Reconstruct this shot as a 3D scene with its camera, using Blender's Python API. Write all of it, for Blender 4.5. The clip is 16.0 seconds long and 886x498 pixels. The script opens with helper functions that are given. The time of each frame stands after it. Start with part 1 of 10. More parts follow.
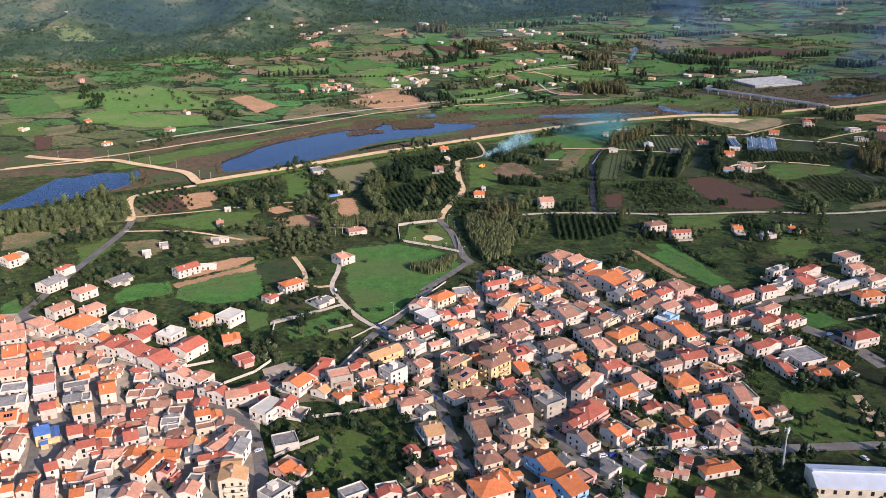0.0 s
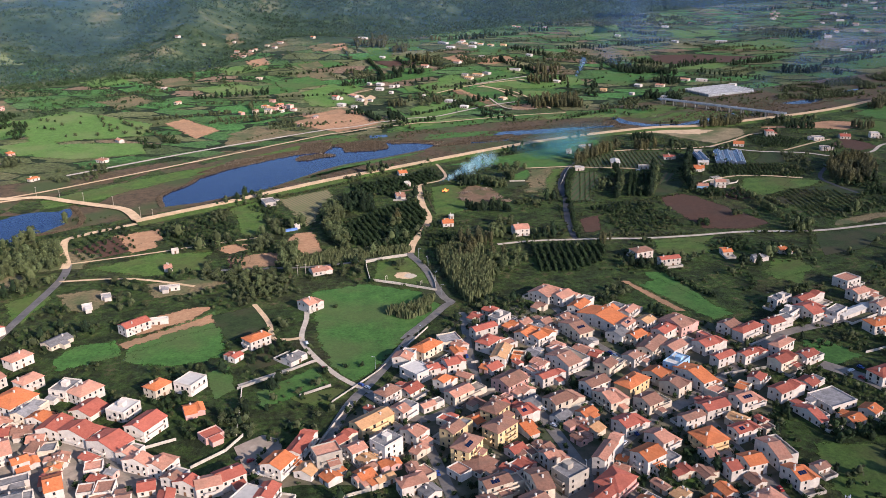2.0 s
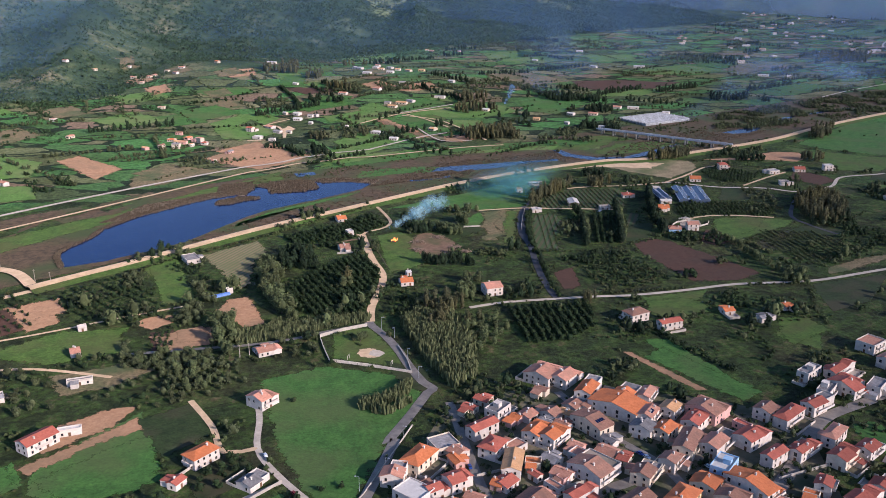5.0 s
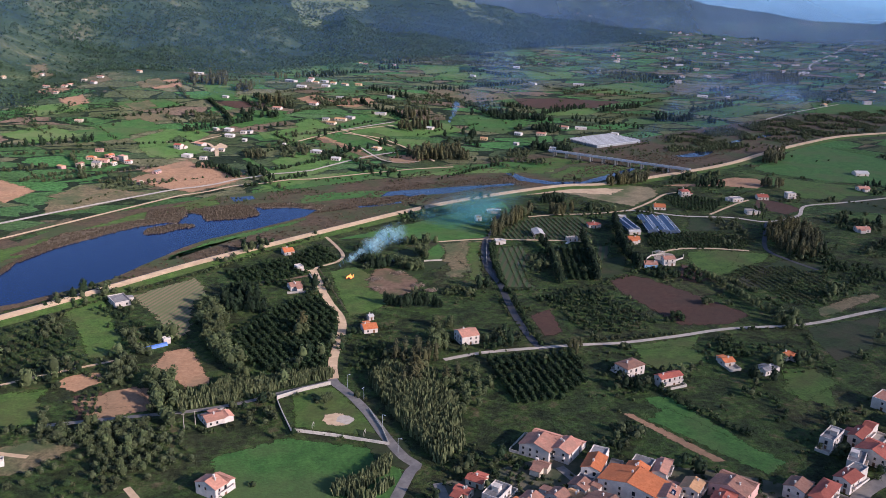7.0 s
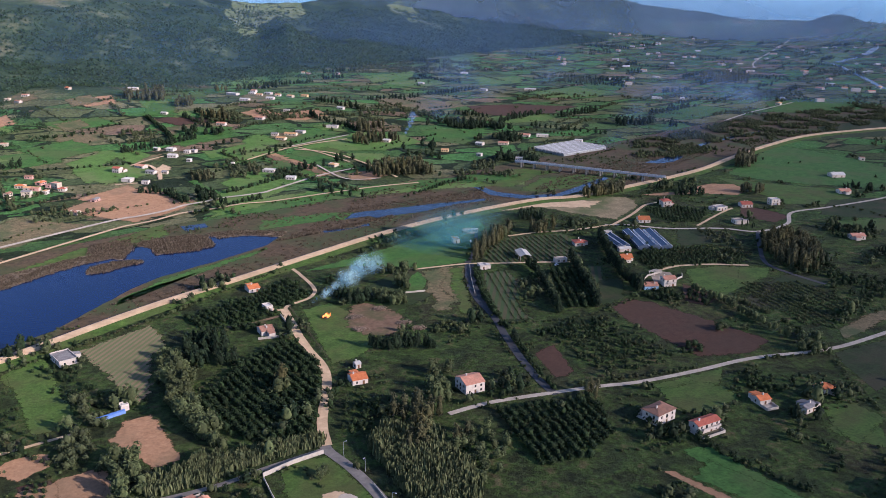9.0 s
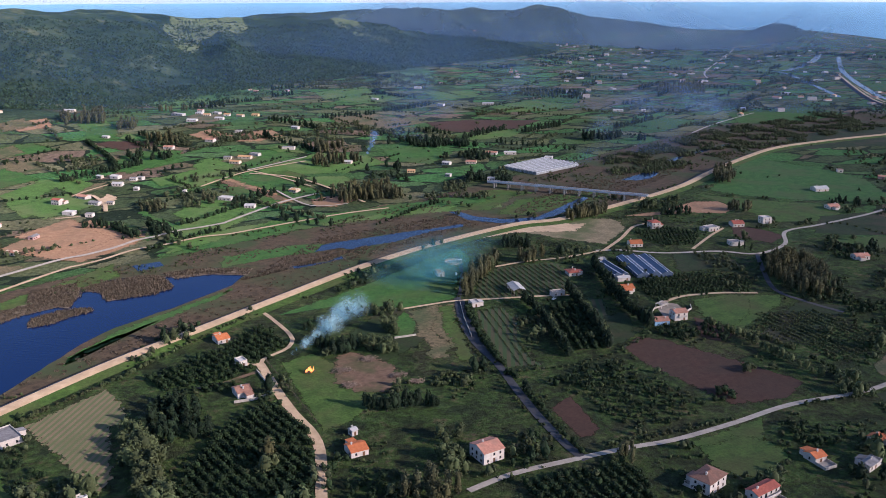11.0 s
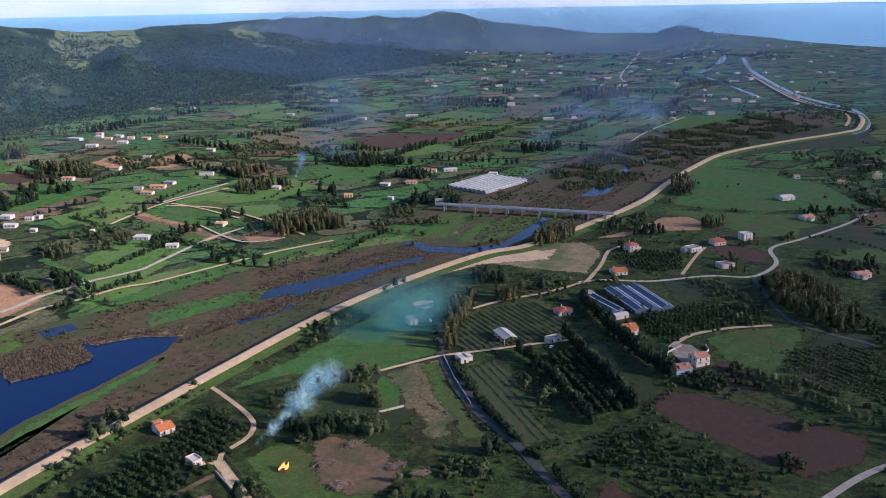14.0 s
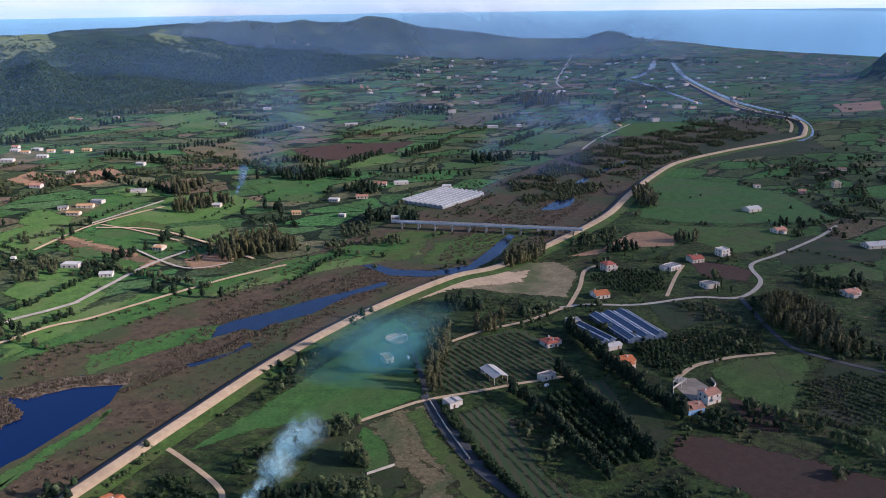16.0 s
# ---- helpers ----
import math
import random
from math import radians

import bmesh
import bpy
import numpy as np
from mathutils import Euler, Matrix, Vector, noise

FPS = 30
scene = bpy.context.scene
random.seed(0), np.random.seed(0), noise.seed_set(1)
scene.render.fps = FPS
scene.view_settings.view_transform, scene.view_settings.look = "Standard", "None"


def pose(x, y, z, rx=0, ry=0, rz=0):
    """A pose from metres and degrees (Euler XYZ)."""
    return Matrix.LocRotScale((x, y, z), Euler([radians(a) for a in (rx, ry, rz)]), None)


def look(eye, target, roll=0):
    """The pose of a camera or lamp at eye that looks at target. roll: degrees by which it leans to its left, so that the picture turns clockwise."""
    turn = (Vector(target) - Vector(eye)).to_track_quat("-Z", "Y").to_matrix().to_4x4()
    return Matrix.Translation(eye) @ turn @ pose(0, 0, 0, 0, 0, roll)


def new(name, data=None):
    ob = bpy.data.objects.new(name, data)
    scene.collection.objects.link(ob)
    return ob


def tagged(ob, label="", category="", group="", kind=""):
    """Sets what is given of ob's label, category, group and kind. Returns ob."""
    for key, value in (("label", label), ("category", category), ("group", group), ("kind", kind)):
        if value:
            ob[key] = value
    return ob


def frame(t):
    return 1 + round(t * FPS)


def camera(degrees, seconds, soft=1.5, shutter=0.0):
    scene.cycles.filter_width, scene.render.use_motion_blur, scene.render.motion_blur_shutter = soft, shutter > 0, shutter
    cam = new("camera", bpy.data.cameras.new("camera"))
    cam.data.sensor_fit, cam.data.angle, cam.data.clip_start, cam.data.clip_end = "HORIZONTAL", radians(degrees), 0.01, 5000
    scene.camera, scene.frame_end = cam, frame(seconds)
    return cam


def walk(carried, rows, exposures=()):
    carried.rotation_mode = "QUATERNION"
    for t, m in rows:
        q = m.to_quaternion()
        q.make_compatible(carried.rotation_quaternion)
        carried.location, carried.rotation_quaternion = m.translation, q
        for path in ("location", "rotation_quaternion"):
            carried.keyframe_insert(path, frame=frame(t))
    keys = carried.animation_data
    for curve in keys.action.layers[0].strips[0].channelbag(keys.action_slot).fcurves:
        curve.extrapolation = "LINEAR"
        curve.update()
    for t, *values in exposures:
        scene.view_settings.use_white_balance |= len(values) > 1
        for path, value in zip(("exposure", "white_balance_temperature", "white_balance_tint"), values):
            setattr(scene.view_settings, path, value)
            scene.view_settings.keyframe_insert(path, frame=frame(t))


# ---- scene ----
cam = camera(53.9, 16.0, soft=0.8)
# seconds, eye in metres, yaw to the left of +y, pitch up, roll
ROWS = [
    (0, 0.1, -0.0, 210.2, 0.42, -20.09, -0.59),
    (0.5, -3.9, 13.3, 209.9, -0.55, -20.15, -0.87),
    (1, -10.2, 27.0, 210.4, -1.73, -20.13, -1.07),
    (1.5, -17.5, 40.4, 210.7, -2.94, -19.91, -1.02),
    (2, -24.9, 54.1, 210.9, -4.09, -19.53, -1.39),
    (2.5, -31.7, 69.1, 211.3, -5.17, -19.01, -1.49),
    (3, -37.6, 85.3, 211.5, -6.34, -18.94, -1.00),
    (3.5, -43.6, 101.7, 211.1, -7.53, -18.81, -0.67),
    (4, -49.3, 118.1, 210.6, -8.74, -18.67, -0.75),
    (6.5, -70.5, 203.3, 208.6, -15.43, -17.78, 0.98),
    (7, -74.0, 221.0, 208.3, -16.79, -17.59, 1.35),
    (7.5, -77.0, 238.4, 207.8, -18.05, -17.51, 1.34),
    (8, -79.8, 255.6, 207.4, -19.24, -17.48, 1.10),
    (8.5, -82.3, 272.5, 206.5, -20.14, -17.38, 0.65),
    (9, -84.3, 290.1, 205.9, -21.00, -17.23, 0.33),
    (11.5, -89.9, 375.9, 203.7, -25.92, -16.23, -0.42),
    (12, -90.2, 393.4, 203.0, -26.99, -16.06, -0.79),
    (12.5, -90.4, 410.5, 202.4, -28.11, -16.04, -0.99),
    (13, -90.3, 427.6, 202.1, -29.28, -16.03, -1.04),
    (13.5, -89.2, 444.7, 201.7, -30.34, -15.99, -1.05),
    (14, -88.0, 461.9, 201.5, -31.46, -16.01, -1.07),
    (14.5, -87.2, 477.9, 201.4, -32.55, -15.99, -1.09),
    (15, -86.2, 493.9, 201.4, -33.77, -15.93, -1.16),
    (15.5, -85.4, 509.3, 201.2, -35.13, -15.91, -1.07),
    (16, -84.3, 525.1, 201.3, -36.56, -15.80, -0.73),
]


def aim(x, y, z, yaw, pitch, roll):
    d = Vector((-math.sin(radians(yaw)) * math.cos(radians(pitch)), math.cos(radians(yaw)) * math.cos(radians(pitch)), math.sin(radians(pitch))))
    eye = Vector((x, y, z))
    return look(eye, eye + d * 100, roll)


walk(cam, [(t, aim(*r)) for t, *r in ROWS], [(0.0, 0.1, 5350, 21), (7.0, -0.04, 5050, 27), (16.0, -0.08, 5050, 25)])

# ---- light: low afternoon sun from behind the start of the flight ----
SUN_FROM, SUN_UP = 140.0, 21.0  # degrees clockwise from +y, and over the horizon
world = bpy.data.worlds.new("world")
scene.world = world
world.use_nodes = True
wn = world.node_tree
sky = wn.nodes.new("ShaderNodeTexSky")
sky.sky_type, sky.sun_disc = "NISHITA", False
sky.sun_elevation, sky.sun_rotation = radians(SUN_UP), radians(SUN_FROM)
sky.dust_density, sky.air_density = 0.6, 1.0
wn.links.new(sky.outputs[0], wn.nodes["Background"].inputs[0])
wn.nodes["Background"].inputs[1].default_value = 0.135
sun_data = bpy.data.lights.new("sun", "SUN")
sun_data.energy, sun_data.angle, sun_data.color = 5.0, radians(0.6), (1.0, 0.81, 0.57)
sun = new("sun", sun_data)
a, e = radians(SUN_FROM), radians(SUN_UP)
sun.matrix_world = look((math.sin(a) * math.cos(e) * 900, math.cos(a) * math.cos(e) * 900, math.sin(e) * 900), (0, 0, 0))


def cloud_bank():
    """Pale bright cloud low over the sea's horizon, far behind everything."""
    m = bpy.data.materials.new("horizon_cloud")
    m.use_nodes = True
    n, l = m.node_tree.nodes, m.node_tree.links
    n.remove(n["Principled BSDF"])
    geo = n.new("ShaderNodeNewGeometry")
    mp = n.new("ShaderNodeMapping")
    mp.inputs["Scale"].default_value = (0.0011, 0.0011, 0.012)
    l.new(geo.outputs["Position"], mp.inputs[0])
    t = n.new("ShaderNodeTexNoise")
    t.inputs["Scale"].default_value, t.inputs["Detail"].default_value = 1.0, 5
    l.new(mp.outputs[0], t.inputs["Vector"])
    r = n.new("ShaderNodeValToRGB")
    r.color_ramp.elements[0].position, r.color_ramp.elements[1].position = 0.38, 0.6
    r.color_ramp.elements[0].color, r.color_ramp.elements[1].color = (0.82, 0.93, 0.90, 1), (1.0, 1.0, 0.86, 1)
    l.new(t.outputs[0], r.inputs[0])
    em = n.new("ShaderNodeEmission")
    em.inputs[1].default_value = 1.05
    l.new(r.outputs[0], em.inputs[0])
    l.new(em.outputs[0], n["Material Output"].inputs[0])
    bm = bmesh.new()
    rows = []
    for z in (90, 190, 268):
        rows.append([bm.verts.new((-50 + 4925 * math.sin(radians(a)), 300 + 4925 * math.cos(radians(a)), z)) for a in range(-50, 75, 4)])
    for a, b in zip(rows, rows[1:]):
        for i in range(len(a) - 1):
            bm.faces.new((a[i], a[i + 1], b[i + 1], b[i]))
    me = bpy.data.meshes.new("backdrop")
    bm.to_mesh(me)
    bm.free()
    me.materials.append(m)
    tagged(new("backdrop", me), "pale bright cloud along the sea horizon", "sky", kind="structure")


cloud_bank()


# ---- materials ----
def ramp_stops(ramp, stops):
    el = ramp.color_ramp.elements
    while len(el) < len(stops):
        el.new(0.5)
    for e, (p, c) in zip(el, stops):
        e.position, e.color = p, (*c, 1)


def surface(name, dark, light, scale=1.0, rough=0.9, patch=0.0, patch_colour=(0.1, 0.1, 0.05), patch_scale=0.05, bump=0.3, grain=6.0, island=0.0, objects=0.0, metal=0.0, stretch=None, tufts=0.0):
    """Grain between two colours, with broad patches of a third; world-sized."""
    m = bpy.data.materials.new(name)
    m.use_nodes = True
    n, l = m.node_tree.nodes, m.node_tree.links
    b = n["Principled BSDF"]
    b.inputs["Roughness"].default_value, b.inputs["Metallic"].default_value = rough, metal
    b.inputs["Specular IOR Level"].default_value = 0.3
    if rough > 0.86:
        b.inputs["Diffuse Roughness"].default_value = 1.0
    geo = n.new("ShaderNodeNewGeometry")
    at = geo.outputs["Position"]
    if stretch:
        mp = n.new("ShaderNodeMapping")
        mp.vector_type = "TEXTURE"
        mp.inputs["Rotation"].default_value[2] = radians(stretch[0])
        mp.inputs["Scale"].default_value = (stretch[1], 1, 1)
        l.new(at, mp.inputs[0])
        at = mp.outputs[0]
    t1 = n.new("ShaderNodeTexNoise")
    t1.inputs["Scale"].default_value, t1.inputs["Detail"].default_value, t1.inputs["Roughness"].default_value = scale, 5, 0.65
    l.new(at, t1.inputs["Vector"])
    r = n.new("ShaderNodeValToRGB")
    ramp_stops(r, [(0.3, dark), (0.7, light)])
    l.new(t1.outputs[0], r.inputs[0])
    col = r.outputs[0]
    if tufts:
        tf = n.new("ShaderNodeTexNoise")
        tf.inputs["Scale"].default_value, tf.inputs["Detail"].default_value, tf.inputs["Roughness"].default_value = 0.5, 5, 0.75
        l.new(at, tf.inputs["Vector"])
        tk = n.new("ShaderNodeMapRange")
        tk.inputs[1].default_value, tk.inputs[2].default_value = 0.32, 0.68
        tk.inputs[3].default_value, tk.inputs[4].default_value = 1 - tufts, 1 + tufts
        l.new(tf.outputs[0], tk.inputs[0])
        th = n.new("ShaderNodeHueSaturation")
        l.new(tk.outputs[0], th.inputs["Value"])
        l.new(col, th.inputs["Color"])
        col = th.outputs[0]
    if patch:
        t2 = n.new("ShaderNodeTexNoise")
        t2.inputs["Scale"].default_value, t2.inputs["Detail"].default_value = patch_scale, 4
        l.new(at, t2.inputs["Vector"])
        k = n.new("ShaderNodeMapRange")
        k.inputs[1].default_value, k.inputs[2].default_value, k.inputs[4].default_value = 0.46, 0.64, patch
        l.new(t2.outputs[0], k.inputs[0])
        mx = n.new("ShaderNodeMix")
        mx.data_type = "RGBA"
        l.new(k.outputs[0], mx.inputs[0])
        l.new(col, mx.inputs[6])
        mx.inputs[7].default_value = (*patch_colour, 1)
        col = mx.outputs[2]
    if island or objects:
        h = n.new("ShaderNodeHueSaturation")
        k = n.new("ShaderNodeMapRange")
        spread = island or objects
        k.inputs[3].default_value, k.inputs[4].default_value = 1 - spread, 1 + spread
        if island:
            l.new(geo.outputs["Random Per Island"], k.inputs[0])
        else:
            oi = n.new("ShaderNodeObjectInfo")
            l.new(oi.outputs["Random"], k.inputs[0])
        l.new(k.outputs[0], h.inputs["Value"])
        l.new(col, h.inputs["Color"])
        col = h.outputs[0]
    l.new(col, b.inputs["Base Color"])
    if bump:
        t3 = n.new("ShaderNodeTexNoise")
        t3.inputs["Scale"].default_value, t3.inputs["Detail"].default_value = grain * scale, 3
        l.new(at, t3.inputs["Vector"])
        bp = n.new("ShaderNodeBump")
        bp.inputs["Strength"].default_value, bp.inputs["Distance"].default_value = bump, 0.5 / max(grain * scale, 0.2)
        l.new(t3.outputs[0], bp.inputs["Height"])
        l.new(bp.outputs[0], b.inputs["Normal"])
    return m


def plain(name, colour, rough=0.5, metal=0.0):
    m = bpy.data.materials.new(name)
    m.use_nodes = True
    b = m.node_tree.nodes["Principled BSDF"]
    b.inputs["Base Color"].default_value = (*colour, 1)
    b.inputs["Roughness"].default_value, b.inputs["Metallic"].default_value = rough, metal
    return m


GRASS = surface("grass", (0.040, 0.076, 0.011), (0.084, 0.138, 0.023), 0.12, patch=0.6, patch_colour=(0.085, 0.080, 0.028), patch_scale=0.035, tufts=0.35)
MEADOW = surface("meadow", (0.034, 0.088, 0.015), (0.070, 0.155, 0.028), 0.12, patch=0.6, patch_colour=(0.085, 0.105, 0.034), patch_scale=0.025, tufts=0.35)
# For dark grass, and for grass whose shade is put into the colour.
DARK_AND_SHADED_GRASS = surface("dark_and_shaded_grass", (0.017, 0.030, 0.007), (0.036, 0.054, 0.014), 0.14, patch=0.7, patch_colour=(0.060, 0.050, 0.026), patch_scale=0.04, tufts=0.35)
DRY_GRASS = surface("dry_grass", (0.110, 0.090, 0.042), (0.195, 0.150, 0.074), 0.25, patch=0.8, patch_colour=(0.055, 0.085, 0.028), patch_scale=0.035, tufts=0.35)
PASTURE = surface("bright_pasture", (0.066, 0.126, 0.022), (0.105, 0.190, 0.036), 0.12, patch=0.6, patch_colour=(0.15, 0.17, 0.06), patch_scale=0.025, tufts=0.35)
HILL_GRASS = surface("hill_grass", (0.120, 0.150, 0.055), (0.210, 0.225, 0.095), 0.05, patch=0.5, patch_colour=(0.10, 0.15, 0.045), patch_scale=0.02, tufts=0.4)
FALLOW = surface("brown_fallow", (0.150, 0.085, 0.048), (0.230, 0.140, 0.080), 0.2, patch=0.5, patch_colour=(0.10, 0.09, 0.04), patch_scale=0.03, tufts=0.25)
SANDY_GRASS = surface("sandy_pasture", (0.150, 0.125, 0.060), (0.300, 0.235, 0.130), 0.08, patch=0.8, patch_colour=(0.075, 0.100, 0.030), patch_scale=0.03, tufts=0.35)
SOIL = surface("ploughed_soil", (0.290, 0.160, 0.080), (0.410, 0.245, 0.130), 0.2, patch=0.5, patch_colour=(0.16, 0.12, 0.065), patch_scale=0.03, tufts=0.2)
DARK_SOIL = surface("dark_soil", (0.060, 0.031, 0.018), (0.088, 0.048, 0.029), 0.2, patch=0.4, patch_colour=(0.055, 0.042, 0.026), patch_scale=0.03, tufts=0.2)
MARSH = surface("marsh_scrub", (0.040, 0.030, 0.016), (0.125, 0.086, 0.046), 0.16, patch=0.85, patch_colour=(0.046, 0.068, 0.020), patch_scale=0.02, tufts=0.35)
REED = surface("dead_reed", (0.095, 0.070, 0.042), (0.190, 0.145, 0.090), 0.25, island=0.35, bump=0)
DIRT = surface("brown_earth_track", (0.115, 0.072, 0.042), (0.21, 0.135, 0.080), 0.3, patch=0.7, patch_colour=(0.055, 0.075, 0.022), patch_scale=0.06)
SAND = surface("sandy_track", (0.46, 0.32, 0.18), (0.62, 0.46, 0.28), 0.3, patch=0.4, patch_colour=(0.32, 0.23, 0.13), patch_scale=0.08)
TARMAC = surface("dark_tarmac", (0.055, 0.055, 0.055), (0.095, 0.092, 0.09), 0.3, rough=0.8, patch=0.4, patch_colour=(0.045, 0.045, 0.045), patch_scale=0.06)
ASPHALT = surface("asphalt", (0.20, 0.172, 0.135), (0.33, 0.288, 0.23), 0.3, rough=0.85, patch=0.4, patch_colour=(0.10, 0.095, 0.09), patch_scale=0.06)
CONCRETE = surface("concrete", (0.38, 0.325, 0.25), (0.54, 0.47, 0.37), 0.4, patch=0.4, patch_colour=(0.26, 0.23, 0.19), patch_scale=0.15)
DARK_BANK = surface("dark_bank", (0.045, 0.045, 0.05), (0.085, 0.082, 0.085), 0.5, patch=0.4, patch_colour=(0.06, 0.055, 0.04), patch_scale=0.06)


def fray(m):
    """Lets a field's surface thin out into tufts towards its rim."""
    n, l = m.node_tree.nodes, m.node_tree.links
    geo = n.new("ShaderNodeNewGeometry")
    rim = n.new("ShaderNodeAttribute")
    rim.attribute_name = "rim"
    t = n.new("ShaderNodeTexNoise")
    t.inputs["Scale"].default_value, t.inputs["Detail"].default_value, t.inputs["Roughness"].default_value = 0.2, 5, 0.72
    l.new(geo.outputs["Position"], t.inputs["Vector"])
    add = n.new("ShaderNodeMath")
    add.operation = "MULTIPLY_ADD"
    add.inputs[1].default_value = 3.0
    l.new(t.outputs[0], add.inputs[0])
    l.new(rim.outputs["Fac"], add.inputs[2])
    k = n.new("ShaderNodeMapRange")
    k.inputs[1].default_value, k.inputs[2].default_value = 1.95, 2.15
    l.new(add.outputs[0], k.inputs[0])
    gate = n.new("ShaderNodeMath")
    gate.operation = "MULTIPLY"
    l.new(k.outputs[0], gate.inputs[0])
    has = n.new("ShaderNodeMath")
    has.operation = "GREATER_THAN"
    has.inputs[1].default_value = 0.001
    l.new(rim.outputs["Fac"], has.inputs[0])
    l.new(has.outputs[0], gate.inputs[1])
    clear, mix = n.new("ShaderNodeBsdfTransparent"), n.new("ShaderNodeMixShader")
    l.new(gate.outputs[0], mix.inputs[0])
    l.new(n["Principled BSDF"].outputs[0], mix.inputs[1])
    l.new(clear.outputs[0], mix.inputs[2])
    l.new(mix.outputs[0], n["Material Output"].inputs[0])


def ground_material():
    """Valley floor: a patchwork of small fields and scrub; over the hill foot dark maquis with pale clearings."""
    m = bpy.data.materials.new("valley_ground")
    m.use_nodes = True
    n, l = m.node_tree.nodes, m.node_tree.links
    b = n["Principled BSDF"]
    b.inputs["Roughness"].default_value, b.inputs["Specular IOR Level"].default_value = 0.95, 0.2
    b.inputs["Diffuse Roughness"].default_value = 1.0
    geo = n.new("ShaderNodeNewGeometry")
    mp = n.new("ShaderNodeMapping")
    mp.inputs["Rotation"].default_value[2] = radians(-33)
    mp.inputs["Scale"].default_value = (1 / 75, 1 / 38, 0)
    l.new(geo.outputs["Position"], mp.inputs[0])
    v = n.new("ShaderNodeTexVoronoi")
    v.inputs["Randomness"].default_value = 0.75
    v.inputs["Scale"].default_value = 1
    l.new(mp.outputs[0], v.inputs["Vector"])
    sep = n.new("ShaderNodeSeparateColor")
    l.new(v.outputs["Color"], sep.inputs[0])
    r = n.new("ShaderNodeValToRGB")
    r.color_ramp.interpolation = "CONSTANT"
    ramp_stops(r, [(0, (0.080, 0.165, 0.045)), (0.18, (0.150, 0.165, 0.066)), (0.36, (0.085, 0.205, 0.050)), (0.54, (0.195, 0.185, 0.088)), (0.68, (0.080, 0.110, 0.042)), (0.84, (0.23, 0.16, 0.10)), (0.92, (0.105, 0.190, 0.058))])
    l.new(sep.outputs[0], r.inputs[0])
    t = n.new("ShaderNodeTexNoise")
    t.inputs["Scale"].default_value, t.inputs["Detail"].default_value, t.inputs["Roughness"].default_value = 0.06, 8, 0.75
    l.new(geo.outputs["Position"], t.inputs["Vector"])
    g = n.new("ShaderNodeValToRGB")
    ramp_stops(g, [(0.36, (0.018, 0.024, 0.008)), (0.47, (0.036, 0.044, 0.014)), (0.55, (0.054, 0.088, 0.016)), (0.64, (0.110, 0.086, 0.040))])
    l.new(t.outputs[0], g.inputs[0])
    # field colour against scrub
    mix1 = n.new("ShaderNodeMix")
    mix1.data_type = "RGBA"
    t2 = n.new("ShaderNodeTexNoise")
    t2.inputs["Scale"].default_value, t2.inputs["Detail"].default_value = 0.012, 6
    l.new(geo.outputs["Position"], t2.inputs["Vector"])
    k = n.new("ShaderNodeMapRange")
    k.inputs[1].default_value, k.inputs[2].default_value = 0.42, 0.62
    k.inputs[3].default_value, k.inputs[4].default_value = 0.0, 0.5
    l.new(t2.outputs[0], k.inputs[0])
    l.new(k.outputs[0], mix1.inputs[0])
    l.new(r.outputs[0], mix1.inputs[6])
    l.new(g.outputs[0], mix1.inputs[7])
    # overgrown field edges
    ve = n.new("ShaderNodeTexVoronoi")
    ve.feature = "DISTANCE_TO_EDGE"
    ve.inputs["Randomness"].default_value = 0.75
    ve.inputs["Scale"].default_value = 1
    l.new(mp.outputs[0], ve.inputs["Vector"])
    tw = n.new("ShaderNodeTexNoise")
    tw.inputs["Scale"].default_value, tw.inputs["Detail"].default_value = 0.05, 3
    l.new(geo.outputs["Position"], tw.inputs["Vector"])
    thick = n.new("ShaderNodeMapRange")
    thick.inputs[1].default_value, thick.inputs[2].default_value = 0.4, 0.7
    thick.inputs[3].default_value, thick.inputs[4].default_value = 0.01, 0.10
    l.new(tw.outputs[0], thick.inputs[0])
    less = n.new("ShaderNodeMath")
    less.operation = "LESS_THAN"
    l.new(ve.outputs["Distance"], less.inputs[0])
    l.new(thick.outputs[0], less.inputs[1])
    mixh = n.new("ShaderNodeMix")
    mixh.data_type = "RGBA"
    l.new(less.outputs[0], mixh.inputs[0])
    l.new(mix1.outputs[2], mixh.inputs[6])
    mixh.inputs[7].default_value = (0.022, 0.035, 0.014, 1)
    # maquis on the hills
    hill = n.new("ShaderNodeValToRGB")
    ramp_stops(hill, [(0.36, (0.024, 0.044, 0.022)), (0.48, (0.048, 0.076, 0.034)), (0.55, (0.085, 0.110, 0.046)), (0.64, (0.19, 0.17, 0.085))])
    t3 = n.new("ShaderNodeTexNoise")
    t3.inputs["Scale"].default_value, t3.inputs["Detail"].default_value, t3.inputs["Roughness"].default_value = 0.008, 9, 0.72
    l.new(geo.outputs["Position"], t3.inputs["Vector"])
    l.new(t3.outputs[0], hill.inputs[0])
    at = n.new("ShaderNodeAttribute")
    at.attribute_name = "maquis"
    mix2 = n.new("ShaderNodeMix")
    mix2.data_type = "RGBA"
    l.new(at.outputs["Fac"], mix2.inputs[0])
    near = n.new("ShaderNodeAttribute")
    near.attribute_name = "scrub"
    mixn = n.new("ShaderNodeMix")
    mixn.data_type = "RGBA"
    l.new(near.outputs["Fac"], mixn.inputs[0])
    l.new(mixh.outputs[2], mixn.inputs[6])
    l.new(g.outputs[0], mixn.inputs[7])
    l.new(mixn.outputs[2], mix2.inputs[6])
    # forest on the eastern ridge and the far range, cloud shade put into its tones
    wild = n.new("ShaderNodeValToRGB")
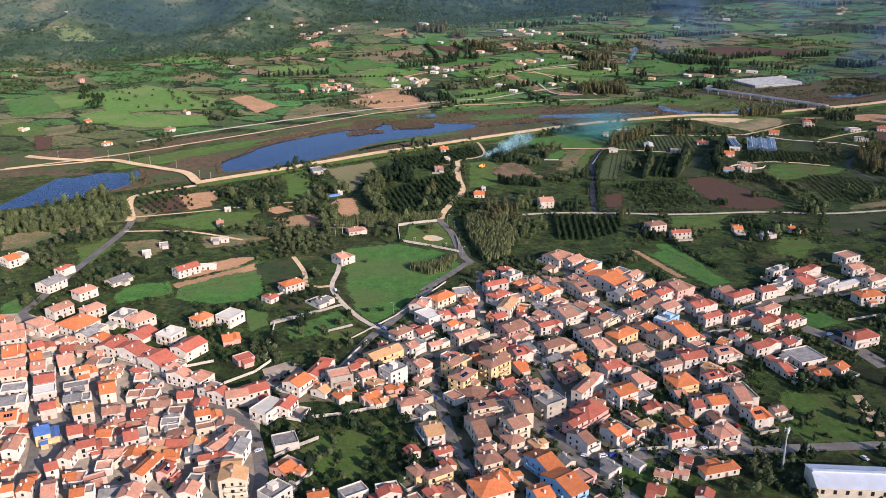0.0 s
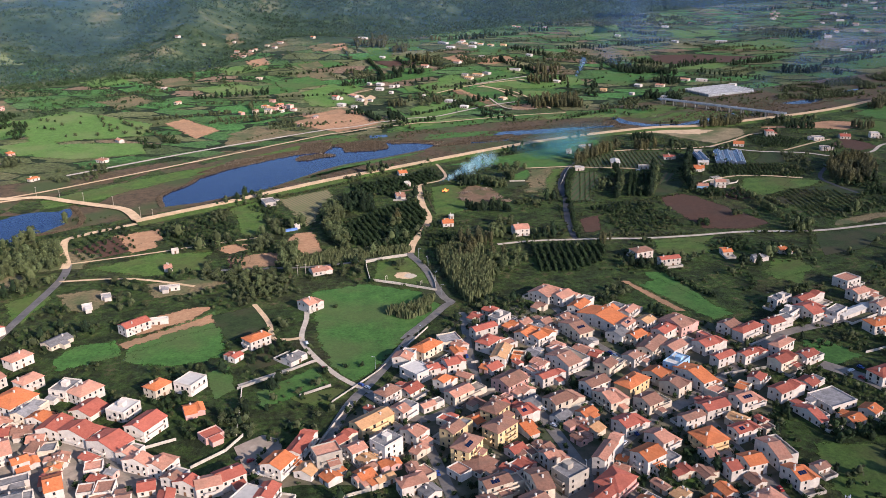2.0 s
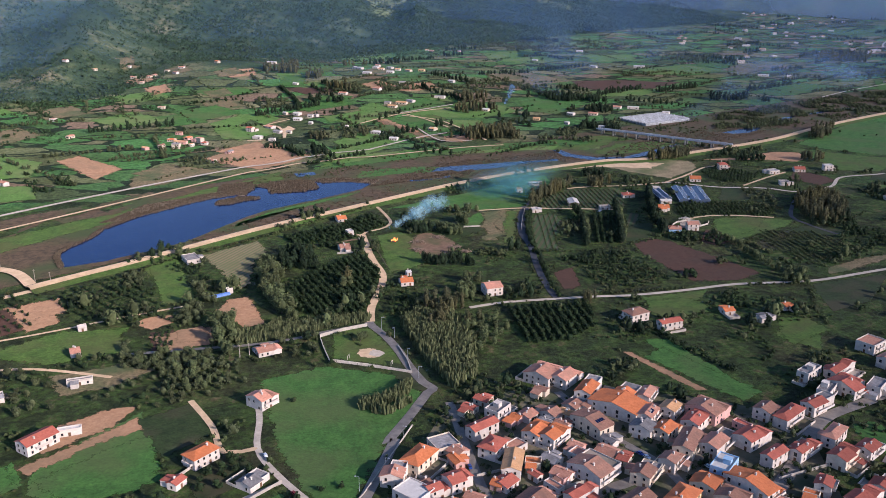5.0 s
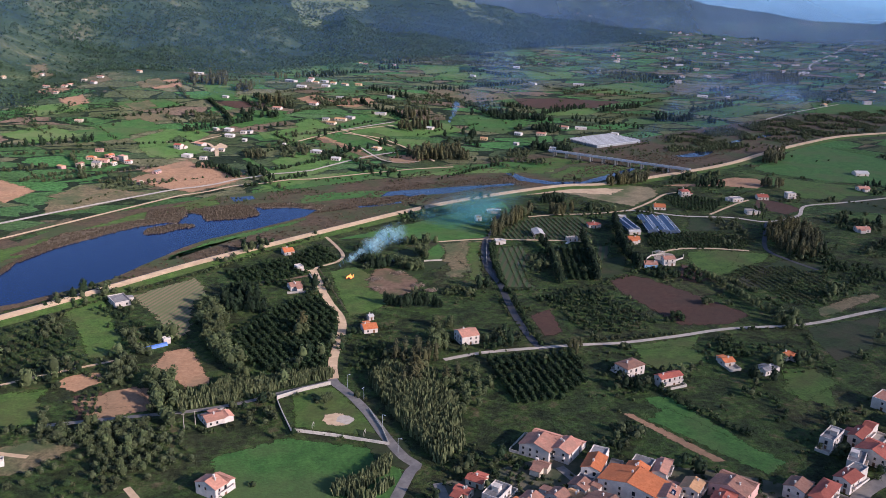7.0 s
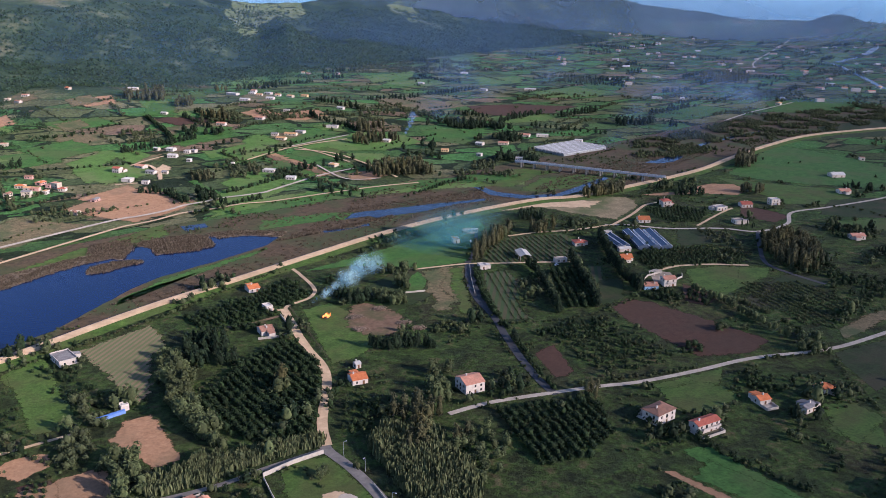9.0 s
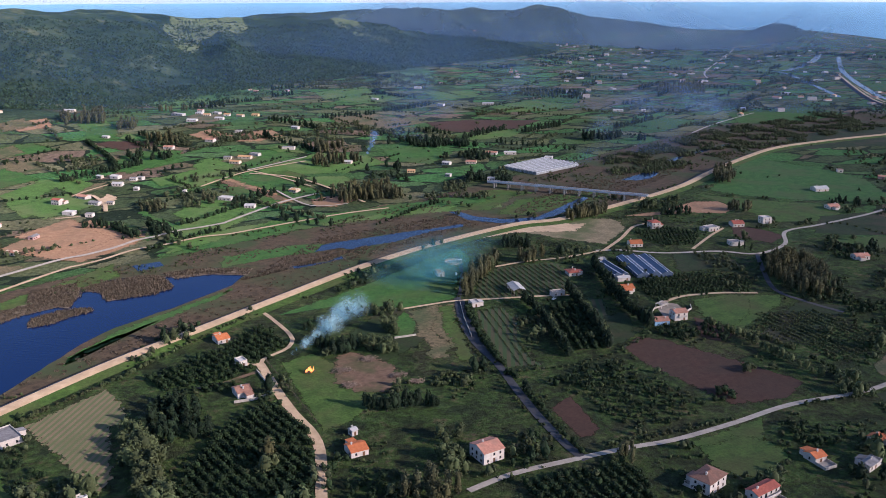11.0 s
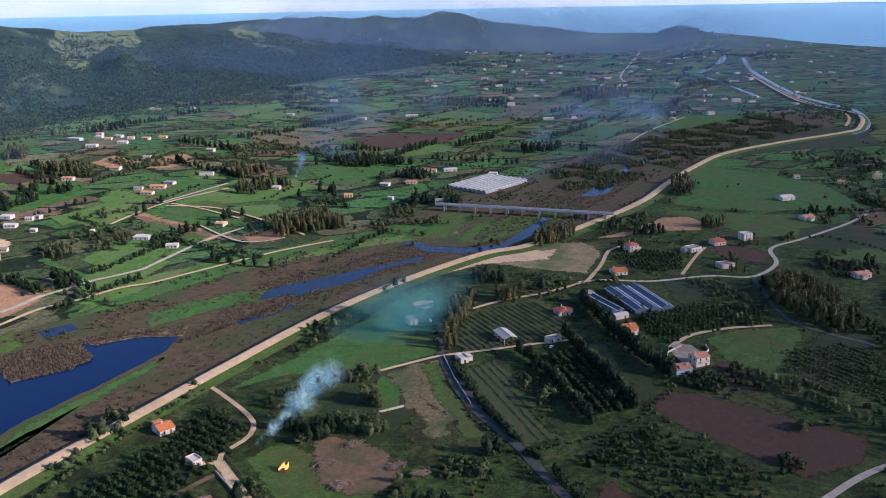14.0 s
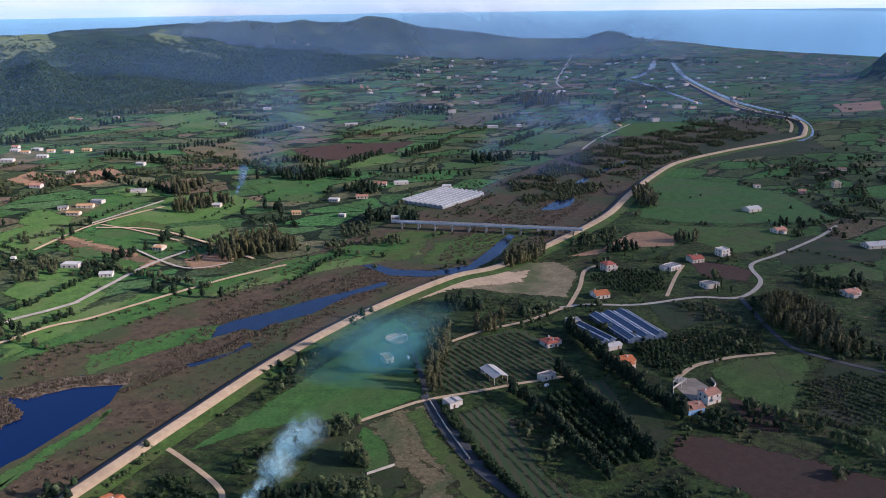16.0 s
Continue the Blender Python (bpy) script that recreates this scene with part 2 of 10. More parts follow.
    ramp_stops(wild, [(0.36, (0.014, 0.030, 0.016)), (0.56, (0.038, 0.064, 0.030)), (0.64, (0.110, 0.140, 0.060))])
    l.new(t3.outputs[0], wild.inputs[0])
    closed = n.new("ShaderNodeAttribute")
    closed.attribute_name = "forest_shade"
    mixw = n.new("ShaderNodeMix")
    mixw.data_type = "RGBA"
    l.new(closed.outputs["Fac"], mixw.inputs[0])
    l.new(hill.outputs[0], mixw.inputs[6])
    l.new(wild.outputs[0], mixw.inputs[7])
    l.new(mixw.outputs[2], mix2.inputs[7])
    # tufts and small growth
    t4 = n.new("ShaderNodeTexNoise")
    t4.inputs["Scale"].default_value, t4.inputs["Detail"].default_value, t4.inputs["Roughness"].default_value = 0.28, 6, 0.7
    l.new(geo.outputs["Position"], t4.inputs["Vector"])
    tuft = n.new("ShaderNodeMapRange")
    tuft.inputs[1].default_value, tuft.inputs[2].default_value = 0.3, 0.7
    tuft.inputs[3].default_value, tuft.inputs[4].default_value = 0.35, 1.65
    l.new(t4.outputs[0], tuft.inputs[0])
    hv = n.new("ShaderNodeHueSaturation")
    l.new(tuft.outputs[0], hv.inputs["Value"])
    l.new(mix2.outputs[2], hv.inputs["Color"])
    l.new(hv.outputs[0], b.inputs["Base Color"])
    bp = n.new("ShaderNodeBump")
    bp.inputs["Strength"].default_value, bp.inputs["Distance"].default_value = 0.8, 6.0
    l.new(t.outputs[0], bp.inputs["Height"])
    l.new(bp.outputs[0], b.inputs["Normal"])
    return m


def water_material(name, colour, rough, wave):
    m = bpy.data.materials.new(name)
    m.use_nodes = True
    n, l = m.node_tree.nodes, m.node_tree.links
    b = n["Principled BSDF"]
    b.inputs["Base Color"].default_value = (*colour, 1)
    b.inputs["Roughness"].default_value, b.inputs["IOR"].default_value = rough, 1.33
    geo = n.new("ShaderNodeNewGeometry")
    t = n.new("ShaderNodeTexNoise")
    t.inputs["Scale"].default_value, t.inputs["Detail"].default_value = wave, 4
    l.new(geo.outputs["Position"], t.inputs["Vector"])
    bp = n.new("ShaderNodeBump")
    bp.inputs["Strength"].default_value, bp.inputs["Distance"].default_value = 0.25, 0.15 / wave
    l.new(t.outputs[0], bp.inputs["Height"])
    l.new(bp.outputs[0], b.inputs["Normal"])
    return m


WATER = water_material("lake_water", (0.004, 0.020, 0.090), 0.06, 0.5)
WATER.node_tree.nodes["Principled BSDF"].inputs["Specular IOR Level"].default_value = 0.28
# Sky reflection and distance haze are put into these two pale base colours.
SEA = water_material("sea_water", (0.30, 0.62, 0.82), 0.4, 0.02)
SKY_TINTED_WATER = water_material("sky_tinted_river_water", (0.060, 0.090, 0.140), 0.2, 0.3)
RIVER_WATER = water_material("river_arm_water", (0.010, 0.022, 0.060), 0.12, 0.4)
def striped(name, c1, c2, turn, gap, share=0.5, mottle=0.04):
    """Field with rows: two colours in stripes at a heading, mottled."""
    m = surface(name, [v * 0.8 for v in c1], c1, 0.15, patch=0.5, patch_colour=[v * 0.9 for v in c2], patch_scale=mottle)
    n, l = m.node_tree.nodes, m.node_tree.links
    geo = n.new("ShaderNodeNewGeometry")
    mp = n.new("ShaderNodeMapping")
    mp.inputs["Rotation"].default_value[2] = radians(-turn)
    l.new(geo.outputs["Position"], mp.inputs[0])
    w = n.new("ShaderNodeTexWave")
    w.bands_direction = "Y"
    w.inputs["Scale"].default_value = 0.314 / gap
    w.inputs["Distortion"].default_value, w.inputs["Detail Scale"].default_value = 0.6, 0.4
    l.new(mp.outputs[0], w.inputs["Vector"])
    k = n.new("ShaderNodeMapRange")
    k.inputs[1].default_value, k.inputs[2].default_value = share - 0.15, share + 0.15
    l.new(w.outputs["Fac"], k.inputs[0])
    b = n["Principled BSDF"]
    old = b.inputs["Base Color"].links[0].from_socket
    mx = n.new("ShaderNodeMix")
    mx.data_type = "RGBA"
    l.new(k.outputs[0], mx.inputs[0])
    l.new(old, mx.inputs[6])
    mx.inputs[7].default_value = (*c2, 1)
    l.new(mx.outputs[2], b.inputs["Base Color"])
    return m


CROP = striped("crop_rows", (0.22, 0.165, 0.09), (0.12, 0.135, 0.052), 57, 3.4)
VINEYARD = striped("vineyard_rows", (0.085, 0.078, 0.038), (0.048, 0.078, 0.025), 62, 4.6)
PAVING = surface("trodden_paving", (0.28, 0.22, 0.165), (0.44, 0.36, 0.27), 0.2, patch=0.5, patch_colour=(0.12, 0.12, 0.08), patch_scale=0.08)
YARD = surface("yards_and_gardens", (0.09, 0.085, 0.045), (0.22, 0.18, 0.115), 0.15, patch=0.8, patch_colour=(0.035, 0.06, 0.02), patch_scale=0.05)

for m in (DIRT, GRASS, MEADOW, DARK_AND_SHADED_GRASS, DRY_GRASS, PASTURE, HILL_GRASS, FALLOW, SANDY_GRASS, SOIL, DARK_SOIL, MARSH, SAND, CROP, VINEYARD, YARD):
    fray(m)

# roofs and walls
GREY_WALL = surface("grey_garden_wall", (0.48, 0.42, 0.33), (0.68, 0.61, 0.50), 0.6, patch=0.5, patch_colour=(0.30, 0.27, 0.22), patch_scale=0.2, objects=0.15)
ROOFS = {
    "o": ("bright orange tile", surface("orange_tiles", (0.50, 0.15, 0.045), (0.68, 0.24, 0.085), 0.8, patch=0.4, patch_colour=(0.40, 0.14, 0.06), patch_scale=0.2, objects=0.16, stretch=(0, 1.0))),
    "r": ("red tile", surface("red_tiles", (0.35, 0.095, 0.058), (0.50, 0.16, 0.098), 0.8, patch=0.4, patch_colour=(0.28, 0.09, 0.06), patch_scale=0.2, objects=0.2)),
    "p": ("pale terracotta tile", surface("pale_tiles", (0.44, 0.20, 0.125), (0.62, 0.32, 0.205), 0.9, patch=0.5, patch_colour=(0.34, 0.20, 0.13), patch_scale=0.25, objects=0.2)),
    "b": ("brown tile", surface("brown_tiles", (0.27, 0.135, 0.085), (0.42, 0.225, 0.145), 0.9, patch=0.5, patch_colour=(0.22, 0.14, 0.10), patch_scale=0.25, objects=0.22)),
    "t": ("tan tile", surface("tan_tiles", (0.48, 0.26, 0.11), (0.66, 0.40, 0.19), 0.8, patch=0.4, patch_colour=(0.40, 0.25, 0.13), patch_scale=0.2, objects=0.15)),
    "g": ("grey", surface("grey_roofing", (0.20, 0.19, 0.18), (0.34, 0.32, 0.30), 0.7, patch=0.6, patch_colour=(0.15, 0.14, 0.13), patch_scale=0.3, objects=0.25)),
    "w": ("white", surface("white_roofing", (0.48, 0.45, 0.40), (0.64, 0.60, 0.53), 0.6, patch=0.5, patch_colour=(0.48, 0.45, 0.40), patch_scale=0.3, objects=0.12)),
    "u": ("blue", surface("blue_roofing", (0.10, 0.20, 0.48), (0.16, 0.28, 0.60), 0.6, rough=0.5, objects=0.05)),
}
WALLS = {
    "w": ("white", surface("white_render", (0.58, 0.50, 0.41), (0.76, 0.68, 0.57), 0.5, patch=0.4, patch_colour=(0.54, 0.48, 0.42), patch_scale=0.3, objects=0.12)),
    "c": ("cream", surface("cream_render", (0.60, 0.50, 0.36), (0.74, 0.64, 0.48), 0.5, patch=0.4, patch_colour=(0.50, 0.41, 0.30), patch_scale=0.3, objects=0.12)),
    "y": ("yellow", surface("yellow_render", (0.66, 0.48, 0.22), (0.78, 0.60, 0.32), 0.5, patch=0.3, patch_colour=(0.55, 0.40, 0.20), patch_scale=0.3, objects=0.1)),
    "k": ("pink", surface("pink_render", (0.62, 0.36, 0.28), (0.74, 0.47, 0.38), 0.5, patch=0.3, patch_colour=(0.5, 0.31, 0.24), patch_scale=0.3, objects=0.1)),
    "s": ("pale blue", surface("blue_render", (0.28, 0.46, 0.62), (0.38, 0.56, 0.72), 0.5, patch=0.3, patch_colour=(0.5, 0.55, 0.6), patch_scale=0.3)),
    "g": ("bare concrete", CONCRETE),
}
GLASS = plain("dark_window_glass", (0.02, 0.025, 0.03), 0.12)
FRAME = plain("window_frame", (0.42, 0.33, 0.24), 0.6)
DOOR = surface("wooden_door", (0.14, 0.07, 0.035), (0.22, 0.12, 0.06), 3.0, objects=0.3)
BARK = surface("bark", (0.09, 0.065, 0.045), (0.17, 0.13, 0.09), 1.5)
LEAF = {
    "olive": surface("olive_leaves", (0.042, 0.056, 0.020), (0.105, 0.118, 0.048), 0.5, island=0.45, bump=0, patch=0.5, patch_colour=(0.05, 0.055, 0.02), patch_scale=0.04),
    "citrus": surface("citrus_leaves", (0.013, 0.027, 0.008), (0.036, 0.058, 0.016), 0.5, island=0.5, bump=0),
    "willow": surface("willow_leaves", (0.055, 0.076, 0.026), (0.130, 0.150, 0.055), 0.5, island=0.45, bump=0, patch=0.4, patch_colour=(0.06, 0.06, 0.02), patch_scale=0.03),
    "poplar": surface("poplar_leaves", (0.050, 0.058, 0.024), (0.120, 0.112, 0.050), 0.5, island=0.45, bump=0, patch=0.5, patch_colour=(0.12, 0.10, 0.025), patch_scale=0.03),
    "pine": surface("pine_needles", (0.010, 0.022, 0.008), (0.028, 0.046, 0.016), 0.5, island=0.5, bump=0),
    "cypress": surface("cypress_needles", (0.010, 0.022, 0.009), (0.026, 0.045, 0.016), 0.5, island=0.4, bump=0),
    "bush": surface("bush_leaves", (0.036, 0.054, 0.016), (0.085, 0.105, 0.034), 0.5, island=0.5, bump=0, patch=0.5, patch_colour=(0.06, 0.05, 0.02), patch_scale=0.04),
    "reed": surface("reed_blades", (0.075, 0.098, 0.034), (0.190, 0.195, 0.080), 0.5, island=0.45, bump=0),
    "dead": REED,
    "maquis": surface("maquis_leaves", (0.022, 0.048, 0.018), (0.070, 0.112, 0.040), 0.3, island=0.45, bump=0, patch=0.4, patch_colour=(0.07, 0.085, 0.035), patch_scale=0.02),
}

# ---- lie of the land ----
FOOT = [(-6000, 900), (-1500, 1150), (-700, 1340), (-360, 1480), (-65, 1880), (604, 2340), (1486, 2900), (2100, 3350), (6000, 6500)]
BUMPS = [(-192, 1769, 170, 30), (150, 1590, 230, 17), (1932, 3640, 140, 56), (1800, 3720, 300, 58), (1500, 3850, 260, 26), (1390, 3870, 120, 8), (1250, 3900, 250, 8), (2130, 3490, 200, 60), (2330, 3330, 170, 33), (2500, 2930, 120, 50), (2560, 2890, 220, 32), (1690, 3250, 300, 20), (-30, 2900, 300, 14), (2185, 1640, 62, 74), (2215, 1600, 120, 14)]
HUB = (-50.0, 300.0)


def foot_y(x):
    for (ax, ay), (bx, by) in zip(FOOT, FOOT[1:]):
        if x <= bx:
            u = max(0.0, (x - ax) / (bx - ax))
            return ay + (by - ay) * u
    return FOOT[-1][1]


def ease(u):
    u = min(1.0, max(0.0, u))
    return u * u * (3 - 2 * u)


def far_lift(x, y):
    """The far distance swells up gently, so that the sea's edge lies near eye level."""
    r = math.hypot(x - HUB[0], y - HUB[1])
    return 5.78e-5 * max(0.0, r - 3300.0) ** 2


def land(x, y):
    """Height of the land over the river plain, before the far swell."""
    s = (y - foot_y(x)) * 0.82
    fade = 1 - ease((x - 700) / 1500)
    z = 18 * ease((s + 620) / 620) * fade + ((128 - 34 * ease((x - 50) / 500)) * fade + 25 * (1 - fade)) * ease(s / 900) * (1 - 0.75 * ease((s - 1000) / 900))
    if s > -100:
        a = ease((s + 100) / 500)
        spur = 1 - 2 * abs(noise.noise(Vector(((x - 0.35 * y) / 210, (y + 0.35 * x) / 620, 2.3))))
        z += a * (18 * noise.noise(Vector((x / 330, y / 330, 0.3))) + 12 * noise.noise(Vector((x / 110, y / 110, 4.1))) + (56 * spur - 26) * (1 - ease((s - 420) / 380)) * (1 - ease((x - 250) / 450)))
    for bx, by, r, h in BUMPS:
        d2 = ((x - bx) ** 2 + (y - by) ** 2) / (r * r)
        if d2 < 9:
            z += h * math.exp(-d2)
    if y > 3000 and z > 20:
        z += min(1.0, (z - 20) / 40) * (11 * noise.noise(Vector((x / 120, y / 120, 1.7))) + 5 * noise.noise(Vector((x / 45, y / 45, 6.2))))
    return max(z, 0.0)


def height(x, y):
    z = land(x, y) + far_lift(x, y)
    # the sea's bed
    r = math.hypot(x - HUB[0], y - HUB[1])
    if y < 1200 or r < 2500:
        return z
    shore = 2950 + 90 * noise.noise(Vector((y / 400, 0, 0)))
    wet = max(ease((x - shore) / 60) * (land(x, y) < 14), ease((r - 4130) / 160))
    return z - (land(x, y) + 14) * wet - 260 * ease((r - 4650) / 220)



# ---- builders ----
def to_mesh(bm, name, material):
    me = bpy.data.meshes.new(name)
    bm.to_mesh(me)
    bm.free()
    for m in material if isinstance(material, (list, tuple)) else [material]:
        me.materials.append(m)
    return me


def part(name, bm, material, parent=None, label=""):
    """One mesh object out of a bmesh or a mesh, under a thing or a part."""
    me = bm if isinstance(bm, bpy.types.Mesh) else to_mesh(bm, name, material)
    ob = new(name, me)
    ob.parent = parent
    return tagged(ob, label)


def raw_mesh(name, verts, faces, material, smooth=False):
    me = bpy.data.meshes.new(name)
    me.from_pydata(verts, [], faces)
    for m in material if isinstance(material, (list, tuple)) else [material]:
        me.materials.append(m)
    if smooth:
        me.shade_smooth()
    return me


LEVEL = 0.001
LAID = [12]


def next_level():
    """Each sheet lies a little over the ones before it."""
    LAID[0] += 1
    return LAID[0] * LEVEL


CLEAR, WET, REEDY = [], [], []


def drape(name, pts, material, label="", category="", group="", kind="structure", step=40.0, ragged=0.0):
    """A sheet with the given outline laid on the ground; ragged: uneven rim in metres."""
    if name in ("field", "water", "pavement", "islet"):
        xs, ys = [p[0] for p in pts], [p[1] for p in pts]
        CLEAR.append((min(xs), max(xs), min(ys), max(ys), pts))
    if name in ("water", "islet"):
        (WET if name == "water" else REEDY).append(pts)
    ring = []
    for (ax, ay), (bx, by) in zip(pts, list(pts[1:]) + [pts[0]]):
        n = max(1, int(math.hypot(bx - ax, by - ay) / (8 if ragged else step)))
        for i in range(n):
            u = i / n
            x, y = ax + (bx - ax) * u, ay + (by - ay) * u
            if ragged and 0 < i:
                x += ragged * (noise.noise(Vector((x / 22, y / 22, 7))) + 0.6 * noise.noise(Vector((x / 8, y / 8, 9))))
                y += ragged * (noise.noise(Vector((x / 22, y / 22, 17))) + 0.6 * noise.noise(Vector((x / 8, y / 8, 19))))
            ring.append((x, y))
    bm = bmesh.new()
    face = bm.faces.new([bm.verts.new((x, y, 0)) for x, y in ring])
    if name in ("field", "marsh"):
        rim = bm.verts.layers.float.new("rim")
        for v in bm.verts:
            v[rim] = 1.0
        outer = list(bm.verts)
        bm.normal_update()
        wide = min(5.0 if pts[0][1] < 1060 else 8.0, 0.16 * face.calc_area() ** 0.5)
        bmesh.ops.inset_individual(bm, faces=[face], thickness=wide, use_even_offset=False)
        rest = set(outer)
        for v in bm.verts:
            v[rim] = 1.0 if v in rest else 0.0
    bmesh.ops.triangulate(bm, faces=bm.faces)
    if max(abs(height(x, y)) for x, y in ring) > 0.5:
        for _ in range(5):
            long = [e for e in bm.edges if e.calc_length() > 24]
            if not long:
                break
            bmesh.ops.subdivide_edges(bm, edges=long, cuts=1)
            bmesh.ops.triangulate(bm, faces=bm.faces)
    lift = next_level()
    for v in bm.verts:
        z = height(v.co.x, v.co.y)
        v.co.z = z + lift + (0.3 if z > 0.5 else 0)
    bmesh.ops.recalc_face_normals(bm, faces=bm.faces)
    if bm.faces and sum(f.normal.z for f in bm.faces) < 0:
        bmesh.ops.reverse_faces(bm, faces=bm.faces)
    return tagged(new(name, to_mesh(bm, name, material)), label, category, group, kind)


def spline(pts, step=6.0):
    """A smooth line through points, as (x, y) every few metres."""
    out = []
    p = [pts[0], *pts, pts[-1]]
    for i in range(1, len(p) - 2):
        a, b, c, d = p[i - 1], p[i], p[i + 1], p[i + 2]
        n = max(2, int(math.hypot(c[0] - b[0], c[1] - b[1]) / step))
        for k in range(n):
            t = k / n
            out.append(tuple(0.5 * (2 * b[j] + (c[j] - a[j]) * t + (2 * a[j] - 5 * b[j] + 4 * c[j] - d[j]) * t * t + (3 * b[j] - a[j] - 3 * c[j] + d[j]) * t ** 3) for j in (0, 1)))
    out.append(tuple(pts[-1]))
    return out


def sides(line, half):
    """For each point of a line its unit normal, to the left of its run."""
    res = []
    for i, (x, y) in enumerate(line):
        a, b = line[max(0, i - 1)], line[min(len(line) - 1, i + 1)]
        dx, dy = b[0] - a[0], b[1] - a[1]
        k = math.hypot(dx, dy) or 1
        res.append((-dy / k * half, dx / k * half))
    return res


def profile(name, pts, section, material, smooth_line=True, step=6.0):
    """Runs a cross-section of (offset, height) pairs along a line on the ground."""
    line = spline(pts, step) if smooth_line else pts
    nrm = sides(line, 1.0)
    verts, faces, k = [], [], len(section)
    for (x, y), (nx, ny) in zip(line, nrm):
        for o, h in section:
            px, py = x + nx * o, y + ny * o
            verts.append((px, py, height(px, py) + h))
    for i in range(len(line) - 1):
        for j in range(k - 1):
            a = i * k + j
            faces.append((a, a + k, a + k + 1, a + 1))
    return raw_mesh(name, verts, faces, material)


ROADS = []


def road(pts, width, material=ASPHALT, name="road", label="grey asphalt lane", category="road"):
    w, z = width / 2, next_level()
    ROADS.append(spline(pts, 4.0))
    up = 0.9 if max(height(*p) for p in pts) > 0.5 else 0
    ob = new(name, profile(name, pts, [(-w, z + up), (-w * 0.5, z + 0.03 + up), (w * 0.5, z + 0.03 + up), (w, z + up)], material))
    return tagged(ob, label, category, kind="structure")


# ---- ground, sea ----
def axis_steps(lo, hi, core_lo, core_hi, fine, coarse):
    out = list(np.arange(core_lo, core_hi + 1, fine))
    a, x, s = [], core_lo, fine
    while x > lo:
        s = min(s * 1.35, coarse)
        x -= s
        a.append(max(x, lo))
    b, x, s = [], core_hi, fine
    while x < hi:
        s = min(s * 1.35, coarse)
        x += s
        b.append(min(x, hi))
    return a[::-1] + out + b


def make_ground():
    xs = axis_steps(-5200, 5200, -1500, 3200, 24, 260)
    ys = axis_steps(-4800, 5300, 1000, 4300, 24, 260)
    verts = [(x, y, height(x, y)) for y in ys for x in xs]
    w = len(xs)
    faces = [(j * w + i, j * w + i + 1, (j + 1) * w + i + 1, (j + 1) * w + i) for j in range(len(ys) - 1) for i in range(w - 1)]
    me = raw_mesh("ground", verts, faces, ground_material(), True)
    at = me.attributes.new("maquis", "FLOAT", "POINT")
    at.data.foreach_set("value", [max(ease((y - foot_y(x) + 20 + 70 * noise.noise(Vector((x / 130, y / 130, 2)))) / 60), ease((land(x, y) - 30) / 12)) for y in ys for x in xs])
    # Share of the darker ramp that holds forest and cloud shade, growing eastward.
    at = me.attributes.new("forest_shade", "FLOAT", "POINT")
    at.data.foreach_set("value", [ease((x + 420 + 260 * noise.noise(Vector((x / 170, y / 170, 8)))) / 800) for y in ys for x in xs])
    at = me.attributes.new("scrub", "FLOAT", "POINT")
    at.data.foreach_set("value", [0.9 * ease((1120 + 0.3 * x - y) / 200) * (1 - 0.85 * ease((x - 420) / 350)) for y in ys for x in xs])
    return tagged(new("ground", me), "valley floor of small fields rising to scrub-covered hills", "ground", kind="structure")


ground = make_ground()


def make_sea():
    verts, faces, n = [], [], 96
    radii = [2300, 2800, 3300, 3500, 3700, 3900, 4100, 4300, 4500, 4650, 4800, 4940]
    for r in radii:
        for i in range(n + 1):
            a = radians(-45 + 150 * i / n)
            x, y = HUB[0] + r * math.sin(a), HUB[1] + r * math.cos(a)
            verts.append((x, y, far_lift(x, y) - 2.5))
    for j in range(len(radii) - 1):
        for i in range(n):
            a = j * (n + 1) + i
            faces.append((a, a + 1, a + n + 2, a + n + 1))
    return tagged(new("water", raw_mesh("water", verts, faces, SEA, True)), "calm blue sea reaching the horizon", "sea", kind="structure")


make_sea()

# ---- river, lakes and the embankment ----
drape("marsh", [(-700, 560), (-440, 640), (-280, 730), (-160, 800), (-8, 890), (122, 968), (292, 1030), (440, 1058), (532, 1095), (717, 1200), (930, 1250), (1120, 1270), (1250, 1400), (1150, 1500), (860, 1420), (560, 1290), (300, 1180), (120, 1100), (-40, 1060), (-180, 1000), (-330, 900), (-700, 760)], MARSH, "brown and green marsh scrub on the river's bed", "marsh")
BUND = [(-226, 746), (-206, 760), (-156, 793), (-76, 850), (-12, 888), (50, 925), (122, 966), (201, 1000), (292, 1026), (343, 1026), (440, 1055), (532, 1090), (620, 1140), (717, 1190), (811, 1228), (931, 1242), (1081, 1245), (1150, 1262), (1285, 1360), (1378, 1546), (1750, 1960)]
tagged(new("embankment", profile("embankment", BUND, [(1.3, 2.62), (3, 2.2), (7.5, 0.1)], DARK_BANK)), "dark grey river side of the flood embankment", "embankment", kind="structure")
tagged(new("road", profile("road", BUND, [(-5.2, 1.6), (-4.2, 2.2), (-3.0, 2.55), (-1, 2.7), (1.3, 2.62)], SAND)), "pale sandy track and bank on the flood embankment", "road", kind="structure")
tagged(new("embankment", profile("embankment", BUND, [(-12.0, 0.1), (-8.0, 0.7), (-5.2, 1.6)], GRASS)), "grassy land side of the flood embankment", "embankment", kind="structure")
drape("water", [(-760, 560), (-365, 675), (-330, 690), (-312, 708), (-296, 725), (-283, 752), (-286, 781), (-293, 797), (-315, 794), (-346, 778), (-377, 763), (-400, 745), (-760, 640)], WATER, "still deep blue pond on the river bed", "lake", ragged=2)
